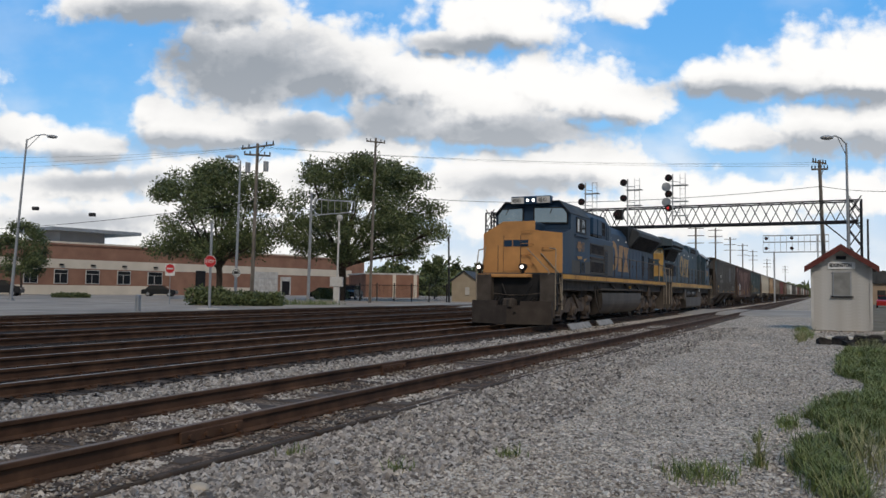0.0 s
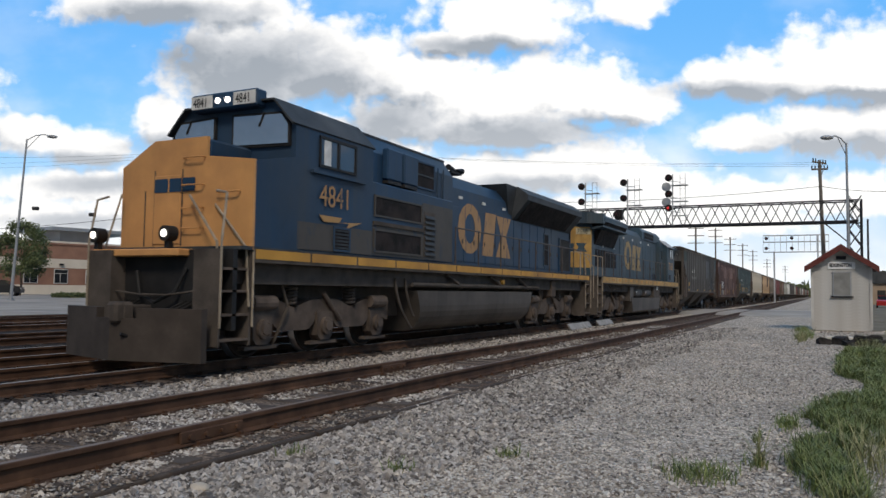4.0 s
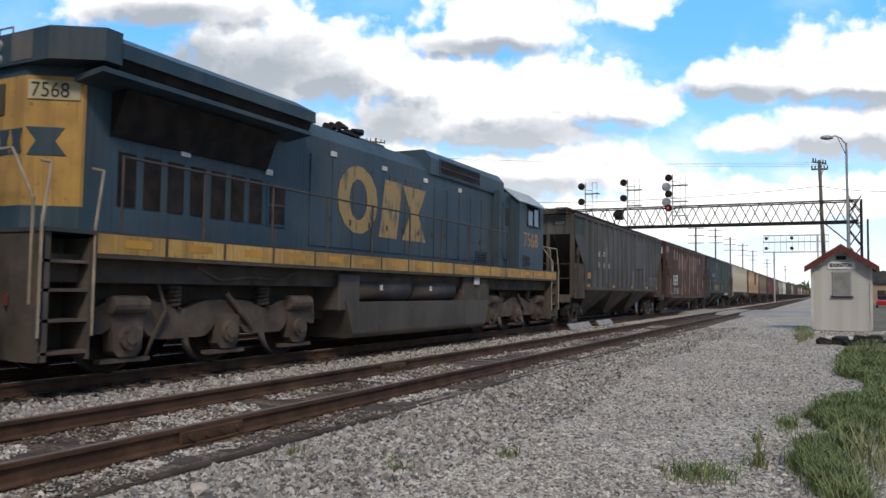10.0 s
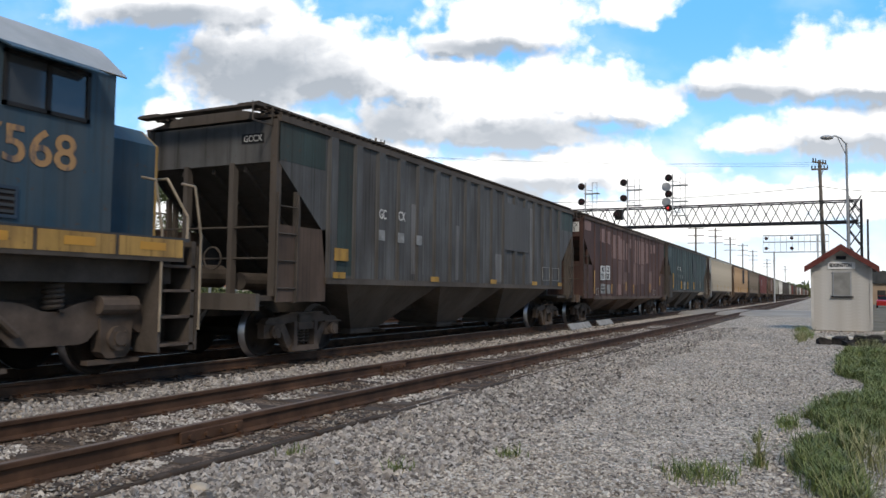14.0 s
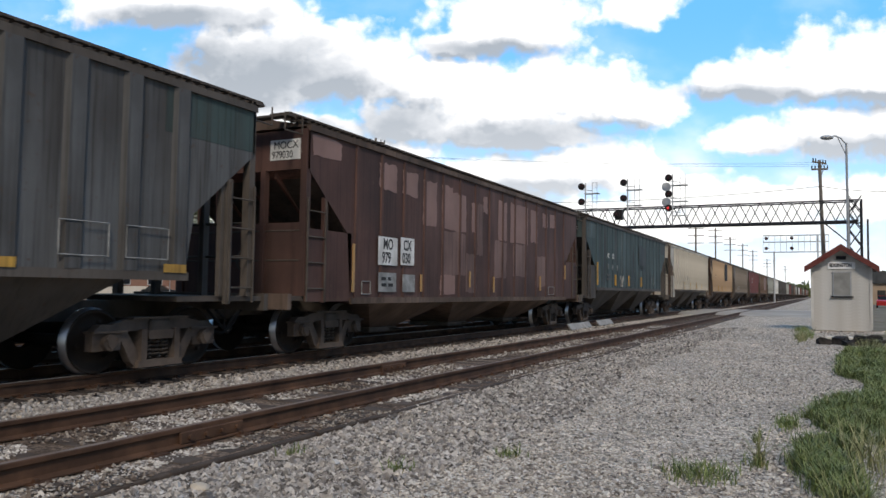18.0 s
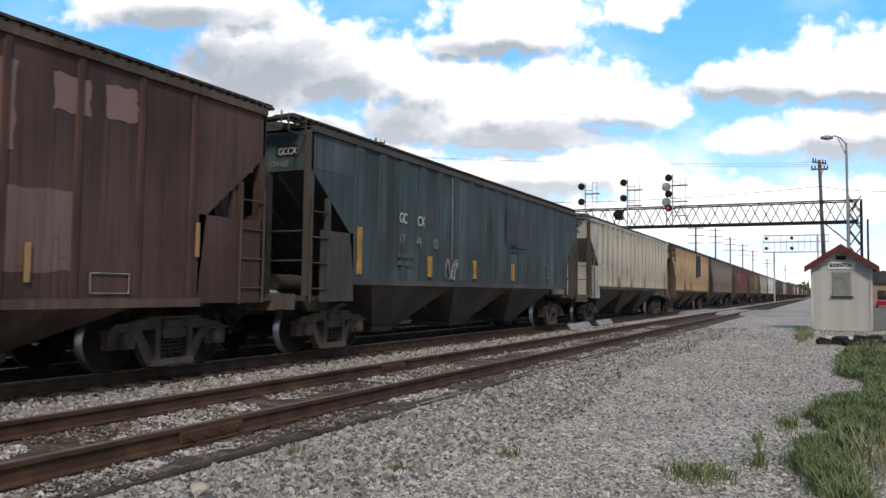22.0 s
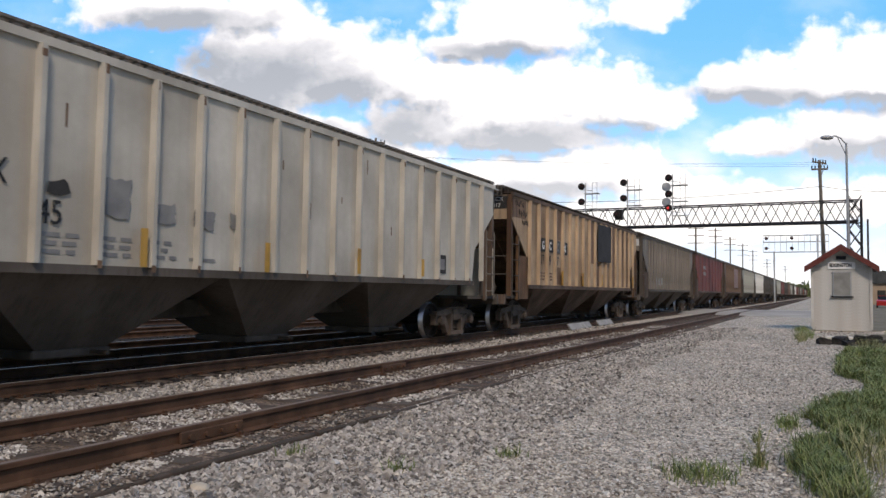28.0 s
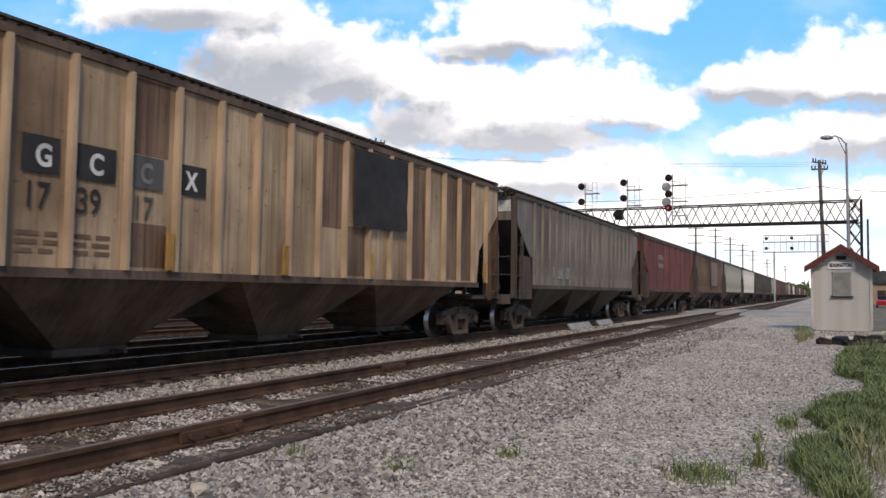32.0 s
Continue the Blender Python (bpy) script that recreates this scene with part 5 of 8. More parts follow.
    nb = part("number_board", box(B(), -0.80, 0.80, Y(27.0), Y(27.3), 4.56, 4.88, 0.03), M_BLUE, th, "number boards and headlamps over the windshield")
    for a, b in ((-0.78, -0.26), (0.26, 0.78)):
        part("board_face", box(B(), a, b, Y(26.985), Y(27.0), 4.60, 4.84), M_LETTER, nb)
        lettering("4841", 0.25, M_LETTERB, nb, Matrix.Translation((a + 0.05, Y(26.98), 4.63)) @ FRONT, 0.72)
    for x in (-0.12, 0.12):
        part("headlamp", rod(B(), (x, Y(26.97), 4.72), (x, Y(27.0), 4.72), 0.055, 16), M_LAMP, nb, "lit headlamp")
    for x in (-1.44, 0.26):
        part("lamp_bracket", box(B(), x - 0.05, x + 0.05, Y(25.52), Y(25.62), 1.86, 2.0), M_BLACK, th)
        dl = part("ditch_light", rod(B(), (x, Y(25.46), 2.12), (x, Y(25.66), 2.12), 0.13, 16), M_BLACK, th, "lit ditch light in a black housing")
        part("lens", rod(B(), (x, Y(25.445), 2.12), (x, Y(25.46), 2.12), 0.062, 16), M_LAMP, dl)
    side_text(th, "4841", Y(27.95), 2.80, 0.42, M_EMBLEM, 0.9, 1.556)
    part("lightning_stripe", prism(B(), [(Y(27.95), 2.62), (Y(28.7), 2.62), (Y(28.6), 2.52), (Y(29.4), 2.58), (Y(28.85), 2.42), (Y(28.95), 2.53), (Y(28.1), 2.5)], "x", 1.55, 1.556), M_GOLD, th, "small gold lightning mark")
    part("crew_panel", box(B(), 1.52, 1.55, Y(27.3), Y(29.8), 1.95, 2.45), M_GREYED, th)
    vent(th, 1.552, Y(28.45), Y(28.95), 2.0, 2.40, 6, name="louver", label="body louvers")
    # full-width equipment section
    part("equipment_cabinet", box(B(), -1.5, 1.5, Y(29.85), Y(33.75), 1.92, 3.52, 0.03), M_BLUE, th)
    part("upper_cabinet", prism(B(), [(-1.3, 3.5), (1.3, 3.5), (1.3, 4.2), (1.0, 4.62), (-1.0, 4.62), (-1.3, 4.2)], "y", Y(29.9), Y(34.1)), M_BLUE, th)
    part("upper_roof", box(B(), -1.02, 1.02, Y(29.9), Y(34.15), 4.61, 4.66), M_ROOFD, th)
    part("grimy_panel", box(B(), 1.5, 1.506, Y(29.9), Y(33.7), 1.96, 2.66), M_GREYED, th, "grey-brown grime-covered lower panel")
    part("grimy_panel", box(B(), 1.5, 1.506, Y(32.1), Y(33.7), 2.664, 3.3), M_GREYED, th)
    vent(th, 1.512, Y(29.98), Y(32.0), 2.82, 3.20, 0, frame_m=M_GREYED)
    vent(th, 1.512, Y(29.98), Y(32.0), 2.06, 2.48, 0, frame_m=M_GREYED)
    part("grille_rail", box(B(), 1.508, 1.54, Y(29.9), Y(32.1), 2.60, 2.68), M_GRIME, th)
    lv = part("louver_bank", box(B(), 1.508, 1.515, Y(32.17), Y(32.72), 2.02, 3.1), M_GRIME, th)
    for i in range(8):
        part("louver", prism(B(), [(1.51, 2.08 + i * 0.125), (1.56, 2.06 + i * 0.125), (1.51, 2.15 + i * 0.125)], "y", Y(32.2), Y(32.7)), M_ROOFD, lv)
    for a, b in ((30.55, 31.2), (31.3, 31.95)):
        bp = part("blower_panel", box(B(), 1.3, 1.46, Y(a), Y(b), 3.65, 4.35, 0.03), M_BLUE, th)
        part("slot", box(B(), 1.31, 1.45, Y(a) + 0.03, Y(b) - 0.03, 3.57, 3.64), M_BLACK, bp)
    vent(th, 1.31, Y(32.1), Y(33.0), 3.72, 4.3, 1)
    for y in (33.2, 33.5):
        part("conduit", rod(B(), (1.33, Y(y), 3.55), (1.33, Y(y), 4.3), 0.02), M_BLUE, th)
    # long hood
    hp = [(-0.95, 1.92), (0.95, 1.92), (0.95, 4.05), (0.72, 4.40), (-0.72, 4.40), (-0.95, 4.05)]
    part("long_hood", prism(B(), hp, "y", Y(33.75), Y(45.6)), M_BLUE, th)
    hood_doors(th, 0.95, Y(34.0), Y(43.9), 2.05, 3.55, 13, M_BLUE)
    for i in range(5):
        part("marker_plate", box(B(), 0.95, 0.975, Y(35.2 + i * 1.6), Y(35.42 + i * 1.6), 3.78, 3.86), M_LETTER, th)
    emblem(th, Y(35.1), Y(39.05), 2.28, 3.72, 0.972, M_EMBLEM)
    part("exhaust_hatch", box(B(), -0.6, 0.6, Y(34.2), Y(37.6), 4.40, 4.46, 0.02), M_ROOFD, th)
    horn(th, Y(36.3), 4.66)
    wing = [(-0.97, 3.55), (-1.5, 4.18), (-1.5, 4.36), (-1.15, 4.62), (1.15, 4.62), (1.5, 4.36), (1.5, 4.18), (0.97, 3.55)]
    part("radiator_wing", prism(B(), wing, "y", Y(39.2), Y(45.3)), M_ROOFD, th, "sooty flared radiator housing")
    part("wing_fairing", frustum(B(), (1.12, Y(38.3), Y(39.3)), 4.61, (0.95, Y(38.9), Y(39.3)), 3.7), M_ROOFD, th)
    for s in (1, -1):
        g = part("radiator_grille", prism(B(), [(s * 1.02, 3.58), (s * 1.505, 4.16), (s * 1.51, 4.16), (s * 1.03, 3.57)], "y", Y(39.5), Y(44.6)), M_VENT_SHADE, th, "dark radiator intake under the wing")
    part("hood_end", box(B(), -0.95, 0.95, Y(45.3), Y(45.62), 1.92, 4.55, 0.04), M_BLUE, th)
    for z in (2.2, 2.6, 3.0, 3.4, 3.8, 4.2):
        part("grab_iron", bent(B(), [(0.55, Y(45.6), z), (0.55, Y(45.72), z), (0.9, Y(45.72), z), (0.9, Y(45.6), z)], 0.013), M_HANDRAIL, th)
    vent(th, 0.972, Y(44.1), Y(45.4), 2.05, 3.25, 9, True)
    vent(th, 0.972, Y(42.3), Y(42.75), 2.2, 3.3, 1)
    handrail(th, 1.53, [Y(v) for v in (33.85, 35.3, 36.9, 38.4, 39.9, 41.3, 42.7, 44.1, 45.5)], 1.9, 2.85, M_DARKRAIL)
    handrail(th, -1.53, [Y(v) for v in (33.85, 36.9, 39.9, 42.7, 45.5)], 1.9, 2.85, M_DARKRAIL)
    handrail(th, 1.2, [Y(46.1), Y(46.15)], 1.9, 2.85, M_HANDRAIL)
    # tank, trucks, ends
    part("fuel_tank", round_tank(B(), 1.45, 1.22, 0.24, 0.62, Y(32.0), Y(39.8), 0.35), M_TANK, th, "dusty underslung fuel tank")
    for y, w_, z_ in ((31.1, 0.75, 0.35), (31.55, 0.4, 0.62)):
        part("cable_hose", tube(B(), [Vector((1.38, Y(y + w_ * (1 - math.cos(a)) * 0.5), 1.5 - (1.5 - z_) * math.sin(a * 0.5))) for a in np.linspace(0, math.pi, 14)], 0.032, 6, (1, 0, 0)), M_GRIME, th)
    part("sand_box", box(B(), 1.0, 1.42, Y(41.9), Y(42.35), 1.05, 1.62, 0.03), M_GRIMEL, th)
    for y, dz in ((33.6, 0.0), (36.4, 0.05), (38.6, 0.0)):
        part("pipe_bracket", bent(B(), [(1.4, Y(y), 1.65), (1.45, Y(y + 0.5), 1.45 + dz), (1.4, Y(y + 0.9), 1.3)], 0.05), M_GRIME, th)
    part("frame_pipe", rod(B(), (1.42, Y(31.8), 1.36), (1.42, Y(40.4), 1.36), 0.05), M_GRIME, th)
    part("fuel_filler", rod(B(), (1.4, Y(37.2), 1.5), (1.52, Y(37.2), 1.5), 0.07), M_REFL, th)
    loco_truck(th, [Y(26.85), Y(28.7), Y(30.6)])
    loco_truck(th, [Y(40.6), Y(42.5), Y(44.4)])
    part("pilot", box(B(), -1.5, 1.5, Y(25.75), Y(25.85), 0.55, 1.86), M_BLACK, th, "dark pilot plate")
    part("anticlimber", box(B(), -1.5, 0.54, Y(25.5), Y(26.15), 1.74, 1.87, 0.02), M_NOSE, th)
    for s in (-1, 1):
        part("plow", prism(B(), [(0.0, Y(24.68)), (s * 1.52, Y(25.08)), (s * 1.52, Y(25.2)), (0.0, Y(24.84))], "z", 0.08, 0.74), M_PLOW, th, "dusty snow plow blade")
        part("plow_wing", prism(B(), [(s * 0.45, Y(24.80)), (s * 1.52, Y(25.08)), (s * 1.52, Y(25.2)), (s * 0.45, Y(24.94))], "z", 0.74, 0.90), M_PLOW, th)
        part("plow_bracket", box(B(), s * 0.9 - 0.06, s * 0.9 + 0.06, Y(25.05), Y(25.76), 0.3, 0.7), M_GRIME, th)
        for k in range(3):
            part("air_hose", bent(B(), [(s * (0.55 + 0.13 * k), Y(25.7), 1.0), (s * (0.5 + 0.13 * k), Y(25.35), 0.85), (s * (0.45 + 0.13 * k), Y(25.2), 0.45)], 0.025), M_BLACK, th)
        part("nose_handrail", bent(B(), [(s * 1.4, Y(26.0), 2.9), (s * 1.45, Y(25.75), 2.0), (s * 1.5, Y(25.7), 0.98)], 0.02) if s < 0 else
             bent(B(), [(0.26, Y(26.0), 2.81), (1.19, Y(25.7), 1.98), (1.22, Y(25.7), 0.98), (1.0, Y(25.7), 0.94)], 0.022), M_HANDRAIL, th)
    part("nose_handrail", bent(B(), [(0.75, Y(26.1), 2.65), (1.45, Y(26.1), 1.91), (1.54, Y(26.1), 0.93)], 0.022), M_HANDRAIL, th)
    part("uncoupling_lever", bent(B(), [(-1.4, Y(25.6), 1.2), (-0.3, Y(25.5), 1.1), (0.3, Y(25.5), 1.1), (1.1, Y(25.6), 1.2)], 0.018), M_GRIME, th)
    part("mu_cable", bent(B(), [(-0.6, Y(25.7), 1.5), (-0.4, Y(25.6), 1.1), (0.0, Y(25.55), 0.98), (0.4, Y(25.6), 1.15), (0.55, Y(25.7), 1.55)], 0.03), M_BLACK, th)
    corner_steps(th, Y(25.45), 1, 1.5, M_HANDRAIL)
    corner_steps(th, Y(46.5), -1, 1.5, M_HANDRAIL)
    coupler(th, Y(25.4), -1)
    coupler(th, Y(46.3), 1)
    TRAIN.append((th, o))
    SPUN.append(th)


M_BOARDY = mat("yellowed_board", (0.42, 0.37, 0.25), 0.6, 0, 0.15, 3)


def second_locomotive():
    o = 47.4
    th = thing("diesel_locomotive", pose(0, 0, 0), "older weathered blue and yellow diesel locomotive running long hood first", "locomotive", "locomotives of the train")
    Y = lambda v: v - o
    part("underframe", box(B(), -1.3, 1.3, Y(47.7), Y(67.1), 1.28, 1.64), M_GRIME, th)
    part("centre_sill", box(B(), -0.8, 0.8, Y(48.0), Y(67.0), 0.62, 1.28), M_GRIME, th)
    part("deck", box(B(), -1.55, 1.55, Y(47.6), Y(67.2), 1.90, 1.95), M_ROOFD, th)
    sill_stripes(th, Y(48.3), Y(67.1), 1.66, 1.92, 1.55, 16, M_YELLOW)
    for i in range(16):
        part("reflector", box(B(), 1.557, 1.561, Y(48.75 + i * 1.17), Y(49.2 + i * 1.17), 1.75, 1.86), M_STRIPE, th, "brighter yellow reflector on the sill stripe")
    for y_ in (55.6, 57.9):
        part("tank_label", box(B(), 1.37, 1.376, Y(y_), Y(y_ + 0.12), 1.22, 1.34), M_LETTER, th, "small white label on the air tank")
    part("junction_box", box(B(), 1.3, 1.46, Y(60.3), Y(60.62), 1.63, 1.66), M_GRIME, th)
    part("junction_box", box(B(), 1.46, 1.5, Y(60.3), Y(60.62), 1.40, 1.6, 0.01), M_LETTER, th, "white junction box under the sill")
    plan = [(-1.0, Y(48.45)), (-0.40, Y(48.02)), (0.40, Y(48.02)), (1.0, Y(48.45)), (1.0, Y(48.5)), (-1.0, Y(48.5))]
    part("hood_end", prism(B(), plan, "z", 2.30, 4.06), M_YELLOW, th, "yellow hood end with a blue emblem")
    part("end_base", prism(B(), plan, "z", 1.95, 2.30), M_BLUE2, th)
    cap = [(-1.55, Y(48.34)), (-0.95, Y(47.95)), (0.95, Y(47.95)), (1.55, Y(48.34)), (1.55, Y(48.6)), (-1.55, Y(48.6))]
    part("end_top", prism(B(), plan, "z", 4.06, 4.2), M_BLUE2, th)
    part("end_cap", prism(B(), cap, "z", 4.2, 4.64), M_BLUE2, th, "blue overhanging cap of the hood end")
    part("faded_panel", box(B(), 0.18, 0.62, Y(47.942), Y(47.95), 4.24, 4.62), mat("bare_grey_primer", (0.13, 0.125, 0.115), 0.6, 0, 0.25, 2), th, "faded grey panel beside the lamps")
    chamf = Matrix.Translation((0.40, Y(48.02), 0)) @ pose(0, 0, 0, 0, 0, math.degrees(math.atan2(0.43, 0.60)))
    for a, b in ((-0.38, -0.14), (-0.11, 0.11), (0.14, 0.38)):
        part("emblem", prism(B(), [(a, 3.0), (a + 0.05, 3.16), (a, 3.34), (b, 3.34), (b - 0.05, 3.16), (b, 3.0)], "y", Y(48.008), Y(48.018)), M_BLUE2, th, "plain blue block of the hood end emblem")
    em = prism(B(), [(0.05, 2.98), (0.16, 3.18), (0.02, 3.36), (0.52, 3.36), (0.40, 3.18), (0.55, 2.98)], "y", -0.012, -0.003)
    bmesh.ops.transform(em, matrix=chamf, verts=em.verts)
    part("emblem", em, M_BLUE2, th, "plain blue hourglass of the hood end emblem")
    part("classification_slot", box(B(), -0.28, -0.02, Y(48.0), Y(48.018), 3.55, 3.98), M_GRIME, th)
    nbm = box(B(), 0.04, 0.70, -0.02, -0.004, 3.74, 4.0)
    bmesh.ops.transform(nbm, matrix=chamf, verts=nbm.verts)
    nb = part("number_board", nbm, M_BOARDY, th, "pale number board with black digits")
    lettering("7568", 0.29, M_LETTERB, nb, chamf @ Matrix.Translation((0.07, -0.022, 3.77)) @ FRONT, 0.86)
    for z in (4.30, 4.50):
        part("marker_lamp", rod(B(), (-0.11, Y(47.88), z), (-0.11, Y(47.95), z), 0.085, 14), M_LAMPOFF, th, "unlit round lamp")
    hp = [(-1.0, 1.95), (1.0, 1.95), (1.0, 4.25), (0.78, 4.56), (-0.78, 4.56), (-1.0, 4.25)]
    part("long_hood", prism(B(), hp, "y", Y(48.5), Y(63.6)), M_BLUE2, th)
    wing = [(-1.02, 4.30), (-1.57, 4.30), (-1.57, 4.50), (-1.1, 4.74), (1.1, 4.74), (1.57, 4.50), (1.57, 4.30), (1.02, 4.30)]
    part("radiator_wing", prism(B(), wing, "y", Y(48.6), Y(52.9)), M_BLUE2, th, "wide overhanging radiator wing")
    part("wing_top", prism(B(), [(-1.1, 4.74), (1.1, 4.74), (0.8, 4.82), (-0.8, 4.82)], "y", Y(48.7), Y(52.8)), M_ROOFD, th)
    part("roof_grab", bent(B(), [(-0.5, Y(48.2), 4.64), (-0.5, Y(48.2), 4.86), (-0.2, Y(48.2), 4.86), (-0.2, Y(48.2), 4.64)], 0.015), M_HANDRAIL, th)
    for s in (1, -1):
        # solid dark filling between wing and ledge, standing for the shade there
        part("wing_void", prism(B(), [(s * 1.0, 4.07), (s * 1.44, 4.12), (s * 1.50, 4.30), (s * 1.0, 4.30)], "y", Y(48.62), Y(52.86)), M_VENT_SHADE, th, "dark filling for the shade under the radiator wing")
        part("wing_ledge", prism(B(), [(s * 1.0, 3.97), (s * 1.56, 4.05), (s * 1.56, 4.12), (s * 1.0, 4.05)], "y", Y(48.3), Y(52.8)), M_BLUE2, th)
        part("radiator_grille", prism(B(), [(s * 1.0, 3.35), (s * 1.04, 3.35), (s * 1.30, 3.99), (s * 1.0, 3.97)], "y", Y(48.9), Y(52.2)), M_VENT_SHADE, th, "dark radiator intake under the wing")
    for i in range(7):
        y = 49.05 + i * 0.46
        part("vent_door", box(B(), 1.0, 1.02, Y(y), Y(y + 0.30), 2.38, 3.15), M_VENT_SHADE, th, "dark vented door")
    vent(th, 1.004, Y(52.3), Y(52.75), 2.4, 3.1, 1)
    hood_doors(th, 1.0, Y(53.5), Y(62.5), 2.08, 3.9, 12, M_BLUE2)
    emblem(th, Y(54.4), Y(58.3), 2.42, 3.90, 1.022, M_EMBLEM2)
    part("equipment_hump", prism(B(), [(-1.05, 4.2), (1.05, 4.2), (1.05, 4.62), (0.85, 4.84), (-0.85, 4.84), (-1.05, 4.62)], "y", Y(58.45), Y(63.4)), M_BLUE2, th)
    vent(th, 1.054, Y(59.0), Y(61.5), 4.28, 4.62, 1)
    for i in range(6):
        part("marker_plate", box(B(), 1.0, 1.03, Y(50.2 + i * 2.0), Y(50.38 + i * 2.0), 3.28 if i < 2 else 3.95, 3.38 if i < 2 else 4.05), M_LETTER, th)
    horn(th, Y(55.9), 4.76)
    part("exhaust_stack", box(B(), -0.35, 0.35, Y(56.2), Y(57.4), 4.56, 4.78, 0.04), M_ROOFD, th)
    # cab
    part("cab_alcove", box(B(), -1.2, 1.2, Y(62.7), Y(63.65), 1.95, 4.3), M_BLUE2, th)
    part("cab_door", box(B(), 1.2, 1.23, Y(62.95), Y(63.5), 2.2, 3.95, 0.02), M_BLUE2, th)
    part("door_pane", box(B(), 1.225, 1.24, Y(63.08), Y(63.38), 3.25, 3.8), M_CABGLASS, th)
    part("cab", prism(B(), [(-1.5, 1.95), (1.5, 1.95), (1.5, 4.08), (0.95, 4.50), (-0.95, 4.50), (-1.5, 4.08)], "y", Y(63.62), Y(65.85)), M_BLUE2, th)
    part("cab_roof", prism(B(), [(-1.54, 4.06), (-0.96, 4.53), (0.96, 4.53), (1.54, 4.06), (1.5, 4.05), (0.95, 4.495), (-0.95, 4.495), (-1.5, 4.05)], "y", Y(63.55), Y(66.0)), M_ROOFG, th, "pale grey cab roof")
    window(th, 1.5, Y(64.3), Y(65.45), 3.32, 3.98)
    part("sun_visor", prism(B(), [(1.5, 4.05), (1.8, 3.92), (1.8, 3.94), (1.5, 4.08)], "y", Y(64.2), Y(65.5)), M_BLUE2, th)
    side_text(th, "7568", Y(63.98), 2.68, 0.45, M_EMBLEM, 1.06, 1.506, 0.008)
    part("short_hood", prism(B(), [(-0.95, 1.95), (0.95, 1.95), (0.95, 3.35), (0.6, 3.62), (-0.6, 3.62), (-0.95, 3.35)], "y", Y(65.85), Y(67.05)), M_BLUE2, th)
    part("nose_front", prism(B(), [(-0.95, 1.95), (0.95, 1.95), (0.95, 3.35), (0.6, 3.62), (-0.6, 3.62), (-0.95, 3.35)], "y", Y(67.05), Y(67.1)), M_YELLOW, th)
    for s in (1, -1):
        for y in (61.9, 63.0):
            vent(th, 1.504 if y > 62.5 else 1.024, Y(64.0) if y > 62.5 else Y(61.4), Y(64.5) if y > 62.5 else Y(62.1), 2.05, 2.35, 4, name="louver", label="body louvers") if s > 0 else None
    handrail(th, 1.53, [Y(v) for v in (48.7, 50.2, 51.8, 53.4, 55.0, 56.6, 58.2, 59.8, 61.2, 62.6)], 1.93, 2.98, M_DARKRAIL)
    handrail(th, -1.53, [Y(v) for v in (48.7, 51.8, 55.0, 58.2, 62.6)], 1.93, 2.98, M_DARKRAIL)
    part("fuel_tank", round_tank(B(), 1.45, 0.98, 0.24, 0.13, Y(54.2), Y(61.4), 0.3), M_TANK, th, "dusty underslung fuel tank")
    part("tank_riser", box(B(), 0.7, 1.42, Y(54.0), Y(54.75), 0.8, 1.55, 0.03), M_TANK, th)
    for a, b in ((54.85, 57.0), (57.2, 59.4)):
        part("air_tank", rod(B(), (1.12, Y(a), 1.24), (1.12, Y(b), 1.24), 0.25, 18), M_TANK, th, "cylindrical main air reservoir", True)
    part("battery_box", box(B(), 0.6, 1.45, Y(59.7), Y(61.4), 0.95, 1.6, 0.03), M_GRIME, th)
    loco_truck(th, [Y(49.15), Y(51.15), Y(53.0)])
    loco_truck(th, [Y(62.2), Y(64.3), Y(66.25)])
    part("truck_cable", bent(B(), [(1.3, Y(50.3), 1.55), (1.34, Y(50.8), 1.35), (1.32, Y(51.5), 1.42), (1.34, Y(52.2), 1.38), (1.3, Y(52.8), 1.55)], 0.03), M_GRIMEL, th)
    for y in (47.62, 67.3):
        part("pilot", box(B(), -1.5, 1.5, Y(y), Y(y + 0.08), 0.3, 1.92), M_GRIME, th, "dark pilot plate")
    part("mu_cable", bent(B(), [(-0.5, Y(47.6), 1.6), (-0.3, Y(47.35), 1.2), (0.3, Y(47.3), 1.15), (0.5, Y(47.6), 1.6)], 0.03), M_BLACK, th)
    for s in (1, -1):
        part("end_handrail", bent(B(), [(s * 0.25, Y(47.55), 1.95), (s * 0.25, Y(47.55), 2.95), (s * 0.9, Y(47.55), 2.95), (s * 1.35, Y(47.55), 2.3), (s * 1.35, Y(47.55), 1.0)], 0.022), M_HANDRAIL, th)
        part("end_handrail", bent(B(), [(s * 0.25, Y(67.35), 1.95), (s * 0.25, Y(67.35), 2.9), (s * 0.9, Y(67.35), 2.9), (s * 1.35, Y(67.35), 2.3), (s * 1.35, Y(67.35), 1.0)], 0.022), M_HANDRAIL, th)
    part("marker_light", rod(B(), (0.9, Y(47.55), 1.05), (0.9, Y(47.62), 1.05), 0.08, 12), M_ROOFRED, th, "small red marker disc")
    corner_steps(th, Y(47.55), 1, 1.5, M_HANDRAIL)
    corner_steps(th, Y(67.45), -1, 1.5, M_HANDRAIL)
    coupler(th, Y(47.6), -1)
    coupler(th, Y(67.4), 1)
    TRAIN.append((th, o))
    SPUN.append(th)


lead_locomotive()
second_locomotive()


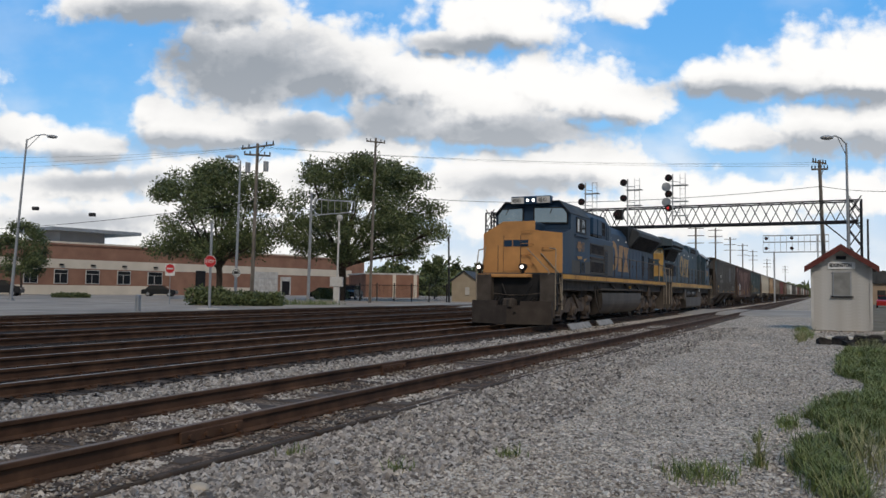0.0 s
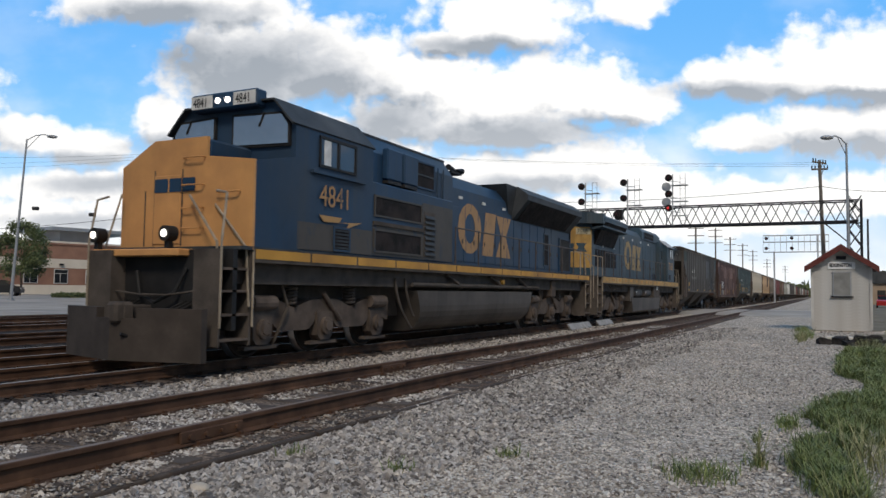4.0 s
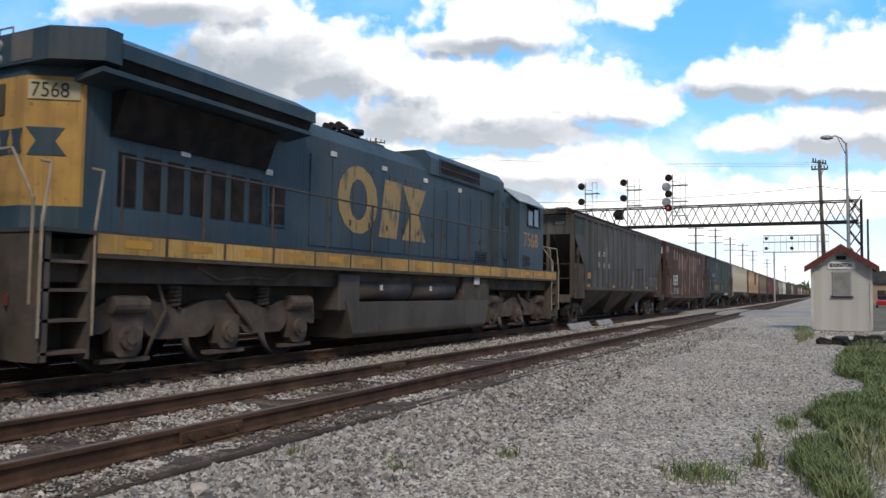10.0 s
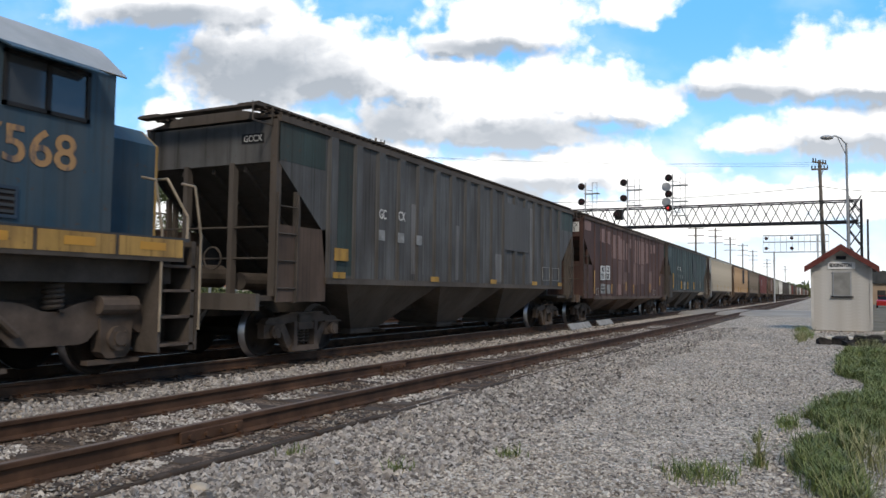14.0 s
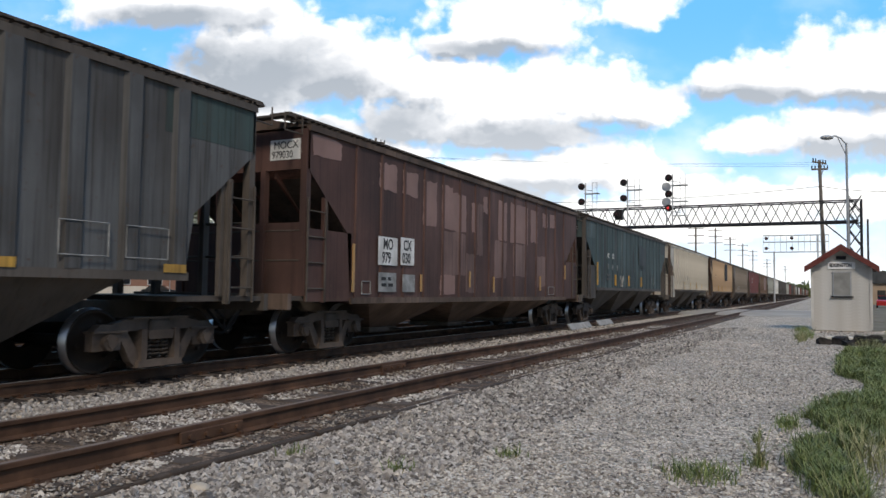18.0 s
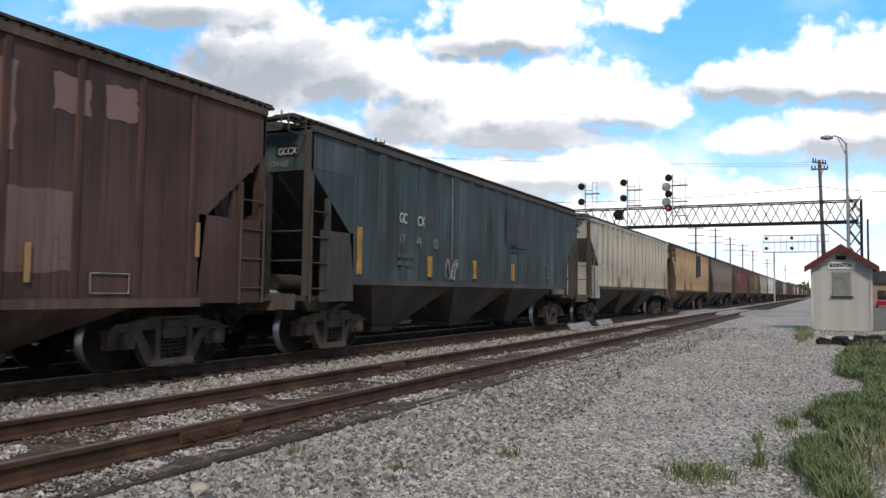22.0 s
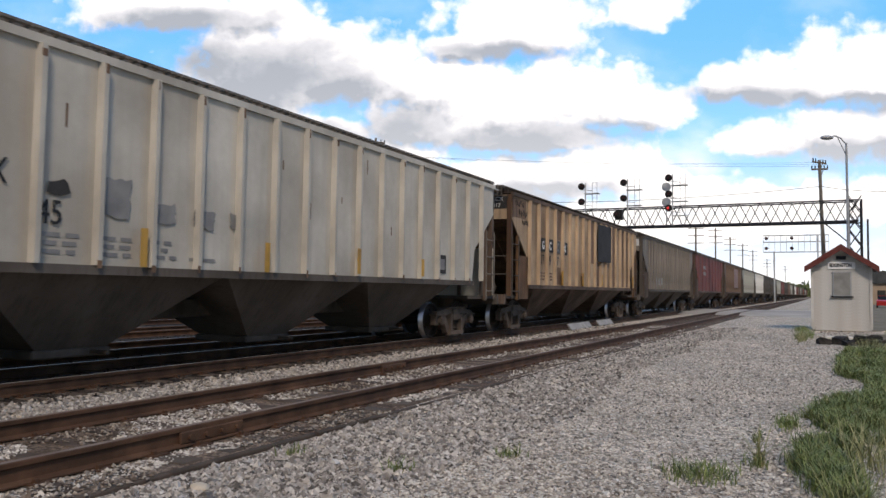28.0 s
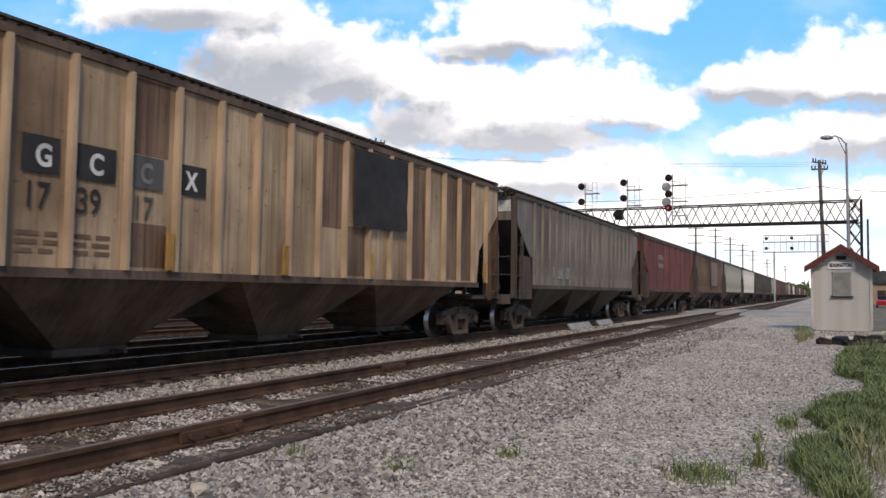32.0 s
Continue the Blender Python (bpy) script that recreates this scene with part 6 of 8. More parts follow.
# ---- ground, tracks ----
def island_mat(name, cols, rough=0.9, bump=0.3):
    """Loose pieces, each with its own tone from a short range."""
    m = bpy.data.materials.new(name)
    m.use_nodes = True
    n, l = m.node_tree.nodes, m.node_tree.links
    b = n["Principled BSDF"]
    b.inputs["Roughness"].default_value = rough
    ge = n.new("ShaderNodeNewGeometry")
    cr = n.new("ShaderNodeValToRGB")
    el = cr.color_ramp.elements
    while len(el) < len(cols):
        el.new(0.5)
    for i, c in enumerate(cols):
        el[i].position, el[i].color = i / (len(cols) - 1), (*c, 1)
    l.new(ge.outputs["Random Per Island"], cr.inputs[0])
    tn = n.new("ShaderNodeTexNoise")
    tn.inputs["Scale"].default_value, tn.inputs["Detail"].default_value = 18.0, 4
    tc = n.new("ShaderNodeTexCoord")
    l.new(tc.outputs["Object"], tn.inputs[0])
    mx = n.new("ShaderNodeMix")
    mx.data_type, mx.blend_type = "RGBA", "MULTIPLY"
    mx.inputs[0].default_value = 0.6
    l.new(cr.outputs[0], mx.inputs[6])
    mr = n.new("ShaderNodeMapRange")
    mr.inputs[1].default_value, mr.inputs[2].default_value, mr.inputs[3].default_value, mr.inputs[4].default_value = 0.3, 0.7, 0.55, 1.25
    l.new(tn.outputs["Fac"], mr.inputs[0])
    l.new(mr.outputs[0], mx.inputs[7])
    l.new(mx.outputs[2], b.inputs["Base Color"])
    return m


M_STONE = island_mat("crushed_limestone", [(0.12, 0.10, 0.088), (0.30, 0.262, 0.228), (0.45, 0.405, 0.35), (0.55, 0.505, 0.445), (0.72, 0.67, 0.60)])
M_STONEC = island_mat("grey_crushed_stone", [(0.07, 0.06, 0.052), (0.21, 0.185, 0.163), (0.33, 0.298, 0.265), (0.41, 0.373, 0.33), (0.60, 0.55, 0.49)])
M_STONET = island_mat("rust_dusted_limestone", [(0.07, 0.05, 0.038), (0.17, 0.13, 0.10), (0.30, 0.25, 0.20), (0.44, 0.39, 0.32)])
M_STONED = island_mat("oil_darkened_ballast", [(0.022, 0.017, 0.015), (0.04, 0.031, 0.026), (0.075, 0.06, 0.05)])
M_LEAVES = island_mat("tree_leaves", [(0.055, 0.076, 0.028), (0.09, 0.12, 0.042), (0.13, 0.165, 0.058), (0.19, 0.21, 0.09)], 0.6)
M_BLADES = island_mat("weed_blades", [(0.08, 0.11, 0.025), (0.13, 0.17, 0.042), (0.18, 0.23, 0.058), (0.29, 0.28, 0.11)], 0.6)
M_BLADESDRY = island_mat("dry_weed_blades", [(0.16, 0.17, 0.06), (0.25, 0.25, 0.11), (0.33, 0.30, 0.15)], 0.7)


def relief(x, y):
    """Small rises and ruts of the ground."""
    a = noise.noise(Vector((x * 0.35, y * 0.22, 0.3))) * 0.035
    return a + noise.noise(Vector((x * 1.3, y * 0.8, 4.0))) * 0.012


def ground():
    bm = B()
    xs = [-3500, -1200, -400, -150, -60, -34] + [-8.5 + 0.25 * i for i in range(60)] + [8, 14, 30, 120, 600, 3500]
    ys = [-2500, -300, -40, -5] + [0.5 + 0.35 * i for i in range(100)] + [40, 50, 70, 100, 160, 300, 700, 1500, 4500]
    grid = []
    for y in ys:
        row = []
        for x in xs:
            z = 0.0
            if -8.2 < x < 6 and 0 < y < 38:
                z = relief(x, y) * min(1.0, max(0.0, (x + 8.3) / 0.8))
                if x < -4.5:
                    z *= 0.3
            row.append(bm.verts.new((x, y, z)))
        grid.append(row)
    for r0, r1 in zip(grid, grid[1:]):
        for i in range(len(xs) - 1):
            bm.faces.new((r0[i], r0[i + 1], r1[i + 1], r1[i]))
    g = solid("ground", bm, M_GRAVEL, "pale crushed limestone ground with ruts", "ground", kind="structure")
    return g


ground()
bm = B()
prism(bm, [(-33.2, -0.02), (-33.0, 0.008), (-8.85, 0.008), (-8.6, -0.02)], "y", -80, 900)
solid("ballast_bed", bm, M_DARKBALLAST, "dark oil-stained ballast under the rail yard", "ballast", kind="structure")
bm = B()
box(bm, -150, -33.0, -60, 260, -0.05, 0.025)
solid("pavement_lot", bm, M_ASPHALT, "worn grey asphalt lot beyond the tracks", "asphalt", kind="structure")
bm = B()
prism(bm, [(54.0, -0.01), (56.5, 0.165), (68.0, 0.165), (71.0, -0.01)], "x", -33.0, 2.5)
road = solid("road_crossing", bm, mat("bleached_asphalt", (0.38, 0.345, 0.30), 0.9, 0, 0.2, 0.4, (0.2, 0.19, 0.18), 0.2, 0.15), "pale worn asphalt road crossing the tracks", "road", kind="structure")
bm = B()
prism(bm, [(-0.6, 0.0), (0.0, 0.03), (60, 0.03), (60, 0.0)], "y", 48, 300)
solid("verge", bm, M_GRASS_GROUND, "mown grass verge beyond the hut", "grass", kind="structure")

bm = B()
prism(bm, [(0.5, -0.02), (1.1, 0.012), (60, 0.012), (60, -0.02)], "y", 5.5, 48)
solid("weedy_verge", bm, M_GRASS_GROUND, "weedy green and brown verge beside the gravel", "grass", kind="structure")

bm = B()          # rusty dirt between and beside the near rails
prism(bm, [(-7.3, -0.05), (-7.05, 0.014), (-4.62, 0.014), (-4.40, -0.05)], "y", -20, 300)
solid("track_bed", bm, M_TRACKDIRT, "rust-brown dirt and fines under the near track", "ballast", kind="structure")
RAIL_PROF = [(-0.07, 0.0), (0.07, 0.0), (0.07, 0.012), (0.012, 0.03), (0.010, 0.12), (0.036, 0.132), (0.036, 0.165), (0.028, 0.17), (-0.028, 0.17), (-0.036, 0.165), (-0.036, 0.132), (-0.010, 0.12), (-0.012, 0.03), (-0.07, 0.012)]


def track(xc, shiny, near, y0=-30.0, y1=900.0, gauge=0.775):
    th = thing("railway_track", pose(xc, 0, RAIL_Z - 0.17), "rusty steel rails spiked to weathered wooden ties" if not shiny else "steel rails with polished heads on dark ties", "railway track", "parallel yard tracks")
    for s in (-1, 1):
        me_r = prism(B(), [(s * gauge + a, b) for a, b in RAIL_PROF], "y", y0, y1)
        r = part("rail", me_r, M_RAIL, th)
        part("rail_head", box(B(), s * gauge - 0.027, s * gauge + 0.027, y0, y1, 0.165, 0.1722), M_RAILSHINE if shiny else M_RAILTOP, r)
    rnd = random.Random(int(-xc * 10))
    ties = []
    for v in range(4):
        bm = B()
        box(bm, -1.3 + rnd.uniform(-0.06, 0.06), 1.3 + rnd.uniform(-0.06, 0.06), -0.115, 0.115, -0.16, -0.004, 0.012)
        for w in bm.verts:
            w.co += Vector((rnd.uniform(-0.01, 0.01), rnd.uniform(-0.012, 0.012), rnd.uniform(-0.006, 0.002)))
        ties.append(mesh_of("tie", bm, M_TIE))
    spike = B()
    box(spike, -0.15, 0.15, -0.09, 0.09, -0.008, 0.006)
    for d in (-0.09, 0.09):
        box(spike, d - 0.018, d + 0.018, -0.05, -0.015, 0.0, 0.035)
    sp = mesh_of("tie_plate", spike, M_RAIL)
    pitch = 0.52
    for i in range(near):
        y = 1.0 + i * pitch
        o = part("tie", ties[rnd.randrange(4)], None, th)
        o.matrix_basis = pose(0, y + rnd.uniform(-0.04, 0.04), rnd.uniform(-0.01, 0.0), 0, 0, rnd.uniform(-1.2, 1.2))
        if i < 60:
            for s in (-1, 1):
                part("tie_plate", sp, None, o).location = (s * gauge, 0, 0)
    yf = 1.0 + near * pitch
    if near:
        bm = B()
        while yf < 230:
            box(bm, -1.3, 1.3, yf - 0.11, yf + 0.11, -0.16, -0.006)
            yf += pitch
        f = part("far_ties", bm, M_TIE, th, "far run of wooden ties")
        f["kind"] = "stuff"
    return th


near = track(-5.885, False, 120)
ry = random.Random(8)
y = 2.0
while y < 26:
    k = ry.uniform(0.9, 2.4)
    o = part("edge_timber", box(B(), 1.36, 1.43, y, y + k, -0.12, ry.uniform(-0.01, 0.006), 0.01), M_TIE, near, "rotten dark timber along the tie ends")
    o.rotation_euler.z = radians(ry.uniform(-0.15, 0.15))
    y += k + ry.uniform(-0.1, 0.12)
track(TRACK_X, True, 110)
track(-13.1, True, 70)
track(-17.4, False, 0)
track(-22.5, True, 0)
track(-27.3, False, 0)
# joint bars on the near rails
for x, y in ((-5.885 + 0.775, 5.35), (-5.885 - 0.775, 11.3)):
    jb = thing("joint_bar", pose(x, y, 0.03), "rusty bolted rail joint bar on the near rail", "rail joint", "rail joints")
    part("plate", box(B(), 0.012, 0.05, -0.4, 0.4, 0.02, 0.13, 0.01), M_RAIL, jb)
    for k in range(4):
        part("bolt", rod(B(), (0.05, -0.3 + 0.2 * k, 0.075), (0.08, -0.3 + 0.2 * k, 0.075), 0.022, 6), M_RAIL, jb)


def stones(name, places, material, label):
    base = np.array([(1, 0, 0), (-1, 0, 0), (0, 1, 0), (0, -1, 0), (0, 0, 1), (0, 0, -0.6)], float)
    tri = np.array([(0, 2, 4), (2, 1, 4), (1, 3, 4), (3, 0, 4), (2, 0, 5), (1, 2, 5), (3, 1, 5), (0, 3, 5)])
    rng = np.random.default_rng(len(places))
    n = len(places)
    P = np.array(places)
    jit = base[None] * rng.uniform(0.55, 1.25, (n, 6, 3)) + rng.uniform(-0.35, 0.35, (n, 6, 3))
    a = rng.uniform(0, 6.28, n)
    c, s = np.cos(a)[:, None], np.sin(a)[:, None]
    x, y, z = jit[..., 0], jit[..., 1] * 0.8, jit[..., 2] * 0.65
    V = np.stack([x * c - y * s, x * s + y * c, z], -1) * P[:, 3][:, None, None] + P[:, None, :3]
    Fc = (tri[None] + 6 * np.arange(n)[:, None, None]).reshape(-1, 3)
    me = bpy.data.meshes.new(name)
    me.from_pydata(V.reshape(-1, 3).tolist(), [], Fc.tolist())
    me.materials.append(material)
    return tagged(new(name, me), label, "gravel", kind="stuff")


def gravel():
    rng = random.Random(5)
    pts, coarse = [], []
    while len(pts) + len(coarse) < 120000:
        d = 2.6 * math.exp(rng.uniform(0, 1) * math.log(38 / 2.6))
        az = radians(rng.uniform(-36, 62))
        x, y = -d * math.sin(az), d * math.cos(az)
        if not (-8.75 < x < 1.6) or y < 1.0 or y > 34:
            continue
        worn = noise.noise(Vector((x * 0.35, y * 0.16, 9.0)))          # wheel-worn lane has fewer loose stones
        bank = -4.45 < x < -2.9 + 0.5 * noise.noise(Vector((x * 0.5, y * 0.3, 1.0)))          # coarse ballast shoulder beside the track
        if x > -3.2 and not bank and rng.random() < 0.15 + 1.1 * worn:
            continue
        if abs(x + 5.11) < 0.09 or abs(x + 6.66) < 0.09:
            continue
        patchy = noise.noise(Vector((x * 1.1, y * 0.7, 2.0)))
        if -7.2 < x < -4.6 and patchy < (-0.06 if x < -5.2 else 0.08):
            continue
        if -4.68 < x < -4.40:
            continue
        if x < -8.3 and rng.random() < (-8.3 - x) / 0.45 + patchy:
            continue
        if bank or x < -7.1:
            s = rng.uniform(0.014, 0.034)
        elif x < -4.4:
            s = rng.uniform(0.012, 0.028)
        else:
            s = rng.uniform(0.008, 0.021)
        s *= 1 + d / 40
        if rng.random() < 0.03:
            s *= 1.6
        z = relief(x, y) * (0.3 if x < -4.5 else 1.0)
        (coarse if bank or x < -7.1 else pts).append((x, y, z + (0.018 if -7.2 < x < -4.6 else s * 0.3), s))
    stones("coarse_gravel", coarse, M_STONEC, "coarse grey crushed stone on the ballast shoulder")
    stones("gravel", pts, M_STONE, "loose pale crushed limestone gravel")
    pts = []
    while len(pts) < 9000:
        x, y = rng.uniform(-16.5, -8.3), 2 + 42 * rng.random() ** 1.4
        if min(abs(x - c) for c in (-9.155, -10.705, -12.325, -13.875)) < 0.1:
            continue
        pts.append((x, y, 0.04, rng.uniform(0.02, 0.045)))
    stones("dark_ballast_stones", pts, M_STONED, "dark oil-stained ballast stones")
    pts = []
    while len(pts) < 6000:          # stones spilt over the ties of the near track
        x, y = rng.uniform(-7.3, -4.45), 2.5 + 26 * rng.random() ** 1.5
        if abs(x + 5.11) < 0.1 or abs(x + 6.66) < 0.1 or noise.noise(Vector((x * 1.2, y * 0.9, 2.0))) < 0.05:
            continue
        pts.append((x, y, 0.032, rng.uniform(0.012, 0.03)))
    stones("spilt_gravel", pts, M_STONET, "brown-grey stones spilt over the ties")
    big = thing("loose_rock", pose(-3.98, 4.08, 0.02), "large pale tan loose rock on the gravel", "rock")
    bm = B()
    bmesh.ops.create_icosphere(bm, subdivisions=2, radius=0.06)
    for v in bm.verts:
        v.co = Vector((v.co.x * 1.3, v.co.y, v.co.z * 0.6)) * (1 + 0.25 * noise.noise(v.co * 14))
    part("stone", bm, mat("pale_tan_rock", (0.5, 0.43, 0.34), 0.85, 0, 0.15, 8), big)


gravel()


def blades(name, patches, material, label, seed, hmin, hmax):
    """Tufts of bent grass and weed blades; patches: (x, y, radius x, radius y, count)."""
    rnd = random.Random(seed)
    V, F = [], []
    for k0, py, rx, ry, n in patches:
        for _ in range(n):
            x, y = k0 + rnd.gauss(0, rx * 0.5), py + rnd.gauss(0, ry * 0.5)
            h, a = rnd.uniform(hmin, hmax), rnd.uniform(0, 6.28)
            w = rnd.uniform(0.0018, 0.0042) * (1 + y * 0.05)
            lean = rnd.uniform(0.15, 1.0) * h
            ux, uy = math.cos(a), math.sin(a)
            b = len(V)
            for k, (f, ww) in enumerate(((0, 1.0), (0.45, 1.0), (0.8, 0.7), (1.0, 0.1))):
                ox, oy = x + ux * lean * f * f, y + uy * lean * f * f
                zz = h * f * (1 - 0.15 * f)
                V.append((ox - uy * w * ww, oy + ux * w * ww, zz))
                V.append((ox + uy * w * ww, oy - ux * w * ww, zz))
            for k in range(3):
                F.append((b + 2 * k, b + 2 * k + 1, b + 2 * k + 3, b + 2 * k + 2))
    me = bpy.data.meshes.new(name)
    me.from_pydata(V, [], F)
    me.materials.append(material)
    return tagged(new(name, me), label, "weeds", kind="stuff")


edge = []
rw = random.Random(3)
for i in range(430):
    y = 5.6 + 17 * rw.random() ** 1.2
    lim = float(np.interp(y, (5.5, 10.0, 11.6, 13.3, 14.6, 17.2, 22.0), (-0.12, -0.12, 0.06, 0.42, 0.42, 0.24, 0.5))) + 0.06 * math.sin(y * 2.3)
    x = lim + abs(rw.gauss(0, 0.65)) * (1 + y * 0.05)
    if noise.noise(Vector((x * 2.1, y * 1.3, 3.3))) < -0.24 or (y < 8.3 and x > 0.30 + 0.1 * math.sin(y * 3)):
        continue          # bare soil and stones between the weeds
    edge.append((x, y, 0.12, 0.20, rw.randint(60, 330)))
blades("roadside_weeds", edge, M_BLADES, "green roadside weeds and grass at the gravel's edge", 11, 0.03, 0.22)
blades("weed_tufts", [(-0.90, 6.25, 0.26, 0.30, 420), (-0.52, 6.9, 0.08, 0.16, 70), (-0.58, 8.1, 0.05, 0.25, 50), (-3.0, 5.2, 0.10, 0.10, 60), (-2.45, 6.2, 0.12, 0.12, 60), (-4.1, 5.3, 0.1, 0.12, 45), (-0.35, 9.2, 0.12, 0.5, 200)],
       M_BLADES, "small weed tufts growing in the gravel", 12, 0.02, 0.17)
blades("tall_weeds", [(-0.55, 29.0, 0.25, 2.0, 320), (-0.75, 33.5, 0.3, 1.0, 260), (1.5, 20.4, 0.6, 1.4, 1500), (3.1, 30.0, 0.7, 4.0, 2200), (3.4, 24.0, 1.2, 4.0, 1800), (2.2, 22.0, 0.8, 2.5, 1200)],
       M_BLADES, "taller weeds round the hut", 13, 0.08, 0.30)
blades("dry_weeds", [(-0.62, 26.5, 0.15, 1.5, 180), (1.15, 22.5, 0.3, 1.5, 220), (0.35, 7.4, 0.25, 0.6, 160), (0.2, 5.2, 0.2, 0.5, 90), (-0.5, 6.9, 0.05, 0.1, 40)], M_BLADESDRY, "pale dry weeds", 14, 0.1, 0.45)
blades("lot_verge_grass", [(-43 + i, 47 + 1.2 * i, 1.5, 1.5, 260) for i in range(6)], M_BLADES, "rough grass along the asphalt lot", 15, 0.15, 0.7)


# ---- the small white hut ----
def hut():
    x0, x1, y0, y1, ze, za = -0.38, 1.72, 34.3, 36.6, 2.66, 3.36
    th = thing("signal_hut", pose(0, 0, 0), "small white clapboard railway hut with a red gable roof", "hut")
    part("wall", prism(B(), [(x0, 0.05), (x1, 0.05), (x1, ze), ((x0 + x1) / 2, za), (x0, ze)], "y", y0, y1), M_WHITE, th)
    part("foundation", box(B(), x0 + 0.06, x1 - 0.06, y0 + 0.05, y1 - 0.05, -0.05, 0.06), M_CREAM, th)
    bm = prism(B(), [(y0 - 0.022, 0.0), (y0, 0.0), (y0, 0.13), (y0 - 0.012, 0.13)], "x", x0, x1)
    cl = mesh_of("clapboard", bm, M_WHITE)
    n = int((ze - 0.05) / 0.128)
    for i in range(n):
        o = part("clapboard", cl, None, th)
        o.location = (0, 0, 0.04 + i * 0.128)
    for x in (x0, x1):
        part("corner_board", box(B(), x - 0.05, x + 0.05, y0 - 0.045, y0 + 0.02, 0.12, ze), M_WHITE, th)
    for s in (-1, 1):
        mid = (x0 + x1) / 2
        ex = mid + s * ((x1 - x0) / 2 + 0.28)
        ez = ze - 0.28 * (za - ze) / ((x1 - x0) / 2)
        part("roof_slope", prism(B(), [(mid, za + 0.02), (mid, za + 0.16), (ex, ez + 0.14), (ex, ez)], "y", y0 - 0.32, y1 + 0.3), M_ROOFRED, th, "dull red roof slope")
        part("barge_board", prism(B(), [(mid, za - 0.1), (mid, za + 0.10), (ex, ez + 0.08), (ex, ez - 0.1)], "y", y0 - 0.36, y0 - 0.322), M_ROOFRED, th)
    w = part("window", box(B(), 0.36, 1.04, y0 - 0.05, y0 - 0.02, 1.42, 2.42), M_STEEL, th, "boarded grey window with a sill")
    part("pane", box(B(), 0.41, 0.99, y0 - 0.055, y0 - 0.045, 1.47, 2.37), mat("grey_window_board", (0.25, 0.25, 0.24), 0.5, 0, 0.25, 2), w)
    part("sill", box(B(), 0.30, 1.10, y0 - 0.10, y0 - 0.02, 1.36, 1.43), M_DARKSTEEL, w)
    sg = part("name_sign", box(B(), 0.20, 1.18, y0 - 0.06, y0 - 0.035, 2.52, 2.80), mat("bright_white_sign", (0.85, 0.85, 0.84), 0.5, 0, 0.05, 3), th, "white name sign with black letters")
    lettering("EDGINGTON", 0.19, M_LETTERB, sg, Matrix.Translation((0.26, y0 - 0.066, 2.605)) @ FRONT, 0.70, "black sign lettering", 0.008)
    part("gable_vent", box(B(), 0.50, 0.86, y0 - 0.05, y0 - 0.02, 2.90, 3.04), M_DARKSTEEL, th)
    part("insulator", rod(B(), (-0.05, y0 - 0.02, 2.62), (-0.05, y0 - 0.14, 2.62), 0.035), M_STEEL, th)


hut()
rt = random.Random(19)
M_CREOSOTE = mat("creosoted_timber", (0.030, 0.027, 0.026), 0.9, 0, 0.5, 6, (0.07, 0.06, 0.052), 0.3, 3, 0.4, 20)
for x, y, a, L, h in ((0.02, 24.7, 20, 0.36, 0.20), (0.45, 25.0, -25, 0.42, 0.26), (0.62, 24.5, 50, 0.30, 0.17), (0.98, 24.9, -10, 0.34, 0.30), (1.25, 24.6, 35, 0.46, 0.34), (1.38, 24.1, -50, 0.40, 0.22)):
    t = thing("timber_offcut", pose(x, y, 0.0, 0, 0, a), "black creosoted timber block lying by the hut", "timber", "timbers by the hut")
    bm = box(B(), -L / 2, L / 2, -0.13, 0.13, 0.0, h, 0.03)
    for v in bm.verts:
        if v.co.z > 0.05:
            v.co += Vector((rt.uniform(-0.05, 0.05), rt.uniform(-0.04, 0.04), rt.uniform(-0.06, 0.04)))
    part("block", bm, M_CREOSOTE, t)
sl = thing("concrete_slab", pose(0.3, 28.6, 0.0), "pale broken concrete slab before the hut", "slab")
part("slab", box(B(), -0.2, 1.0, -0.5, 0.3, -0.02, 0.07, 0.015), M_CREAM, sl)
M_BOARD = mat("grey_white_board", (0.34, 0.335, 0.325), 0.8, 0, 0.3, 3, (0.2, 0.18, 0.16), 0.3, 1.5, streak=0.3)
for i, (y, dx) in enumerate(((27.2, 0.0), (31.4, -0.06))):
    b = thing("white_board", pose(-8.42 + dx, y, 0.08, 0, 0, 1.5), "white painted timber board lying beside the rail", "board", "boards beside the track")
    part("plank", prism(B(), [(0.06, -0.07), (0.10, -0.06), (-0.07, 0.17), (-0.11, 0.16)], "y", 0, 3.1 - 0.5 * i), M_BOARD, b)


# ---- placing by bearing: u is the sideways share of the distance ahead ----
def ahead(u, d):
    a = radians(YAW)
    return (-math.sin(a) * d + math.cos(a) * u * d, math.cos(a) * d + math.sin(a) * u * d)


def U(k0):
    return (k0 - 784) / 1330.0


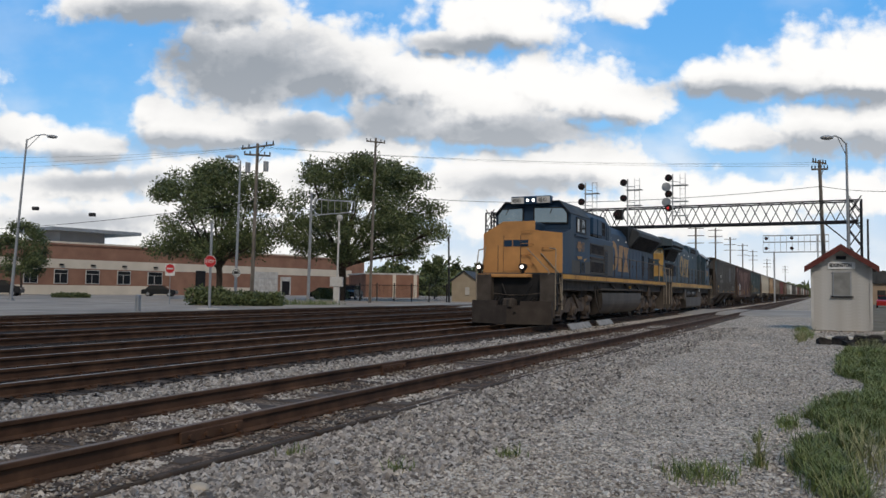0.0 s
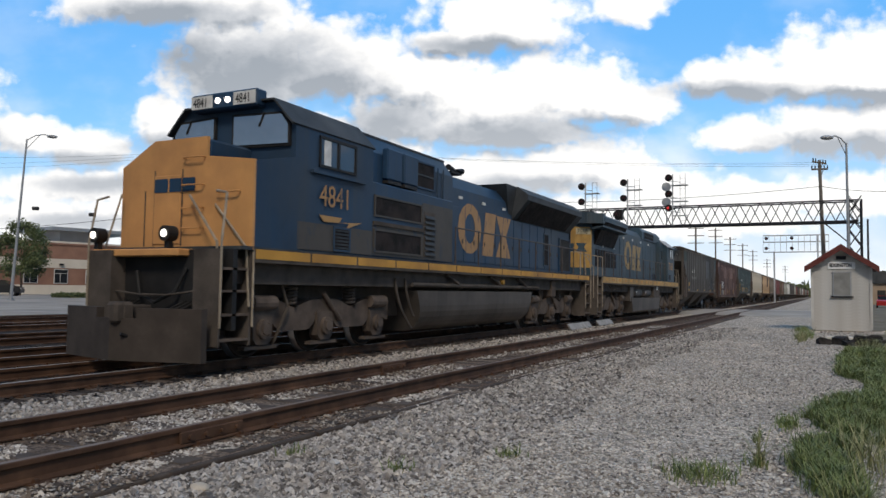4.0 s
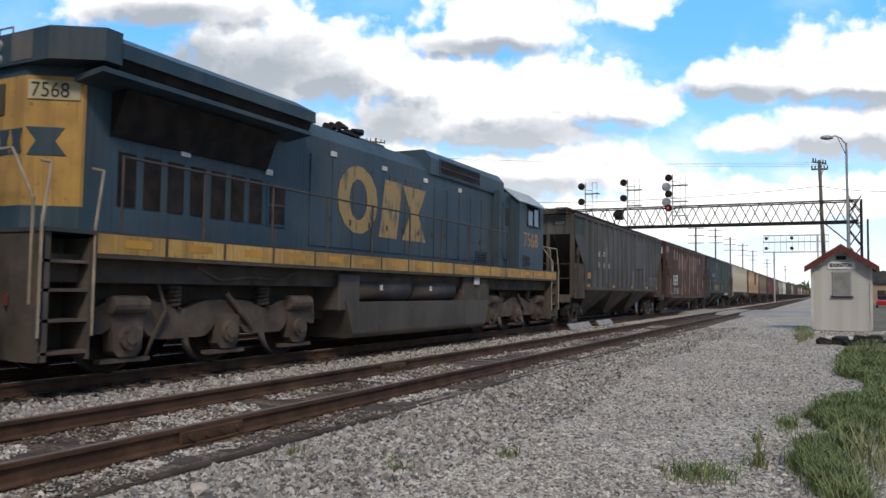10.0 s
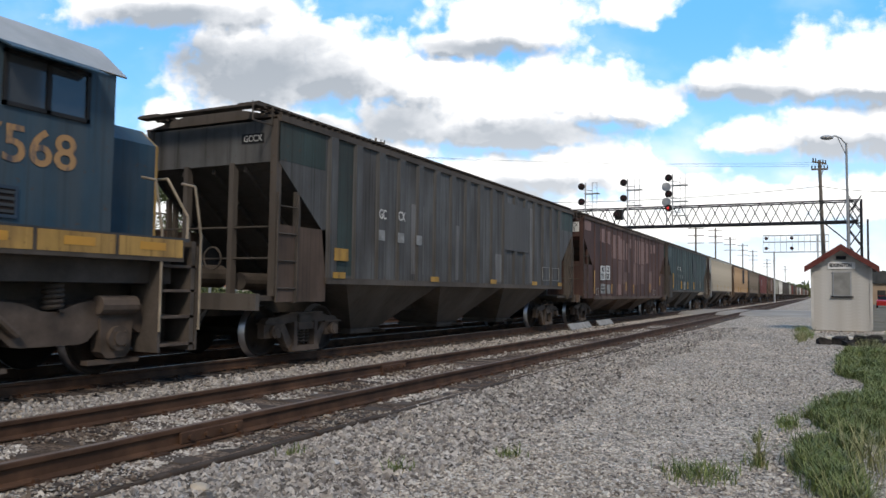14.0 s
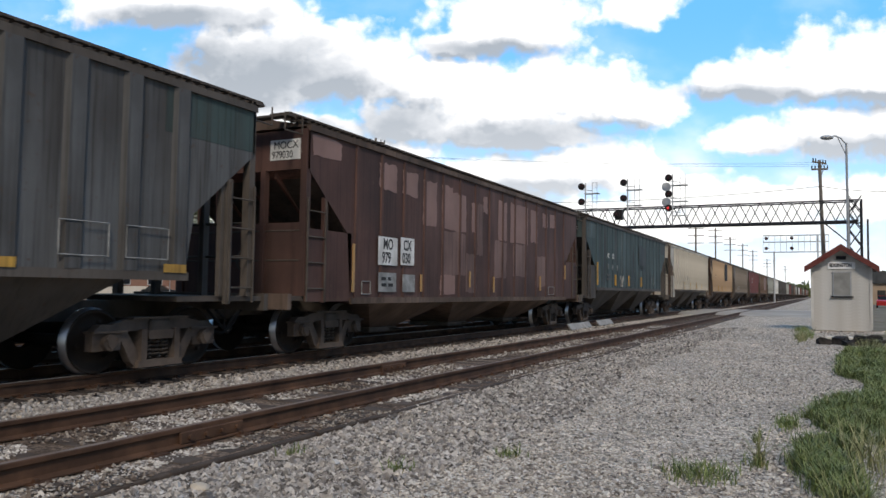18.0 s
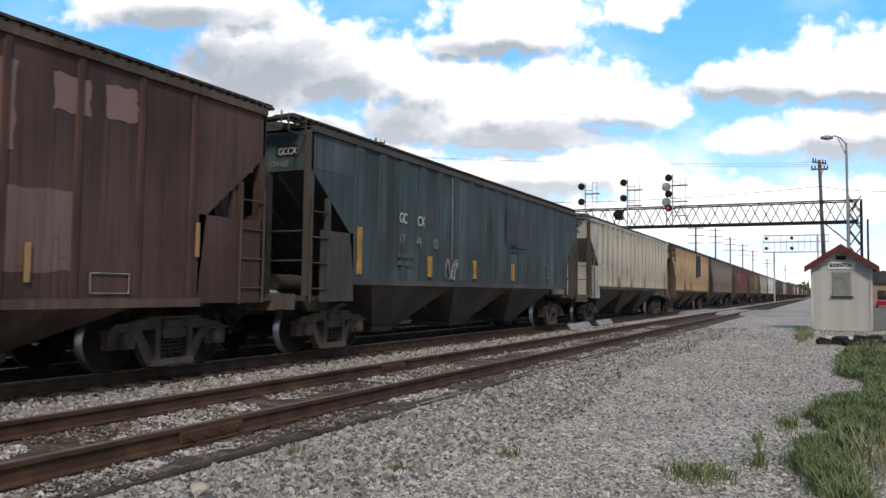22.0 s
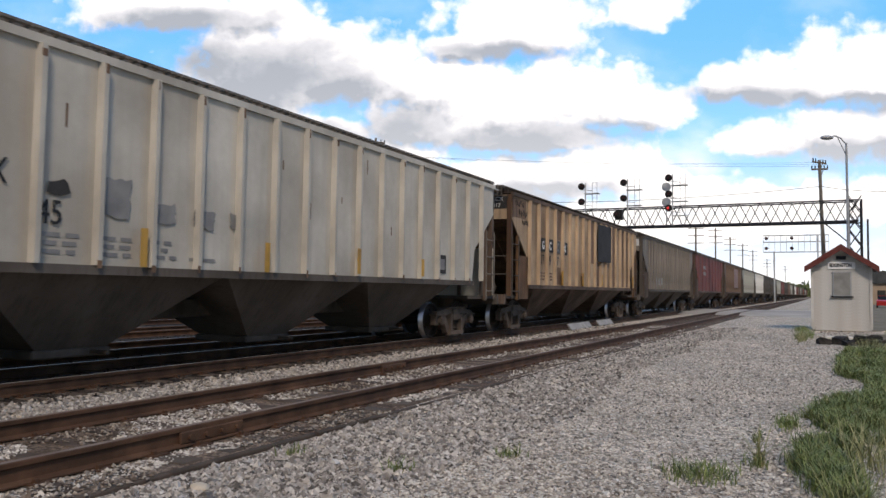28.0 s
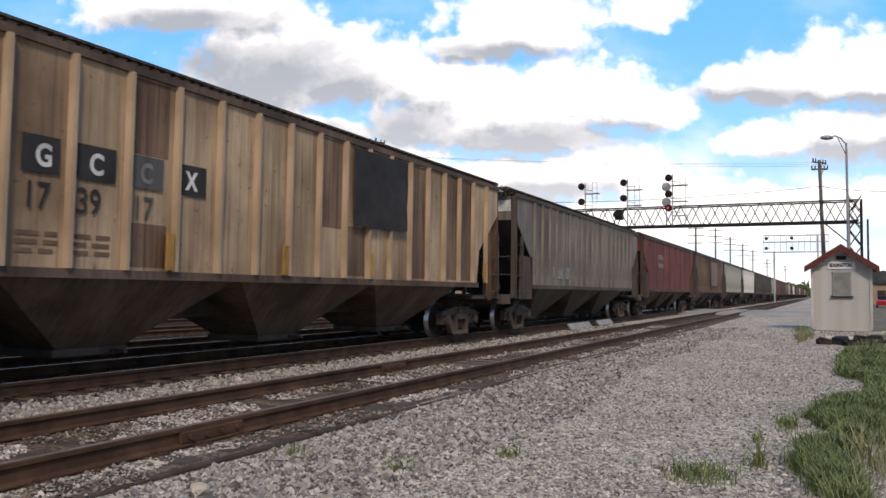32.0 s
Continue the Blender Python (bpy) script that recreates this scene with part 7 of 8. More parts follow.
# ---- signal bridge over the tracks ----
def truss(th, p, q, w, h, n, r, material, name="truss"):
    """A box girder of angle bars from p to q (same height), w deep along the track and h high."""
    p, q = Vector(p), Vector(q)
    d = q - p
    side = Vector((-d.y, d.x, 0)).normalized() * w
    for a in (0, 1):
        for b in (0, 1):
            o = side * a + Vector((0, 0, h * b))
            part("chord", rod(B(), p + o, q + o, r * 1.25, 6), material, th)
    for i in range(n):
        s0, s1 = p + d * (i / n), p + d * ((i + 1) / n)
        mid = (s0 + s1) / 2
        for a in (0, 1):
            o = side * a
            lo, hi = Vector((0, 0, h * a)), Vector((0, 0, h * (1 - a)))
            part("lacing_bar", rod(B(), s0 + o + lo, mid + o + hi, r * 0.8, 5), material, th)
            part("lacing_bar", rod(B(), mid + o + hi, s1 + o + lo, r * 0.8, 5), material, th)
        part("cross_bar", rod(B(), s0, s0 + side, r, 5), material, th)


M_TARGET = mat("dark_signal_target", (0.030, 0.022, 0.023), 0.5, 0, 0.3, 3)
M_REDLENS = mat("unlit_red_lens", (0.16, 0.012, 0.014), 0.2, 0, 0.1, 3, bump=0)


def signal_head(th, x, y, z, lit=False, facing=-1, material=None):
    hd = part("signal_head", rod(B(), (x, y, z), (x, y + facing * 0.10, z), 0.28 if material is None else 0.36, 20), material or M_TARGET, th, "round black signal target with lamps")
    for dx, dz in ((0, 0.11), (-0.1, -0.06), (0.1, -0.06)):
        part("hood", rod(B(), (x + dx, y + facing * 0.1, z + dz), (x + dx, y + facing * 0.32, z + dz), 0.07, 10), M_BLACK, hd)
    if not lit and material is None:
        part("lens", rod(B(), (x, y + facing * 0.1, z + 0.02), (x, y + facing * 0.115, z + 0.02), 0.11, 12), M_REDLENS, hd, "unlit red lens")
    if lit:
        part("lens", rod(B(), (x, y + facing * 0.33, z - 0.02), (x, y + facing * 0.34, z - 0.02), 0.10, 12), glow("red_signal_lamp", (0.55, 0.03, 0.03), 0.7), hd, "lit red lamp")
    return hd


def signal_bridge():
    y = 61.0
    th = thing("signal_bridge", pose(0, 0, 0), "dark steel lattice signal bridge spanning the tracks", "signal bridge")
    zb, zt = 6.8, 8.3
    truss(th, (-26.5, y, zb), (2.35, y, zb), 1.2, zt - zb, 20, 0.045, M_DARKSTEEL)
    for x in (-26.6, 1.75):
        for a in (0, 1):
            for b in (0, 0.8):
                part("tower_leg", rod(B(), (x + b, y + a * 1.2, 0.0), (x + b, y + a * 1.2, zt + 0.05), 0.075, 6), M_DARKSTEEL, th)
        for i in range(7):
            z = 0.2 + i * 1.2
            for a in (0, 1):
                part("lacing_bar", rod(B(), (x, y + a * 1.2, z), (x + 0.8, y + a * 1.2, z + 1.2), 0.04, 5), M_DARKSTEEL, th)
                part("lacing_bar", rod(B(), (x + 0.8, y + a * 1.2, z), (x, y + a * 1.2, z + 1.2), 0.04, 5), M_DARKSTEEL, th)
        part("knee_brace", rod(B(), (x + (0 if x > 0 else 0.8), y, 5.2), (x + (-1.7 if x > 0 else 2.4), y, zb), 0.05, 5), M_DARKSTEEL, th)
    part("walkway", box(B(), -26.0, 2.5, y + 1.25, y + 1.9, zb - 0.06, zb), M_DARKSTEEL, th)
    # signal masts with ladders
    for k, (x, heads, back) in enumerate(((-17.55, (10.2, 8.92), 7.95), (-14.05, (10.35, 9.08), None), (-10.5, (10.55, 9.27, 8.15), None))):
        part("signal_mast", rod(B(), (x, y - 0.1, zb), (x, y - 0.1, heads[0] + 0.3), 0.06, 8), M_PALESTEEL, th)
        for dx in (0.55, 0.95):
            part("ladder_stile", rod(B(), (x + dx, y, zb), (x + dx, y, heads[0] + 0.35), 0.025, 6), M_PALESTEEL, th)
        for i in range(9):
            part("ladder_rung", rod(B(), (x + 0.55, y, zb + 0.35 + i * 0.42), (x + 0.95, y, zb + 0.35 + i * 0.42), 0.015, 5), M_PALESTEEL, th)
        for i, z in enumerate(heads):
            signal_head(th, x - 0.28, y - 0.25, z, lit=(k == 2 and i == 2))
            part("bracket", rod(B(), (x - 0.28, y - 0.15, z - 0.25), (x + 0.6, y - 0.05, z - 0.35), 0.03, 6), M_PALESTEEL, th)
            part("platform", box(B(), x - 0.1, x + 1.15, y - 0.3, y + 0.3, z - 0.62, z - 0.57), M_PALESTEEL, th)
    for x, z in ((-11.1, 9.95), (-11.1, 8.72)):
        signal_head(th, x, y + 0.5, z, facing=1, material=M_PALESTEEL)
        part("bracket", rod(B(), (x, y + 0.6, zb), (x, y + 0.6, z), 0.045, 6), M_PALESTEEL, th)
    signal_head(th, -14.9, y - 0.3, 7.75)
    part("relay_box", box(B(), -15.05, -14.45, y - 0.25, y + 0.25, 7.35, 8.2, 0.03), M_BLACK, th)
    signal_head(th, -18.1, y - 0.3, 7.65)


signal_bridge()


def far_signal_bridge():
    y = 138.0
    th = thing("signal_bridge", pose(0, 0, 0), "pale galvanised signal bridge farther down the line", "signal bridge")
    z0, z1 = 8.6, 11.4
    for z in (z0, z1, (z0 + z1) / 2 + 0.3):
        part("chord", rod(B(), (-8.9, y, z), (1.0, y, z), 0.07, 6), M_PALESTEEL, th)
        part("chord", rod(B(), (-8.9, y + 1, z), (1.0, y + 1, z), 0.05, 6), M_PALESTEEL, th)
    for i in range(12):
        x = -8.9 + i * 0.9
        part("post", rod(B(), (x, y, z0), (x, y, z1), 0.035, 5), M_PALESTEEL, th)
    part("column", rod(B(), (-7.2, y, 0), (-7.2, y, z0), 0.14, 10), M_PALESTEEL, th)
    for x in (-0.6, 0.4):
        part("column", rod(B(), (x, y, 0), (x, y, z1), 0.12, 8), M_PALESTEEL, th)
    for x in (-8.4, -4.5):
        for z in (9.2, 10.9):
            signal_head(th, x, y - 0.2, z)


far_signal_bridge()


# ---- poles, lamps, signs ----
def utility_pole(u, d, h, arms, label, lean=0.0, material=None, r=0.16, transformers=0):
    x, y = ahead(u, d)
    th = thing("utility_pole", pose(x, y, 0, 0, lean, 0), label, "utility pole", "utility poles")
    part("pole", rod(B(), (0, 0, 0), (0, 0, h), r, 10, r * 0.7), material or M_WOOD, th)
    for z, w, rz in arms:
        a = radians(rz)
        part("crossarm", rod(B(), (-w * math.cos(a), -w * math.sin(a), z), (w * math.cos(a), w * math.sin(a), z), 0.075, 6), M_WOOD, th)
        part("brace", rod(B(), (w * 0.5 * math.cos(a), w * 0.5 * math.sin(a), z), (0, 0, z - 0.7), 0.03, 5), M_WOOD, th)
        for f in (-0.95, -0.55, 0.55, 0.95):
            part("insulator", rod(B(), (f * w * math.cos(a), f * w * math.sin(a), z + 0.05), (f * w * math.cos(a), f * w * math.sin(a), z + 0.28), 0.05, 6), M_DARKSTEEL, th)
    for k in range(transformers):
        part("transformer", rod(B(), ((-0.9, 0.9)[k], 0, h - 2.2), ((-0.9, 0.9)[k], 0, h - 1.45), 0.2, 14), M_STEEL, th)
    return th


def street_lamp(u, d, h, side, label, lean=0.0, arm=1.8):
    """A tapered steel lamp post; side: which way its arm reaches."""
    x, y = ahead(u, d)
    th = thing("street_lamp", pose(x, y, 0, 0, lean, YAW), label, "street lamp", "street lamps")
    part("post", rod(B(), (0, 0, 0), (0, 0, h), 0.13, 10, 0.07), M_STEEL, th)
    part("base", box(B(), -0.22, 0.22, -0.22, 0.22, 0, 0.12), M_STEEL, th)
    part("arm", bent(B(), [(0, 0, h - 0.1), (side * arm * 0.4, 0, h + 0.35), (side * arm * 0.8, 0, h + 0.5), (side * arm, 0, h + 0.42)], 0.045), M_STEEL, th)
    part("arm_brace", rod(B(), (0, 0, h - 0.9), (side * arm * 0.6, 0, h + 0.40), 0.03), M_STEEL, th)
    hd = B()
    bmesh.ops.create_uvsphere(hd, u_segments=12, v_segments=8, radius=0.5)
    for v in hd.verts:
        v.co = Vector((side * (arm + 0.35) + v.co.x * 0.95, v.co.y * 0.45, h + 0.36 + v.co.z * 0.32 - 0.12 * v.co.x * 0))
    part("lamp_head", hd, M_STEEL, th, "oval cobra-head luminaire", True)
    return th


LL = street_lamp(U(22), 64, 13.9, 1, "tall grey steel street lamp by the lot", 3.2)
street_lamp(U(418), 62, 11.9, -1, "grey steel street lamp behind the bush", 0.6, 0.5)
street_lamp(U(1504), 52, 12.1, -1, "grey steel street lamp beside the road", -0.4, 1.0)
utility_pole(U(447), 58, 12.6, ((12.35, 1.9, -10), (11.7, 1.0, 40)), "weathered wooden utility pole with transformers", 0.9, transformers=2)
utility_pole(U(656), 76, 16.8, ((16.4, 1.0, 50),), "tall weathered wooden utility pole", 1.2)
utility_pole(U(1462), 57, 11.8, ((11.6, 0.9, 60), (11.1, 0.6, 20)), "weathered wooden utility pole near the signal bridge", -1.6, r=0.17)
utility_pole(U(796), 86, 7.6, (), "short dark stub pole by the fence", -1.2, M_DARKSTEEL, 0.13)
utility_pole(U(1538), 58, 7.4, (), "bare dark pole beyond the hut", 0.0, M_DARKSTEEL, 0.10)
for i, (k0, y, h) in enumerate(((1232, 116, 11.5), (1267, 138, 12.9), (1293, 160, 12.8), (1315, 185, 13.0), (1333, 214, 13.1), (1358, 265, 13.0), (1390, 330, 13.0))):
    x = -y * math.tan(math.atan(0.5051) - math.atan(U(k0)))
    t = thing("utility_pole", pose(x, y, 0), "distant wooden line pole with crossarms", "utility pole", "distant line poles")
    part("pole", rod(B(), (0, 0, 0), (0, 0, h), 0.13, 8), M_WOOD, t)
    for z in (h - 0.4, h - 1.5, h - 2.6):
        part("crossarm", box(B(), -1.15, 1.15, -0.05, 0.05, z - 0.055, z + 0.055), M_WOOD, t)


def wire(name, pts, sag, r, label):
    P = []
    for a, b in zip(pts, pts[1:]):
        a, b = Vector(a), Vector(b)
        for i in range(17 if not P else 16):
            f = (i if len(P) < 17 else i + 1) / 16
            P.append(a.lerp(b, f) - Vector((0, 0, sag * 4 * f * (1 - f))))
    bm = tube(B(), P, r, 5)
    return solid(name, bm, M_BLACK, label, "wire", "overhead wires")


def top(u, d, z):
    return (*ahead(u, d), z)


wire("overhead_wire", [top(U(1660), 52, 9.0), top(U(1456), 57, 9.75)], 0.3, 0.02, "black overhead cable between poles")
wire("overhead_wire", [top(U(1456), 57, 9.75), top(U(658), 76, 11.0)], 1.0, 0.022, "black overhead cable across the tracks")
wire("overhead_wire", [top(U(656), 76, 9.6), top(U(447), 58, 8.1), top(U(-150), 62, 5.6)], 0.45, 0.02, "black overhead cable along the lot")
for k, (za, zb) in enumerate(((12.3, 11.4), (12.4, 11.9), (12.35, 12.6))):
    wire("power_line", [top(U(448), 58, za), top(U(-150), 66, zb)], 0.4, 0.008, "thin overhead power line")
    wire("power_line", [top(U(448), 58, za), top(U(1456), 57, 11.6 - 0.15 * k)], 0.5, 0.007, "thin overhead power line")
for k0, d, z in ((59, 62, 7.7), (160, 62, 7.25)):
    x, y = ahead(U(k0), d)
    t = thing("traffic_signal_head", pose(x, y, z, 0, 0, YAW), "small dark signal box hung on the cable", "traffic signal", "hung signal boxes")
    part("housing", box(B(), -0.26, 0.26, -0.12, 0.12, -0.15, 0.15, 0.03), M_DARKSTEEL, t)


def sign(u, d, z, kind, label, post_h, post_r=0.03):
    x, y = ahead(u, d)
    th = thing("road_sign", pose(x, y, 0, 0, 0, YAW), label, "road sign", "red road signs")
    part("post", rod(B(), (0, 0, 0), (0, 0, post_h), post_r, 8), M_STEEL, th)
    red = mat("sign_red", (0.5, 0.03, 0.035), 0.45, 0, 0.08, 2)
    if kind == "stop":
        k = [(0.38 * math.cos(radians(22.5 + 45 * i)), z + 0.38 * math.sin(radians(22.5 + 45 * i))) for i in range(8)]
        part("border", prism(B(), [(a * 1.06, z + (b - z) * 1.06) for a, b in k], "y", -post_r - 0.02, -post_r), M_LETTER, th)
        p = part("plate", prism(B(), k, "y", -post_r - 0.03, -post_r - 0.02), red, th, "red octagonal plate")
        lettering("STOP", 0.30, M_LETTER, p, Matrix.Translation((-0.31, -post_r - 0.034, z - 0.10)) @ FRONT, 0.82, "white sign lettering")
    elif kind == "speed":
        p = part("plate", rod(B(), (0, -post_r - 0.02, z), (0, -post_r, z), 0.36, 20), M_LETTER, th, "white round plate")
        part("ring", tube(B(), [Vector((0.29 * math.cos(a), -post_r - 0.024, z + 0.29 * math.sin(a))) for a in np.linspace(0, 2 * math.pi, 21)], 0.03, 5, (0, 1, 0)), M_BLACK, p)
        part("bar", box(B(), -0.2, 0.2, -post_r - 0.026, -post_r - 0.02, z - 0.12, z + 0.12), M_BLACK, p)
    else:
        part("plate", box(B(), -0.38, 0.38, -post_r - 0.02, -post_r, z - 0.5, z + 0.42), M_LETTER, th)
        p = part("disc", rod(B(), (0, -post_r - 0.03, z + 0.05), (0, -post_r - 0.02, z + 0.05), 0.35, 20), red, th, "red disc with a white bar")
        part("bar", box(B(), -0.25, 0.25, -post_r - 0.036, -post_r - 0.03, z, z + 0.11), M_LETTER, p)
    return th


sign(U(373), 48.0, 3.05, "stop", "red stop sign on a tall grey post", 5.55, 0.085)
sign(U(302), 59.0, 2.75, "no", "white and red no-entry sign on a steel post", 2.6)
sign(U(419), 61.0, 2.6, "speed", "small round white and black sign by the lamp post", 2.5)
x, y = ahead(U(247), 41.5)
t = thing("marker_post", pose(x, y, 0), "short grey marker post at the lot's edge", "post")
part("post", box(B(), -0.12, 0.12, -0.12, 0.12, 0, 0.95, 0.03), M_STEEL, t)
x, y = ahead(U(372), 48)
t = thing("concrete_footing", pose(x, y - 0.0, 0), "low pale concrete footing of the sign post", "footing")
part("footing", box(B(), -0.5, 0.5, -0.5, 0.5, 0, 0.07, 0.02), M_CREAM, t)


def crossing_signal():
    x, y = ahead(U(597), 76)
    th = thing("crossing_signal", pose(x, y, 0, 0, 0, YAW), "white crossing signal mast with an equipment box", "crossing signal")
    part("mast", rod(B(), (0, 0, 0), (0.12, 0, 8.6), 0.10, 10), M_WHITE, th)
    bm = B()
    bmesh.ops.create_uvsphere(bm, u_segments=12, v_segments=8, radius=0.34, matrix=Matrix.Translation((0.15, 0, 8.6)))
    part("dome", bm, M_WHITE, th, "white round cap", True)
    part("equipment_box", box(B(), -0.65, 0.65, -0.4, 0.2, 1.6, 2.6, 0.05), M_WHITE, th)
    part("pedestal", box(B(), -0.3, 0.3, -0.3, 0.3, 0.0, 1.6, 0.04), M_WHITE, th)
    x, y = ahead(U(547), 78)
    th = thing("bracket_signal", pose(x, y, 0, 0, 0, YAW), "grey steel bracket mast with a lattice arm", "signal mast")
    part("mast", rod(B(), (0, 0, 0), (0.1, 0, 11.4), 0.17, 10, 0.13), M_STEEL, th)
    for z in (9.0, 10.7):
        part("chord", rod(B(), (0.1, 0, z), (4.6, 0, z - (0.2 if z > 10 else -0.4)), 0.06, 6), M_STEEL, th)
    for i in range(7):
        part("post", rod(B(), (0.5 + i * 0.68, 0, 9.0 + 0.06 * i), (0.5 + i * 0.68, 0, 10.68 - 0.03 * i), 0.035, 5), M_STEEL, th)


crossing_signal()


# ---- the long brick building ----
def brick_building():
    A, Bv = Vector(ahead(U(-60), 97)), Vector(ahead(U(645), 155))
    ang = math.degrees(math.atan2((Bv - A).y, (Bv - A).x))
    L = (Bv - A).length
    th = thing("brick_building", pose(A.x, A.y, 0, 0, 0, ang), "long low brick building with cream bands and dark windows", "building")
    e = 0.05
    part("wall", box(B(), 0, L, 0, 26, 0, 7.3), M_BRICK, th)
    part("roof", box(B(), -0.1, L + 0.1, -0.1, 26.1, 7.3, 7.55), M_CREAM, th)
    part("cream_band", box(B(), 0, L * 0.95, -e, 0, 3.75, 5.05), M_CREAM, th)
    part("base_band", box(B(), 0, L * 0.62, -e, 0, 0, 1.35), M_CREAM, th)
    part("coping", box(B(), -0.12, L + 0.12, -0.14, 0.0, 7.05, 7.3), M_BRICK, th)

    def along(k0):          # place on the front wall seen at that bearing
        u = U(k0)
        f = Vector((-math.sin(radians(YAW)), math.cos(radians(YAW)))) + Vector((math.cos(radians(YAW)), math.sin(radians(YAW)))) * u
        d = (Bv - A).normalized()
        n = Vector((-d.y, d.x))
        k = A.dot(n) / f.dot(n)
        return (f * k - A).dot(d)
    for a, b in ((42, 68), (96, 121), (152, 177), (208, 232), (262, 288)):
        s0, s1 = along(a), along(b)
        w = part("window", box(B(), s0, s1, -0.09, -0.02, 1.55, 3.6), M_WHITE, th, "dark window with a white frame")
        part("pane", box(B(), s0 + 0.12, s0 + (s1 - s0) * 0.42, -0.11, -0.09, 1.65, 2.95), M_GLASS, w)
        part("pane", box(B(), s0 + (s1 - s0) * 0.47, s1 - 0.1, -0.11, -0.09, 1.65, 2.95), M_GLASS, w)
        part("pane", box(B(), s0 + 0.12, s1 - 0.1, -0.11, -0.09, 3.02, 3.52), M_GLASS, w)
        part("wall_lamp", box(B(), (s0 + s1) / 2 - 0.3, (s0 + s1) / 2 + 0.3, -0.3, -0.05, 4.15, 4.4), M_BLACK, w)
    s0, s1 = along(347), along(364)
    # flat black box on the wall stands for the shade inside the opening
    part("doorway", box(B(), s0, s1, -0.09, -0.02, 0.0, 4.0), M_BLACK, th, "black panel for the shade in a doorway")
    part("brick_pier", box(B(), along(300), along(345), -0.12, -0.03, 0, 3.7), M_BRICK, th)
    s0, s1 = along(450), along(492)
    d = part("garage_door", box(B(), s0, s1, -0.12, -0.02, 0.0, 4.2), M_WHITE, th, "pale sectional garage door")
    for z in (1.0, 2.0, 3.0):
        part("joint", box(B(), s0, s1, -0.13, -0.12, z, z + 0.05), M_STEEL, d)
    s0, s1 = along(497), along(515)
    d = part("entrance", box(B(), s0, s1, -0.14, -0.02, 0.0, 3.4), M_WHITE, th, "white framed glass entrance door")
    part("pane", box(B(), s0 + 0.3, s1 - 0.3, -0.16, -0.14, 0.1, 2.6), M_GLASS, d)
    # roof box with a flat canopy
    s0, s1 = along(75), along(150)
    part("roof_house", box(B(), s0 + 5, s1 + 6, 6, 16, 7.5, 9.4), mat("grey_metal_cladding", (0.30, 0.30, 0.31), 0.5, 0.1, 0.1, 0.5), th)
    part("roof_canopy", box(B(), s0 + 3, s1 + 11, 4, 18, 9.4, 9.9), M_STEEL, th)
    # low wing
    A2, B2 = Vector(ahead(U(550), 124)), Vector(ahead(U(742), 130))
    a2 = math.degrees(math.atan2((B2 - A2).y, (B2 - A2).x))
    L2 = (B2 - A2).length
    t2 = thing("brick_wing", pose(A2.x, A2.y, 0, 0, 0, a2), "low brick wing with a white parapet", "building")
    part("wall", box(B(), L2 * 0.5, L2, 0, 14, 0, 3.9), M_BRICK, t2)
    part("parapet", box(B(), L2 * 0.48, L2 + 0.1, -0.1, 14, 3.9, 4.15), M_WHITE, t2)
    part("column", box(B(), L2 * 0.75, L2 * 0.78, -0.12, 0, 0, 3.9), M_CREAM, t2)
    part("column", box(B(), L2 * 0.95, L2 * 0.98, -0.12, 0, 0, 3.9), M_CREAM, t2)


brick_building()


# ---- trees, bushes ----
def leaf_mesh(name, lobes, count, size, seed, material, spread=0.0):
    """Leaf clumps scattered through overlapping lobes (x, y, z, rx, ry, rz), denser at their skins."""
    rng = np.random.default_rng(seed)
    w = np.array([l[3] * l[4] + l[3] * l[5] for l in lobes])
    pick = rng.choice(len(lobes), count, p=w / w.sum())
    Lb = np.array(lobes)[pick]
    d = rng.normal(size=(count, 3))
    d /= np.linalg.norm(d, axis=1)[:, None]
    rad = (0.45 + 0.62 * rng.random(count) ** 0.55)[:, None]
    C = Lb[:, :3] + d * Lb[:, 3:] * rad + rng.normal(size=(count, 3)) * max(size * 0.7, spread)
    a = rng.normal(size=(count, 3))
    a /= np.linalg.norm(a, axis=1)[:, None]
    b = np.cross(a, rng.normal(size=(count, 3)))
    b /= np.linalg.norm(b, axis=1)[:, None]
    s = size * rng.uniform(0.5, 1.3, count)[:, None]
    n = np.cross(a, b)
    V = np.stack([C - a * s, C - b * s * 0.55 + n * s * 0.15, C + a * s, C + b * s * 0.55 + n * s * 0.15], 1).reshape(-1, 3)
    i = 4 * np.arange(count)[:, None]
    F = np.concatenate([i + [0, 1, 2], i + [0, 2, 3]])
    me = bpy.data.meshes.new(name)
    me.from_pydata(V.tolist(), [], F.tolist())
    me.materials.append(material)
    return me


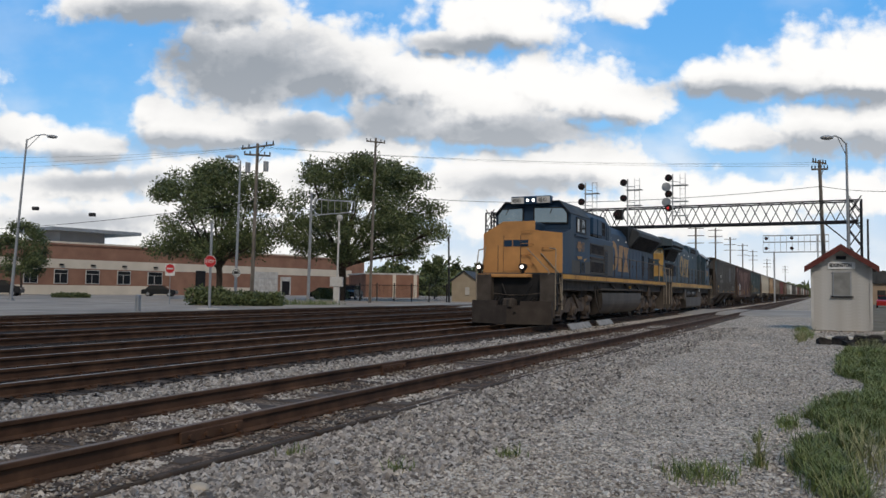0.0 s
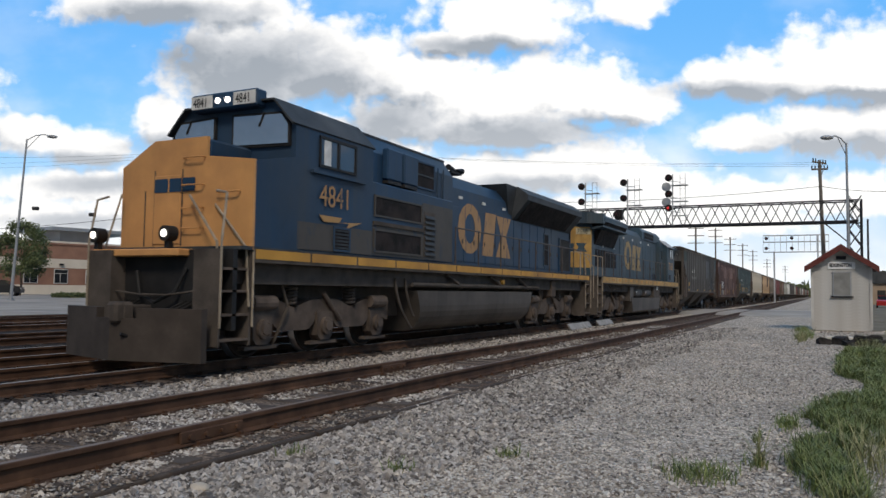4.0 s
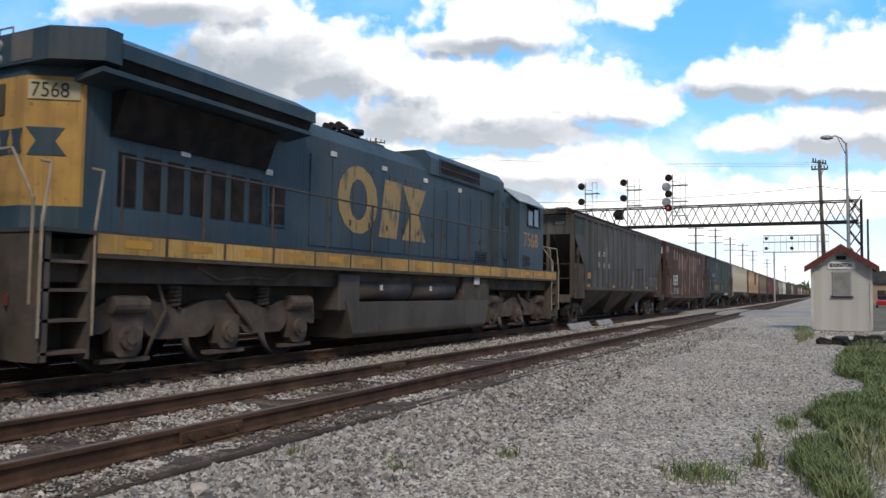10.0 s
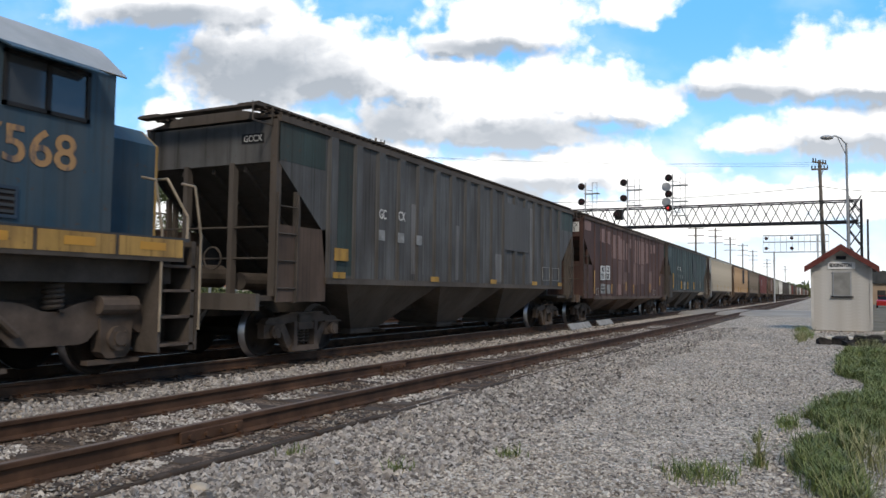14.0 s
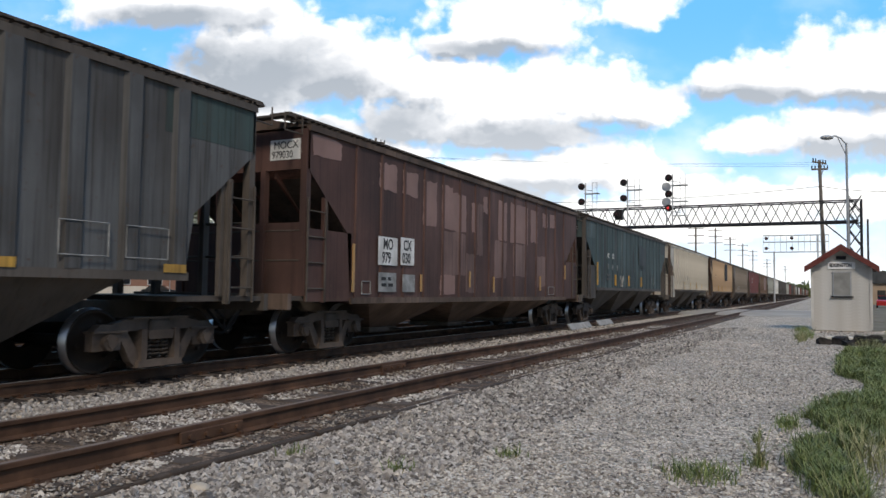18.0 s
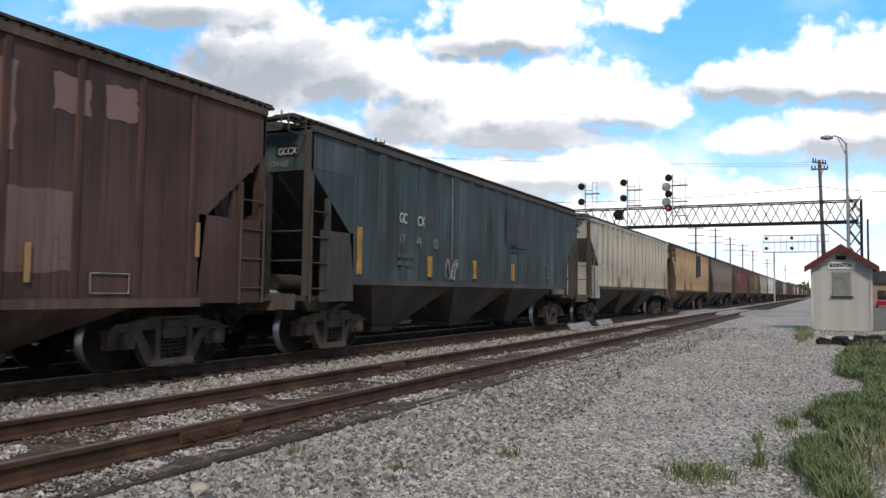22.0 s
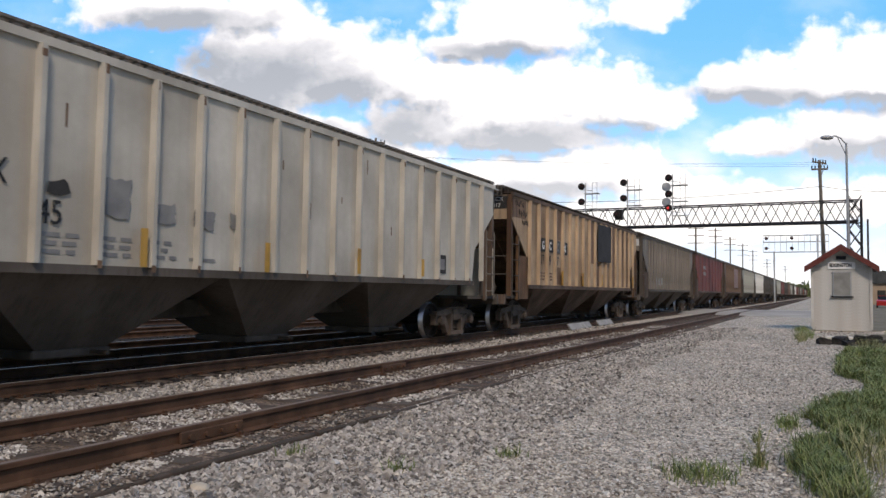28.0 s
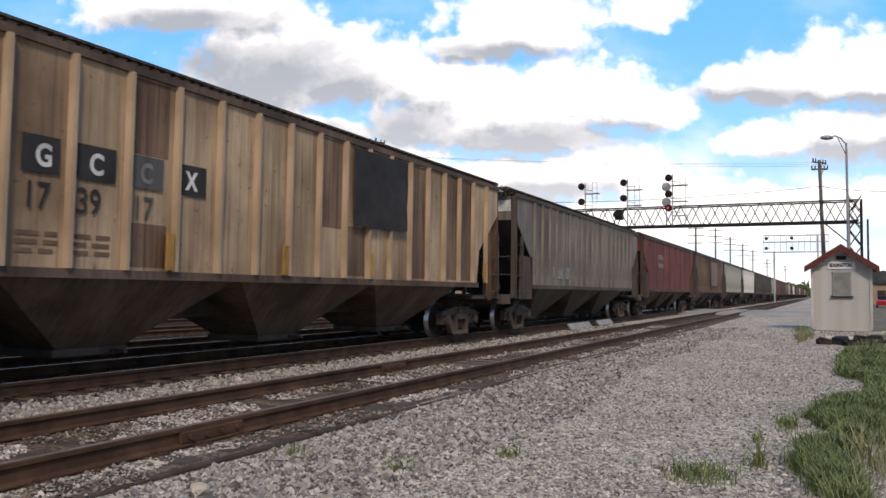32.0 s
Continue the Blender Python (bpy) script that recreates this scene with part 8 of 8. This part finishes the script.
def tree(u, d, label, trunk_h, lobes, count, size, seed, trunk_r=0.35, limbs=9):
    x, y = ahead(u, d)
    th = thing("tree", pose(x, y, 0, 0, 0, YAW), label, "tree", "trees by the lot")
    part("trunk", bent(B(), [(0, 0, 0), (0.1, 0, trunk_h * 0.5), (-0.05, 0.1, trunk_h)], trunk_r, 10), M_BARK, th)
    rnd = random.Random(seed)
    for i in range(limbs):
        l = lobes[i % len(lobes)]
        mid = Vector((l[0] * 0.45, l[1] * 0.45, trunk_h + (l[2] - trunk_h) * 0.35))
        bm = B()
        rod(bm, (0, 0, trunk_h * rnd.uniform(0.75, 1.0)), mid, trunk_r * 0.55, 7, trunk_r * 0.36)
        rod(bm, mid, (l[0], l[1], l[2]), trunk_r * 0.36, 6, trunk_r * 0.12)
        for k in range(3):
            rod(bm, mid.lerp(Vector(l[:3]), 0.6), Vector(l[:3]) + Vector((rnd.uniform(-1, 1) * l[3], rnd.uniform(-1, 1) * l[4], rnd.uniform(-0.4, 0.9) * l[5])) * 0.75, trunk_r * 0.16, 5, 0.03)
        part("limb", bm, M_BARK, th)
    part("crown", leaf_mesh("crown", lobes, count, size, seed, M_LEAVES, 0.26), None, th, "dense dark green leaves")
    return th


def crown(w, zlo, zhi, n, seed, r0=0.8, r1=1.6):
    """Leafy lobes over a broad dome, most of them near its skin, with a ragged rim and gaps."""
    rnd = random.Random(seed)
    out = []
    for i in range(n):
        h = rnd.random() ** 1.15
        wide = float(np.interp(h, (0.0, 0.22, 0.5, 0.75, 0.92, 1.0), (0.72, 1.0, 0.95, 0.80, 0.55, 0.25)))
        a, f = rnd.uniform(0, 2 * math.pi), 1 - 0.75 * rnd.random() ** 2.2
        f *= 1 + 0.10 * math.sin(3 * a + seed) + 0.07 * math.sin(7 * a)
        r = rnd.uniform(r0, r1)
        out.append(((w - 0.5 * r) * wide * f * math.cos(a), (w - 0.5 * r) * wide * f * 0.85 * math.sin(a), zlo + r * 0.4 + (zhi - zlo - r) * h + rnd.uniform(-0.4, 0.4), r, r, r * rnd.uniform(0.55, 0.85)))
    return out


tree(U(388), 84, "broad dark green oak beside the lot", 4.4, [(l[0] - 0.8, *l[1:]) for l in crown(8.3, 4.9, 15.6, 120, 21)], 48000, 0.15, 21, 0.33, 14)
tree(U(606), 88, "large spreading dark green oak in front of the building", 4.6, [(l[0] + 2.2, *l[1:]) for l in crown(10.4, 4.9, 16.9, 165, 22)], 64000, 0.155, 22, 0.42, 16)
tree(U(38), 92, "small thin tree in front of the building", 3.0, crown(3.2, 2.4, 9.2, 34, 23, 0.4, 0.9), 9500, 0.15, 23, 0.12, 6)
tree(U(770), 112, "slender tree behind the iron fence", 2.0, crown(1.7, 0.8, 7.2, 18, 24, 0.3, 0.7), 3000, 0.2, 24, 0.12, 5)
for i, (k0, d, w, h) in enumerate(((372, 57, 1.6, 1.5), (425, 57, 2.2, 1.15), (470, 58, 1.5, 1.1), (590, 96, 2.2, 1.5), (130, 82, 1.9, 0.5))):
    x, y = ahead(U(k0), d)
    th = thing("bush", pose(x, y, 0, 0, 0, YAW), "low spreading evergreen bush by the lot", "bush", "bushes by the lot")
    part("stems", bent(B(), [(-w * 0.4, 0, 0), (0, 0, h * 0.4), (w * 0.4, 0, 0.1)], 0.04), M_BARK, th)
    part("foliage", leaf_mesh("foliage", [(f * w * 0.7, 0, h * 0.45, w * 0.45, w * 0.4, h * 0.5) for f in (-1, -0.4, 0.2, 0.8)], 2600, 0.12, 40 + i, M_LEAVES), None, th)
# far wooded skyline
for name, u0, u1, d, h, n, seed in (("far_woods", U(660), U(900), 175, 8.0, 9000, 31), ("far_woods", U(900), U(1420), 520, 8.0, 9000, 32), ("far_woods", U(1475), U(1640), 330, 14.0, 7000, 33),
                                    ("far_woods", U(-400), U(300), 240, 9.0, 7000, 34)):
    rnd = random.Random(seed)
    lobes = []
    for i in range(26):
        u = u0 + (u1 - u0) * (i + rnd.random()) / 26
        x, y = ahead(u, d * rnd.uniform(0.95, 1.08))
        hh = h * rnd.uniform(0.5, 1.0)
        lobes.append((x, y, hh * 0.5, (u1 - u0) * d / 26 * rnd.uniform(0.7, 1.3), d * 0.02, hh * 0.5))
    ob = new(name, leaf_mesh(name, lobes, n, d * 0.0045, seed, M_LEAVES))
    tagged(ob, "distant dark green woods on the skyline", "woods", kind="stuff")


# ---- iron fence, shed, cars, house ----
def iron_fence():
    A, Bv = Vector(ahead(U(608), 88)), Vector(ahead(U(792), 86))
    th = thing("iron_fence", pose(A.x, A.y, 0, 0, 0, math.degrees(math.atan2((Bv - A).y, (Bv - A).x))), "black iron picket fence with square posts", "fence")
    L = (Bv - A).length
    for z in (0.25, 1.85):
        part("rail", box(B(), 0, L, -0.02, 0.02, z, z + 0.05), M_BLACK, th)
    for i in range(7):
        part("post", box(B(), L * i / 6 - 0.06, L * i / 6 + 0.06, -0.06, 0.06, 0, 2.15), M_BLACK, th)
    pm = mesh_of("picket", box(B(), -0.012, 0.012, -0.012, 0.012, 0.1, 2.0), M_BLACK)
    n = int(L / 0.16)
    for i in range(n):
        o = part("picket", pm, None, th)
        o.location = (0.08 + i * 0.16, 0, 0)


iron_fence()
x, y = ahead(U(822), 92)
th = thing("shed", pose(x, y, 0, 0, 0, YAW - 20), "small tan gabled shed behind the tracks", "shed")
part("wall", prism(B(), [(-1.6, 0), (1.6, 0), (1.6, 2.6), (0, 3.7), (-1.6, 2.6)], "y", 0, 4), mat("tan_siding", (0.36, 0.30, 0.22), 0.8, 0, 0.12, 1.0), th)
for s in (-1, 1):
    part("roof_slope", prism(B(), [(0, 3.72), (0, 3.85), (s * 1.9, 2.55), (s * 1.9, 2.42)], "y", -0.2, 4.2), M_ROOFD, th)
part("meter_box", box(B(), 0.2, 0.7, -0.12, 0, 0.9, 1.8), M_WHITE, th)


def parked_car(u, d, turn, paint_m, label, van=False):
    x, y = ahead(u, d)
    th = thing("parked_car", pose(x, y, 0, 0, 0, YAW + turn), label, "car", "parked cars")
    k = 1.25 if van else 1.0
    body = [(-2.2, 0.32), (2.2, 0.32), (2.25, 0.62), (2.1, 0.86), (1.25, 0.98), (-1.9, 1.0), (-2.25, 0.85)]
    part("body", prism(B(), [(a, b * k) for a, b in body], "y", -0.88, 0.88), paint_m, th)
    cab = [(-1.75, 0.98), (1.2, 0.96), (0.55, 1.42), (-1.25, 1.46)]
    part("cabin", prism(B(), [(a, b * k) for a, b in cab], "y", -0.76, 0.76), M_GLASS, th, "dark glazed cabin")
    part("roof", box(B(), -1.2, 0.5, -0.72, 0.72, 1.43 * k, 1.49 * k, 0.02), paint_m, th)
    for a in (-1.35, 1.38):
        for s in (-1, 1):
            w = part("wheel", rod(B(), (a, s * 0.72, 0.33), (a, s * 0.92, 0.33), 0.33, 18), M_BLACK, th)
            part("rim", rod(B(), (a, s * 0.925, 0.33), (a, s * 0.935, 0.33), 0.2, 12), M_STEEL, w)
    for s in (-1, 1):
        part("headlamp", box(B(), 2.15, 2.22, s * 0.65 - 0.15, s * 0.65 + 0.15, 0.62 * k, 0.76 * k), M_LAMPOFF, th)
        part("tail_lamp", box(B(), -2.24, -2.18, s * 0.7 - 0.1, s * 0.7 + 0.1, 0.7 * k, 0.85 * k), M_ROOFRED, th)
    return th


M_CARBLACK = mat("black_car_paint", (0.015, 0.016, 0.02), 0.2, 0.2, 0.1, 1, bump=0)
M_CARRED = mat("red_car_paint", (0.45, 0.03, 0.03), 0.25, 0.1, 0.1, 1, bump=0)
parked_car(U(285), 102, 8, M_CARBLACK, "black sedan parked before the brick building")
parked_car(U(580), 98, 10, M_CARBLACK, "dark sedan parked by the fence")
parked_car(U(625), 99, 80, M_CARBLACK, "dark estate car parked by the fence", True)
parked_car(U(5), 88, 15, M_CARBLACK, "dark van parked at the lot's edge", True)
parked_car(U(1566), 92, 60, M_CARRED, "red car parked beyond the hut")
x, y = ahead(U(1585), 125)
th = thing("house", pose(x, y, 0, 0, 0, YAW), "tan house with a dark gable roof beyond the hut", "house")
part("wall", box(B(), -4, 6, 0, 8, 0, 3.6), mat("tan_brick", (0.33, 0.25, 0.18), 0.85, 0, 0.12, 1.0), th)
part("roof", prism(B(), [(-4.6, 3.5), (6.6, 3.5), (6.0, 5.6), (-4.0, 5.6)], "y", -0.4, 8.4), M_ROOFD, th)
part("window", box(B(), -3.0, -1.6, -0.05, 0.02, 1.2, 2.4), M_GLASS, th)


# ---- what moves ----
def gone(t):
    """Metres that the train has rolled by t seconds: it gathers way slightly."""
    ts, vs = (0, 4, 8, 11, 15, 18, 32, 40), (4.12, 4.14, 4.2, 4.3, 4.4, 4.48, 4.53, 4.53)
    s = 0.0
    for a, b, va, vb in zip(ts, ts[1:], vs, vs[1:]):
        if t <= b:
            f = (t - a) / (b - a)
            return s + (t - a) * (va + (va + (vb - va) * f)) / 2
        s += (b - a) * (va + vb) / 2
    return s


def motions():
    for vehicle, place in TRAIN:
        walk(vehicle, [(t, pose(TRACK_X, place - gone(t), RAIL_Z)) for t in range(0, 33, 2)])
    times = [4 * i / FPS for i in range(241)]
    for vehicle in SPUN:
        for ob in vehicle.children_recursive:
            if "spin_r" in ob:
                r, y = ob["spin_r"], ob["spin_y"]
                walk(ob, [(t, pose(0, y, r, math.degrees(gone(t) / r), 0, 0)) for t in times])
    walk(clouds, [(0.0, pose(0, 0, 0)), (CLIP, pose(0, 0, 0, -0.5, 0, -1.5))])


motions()
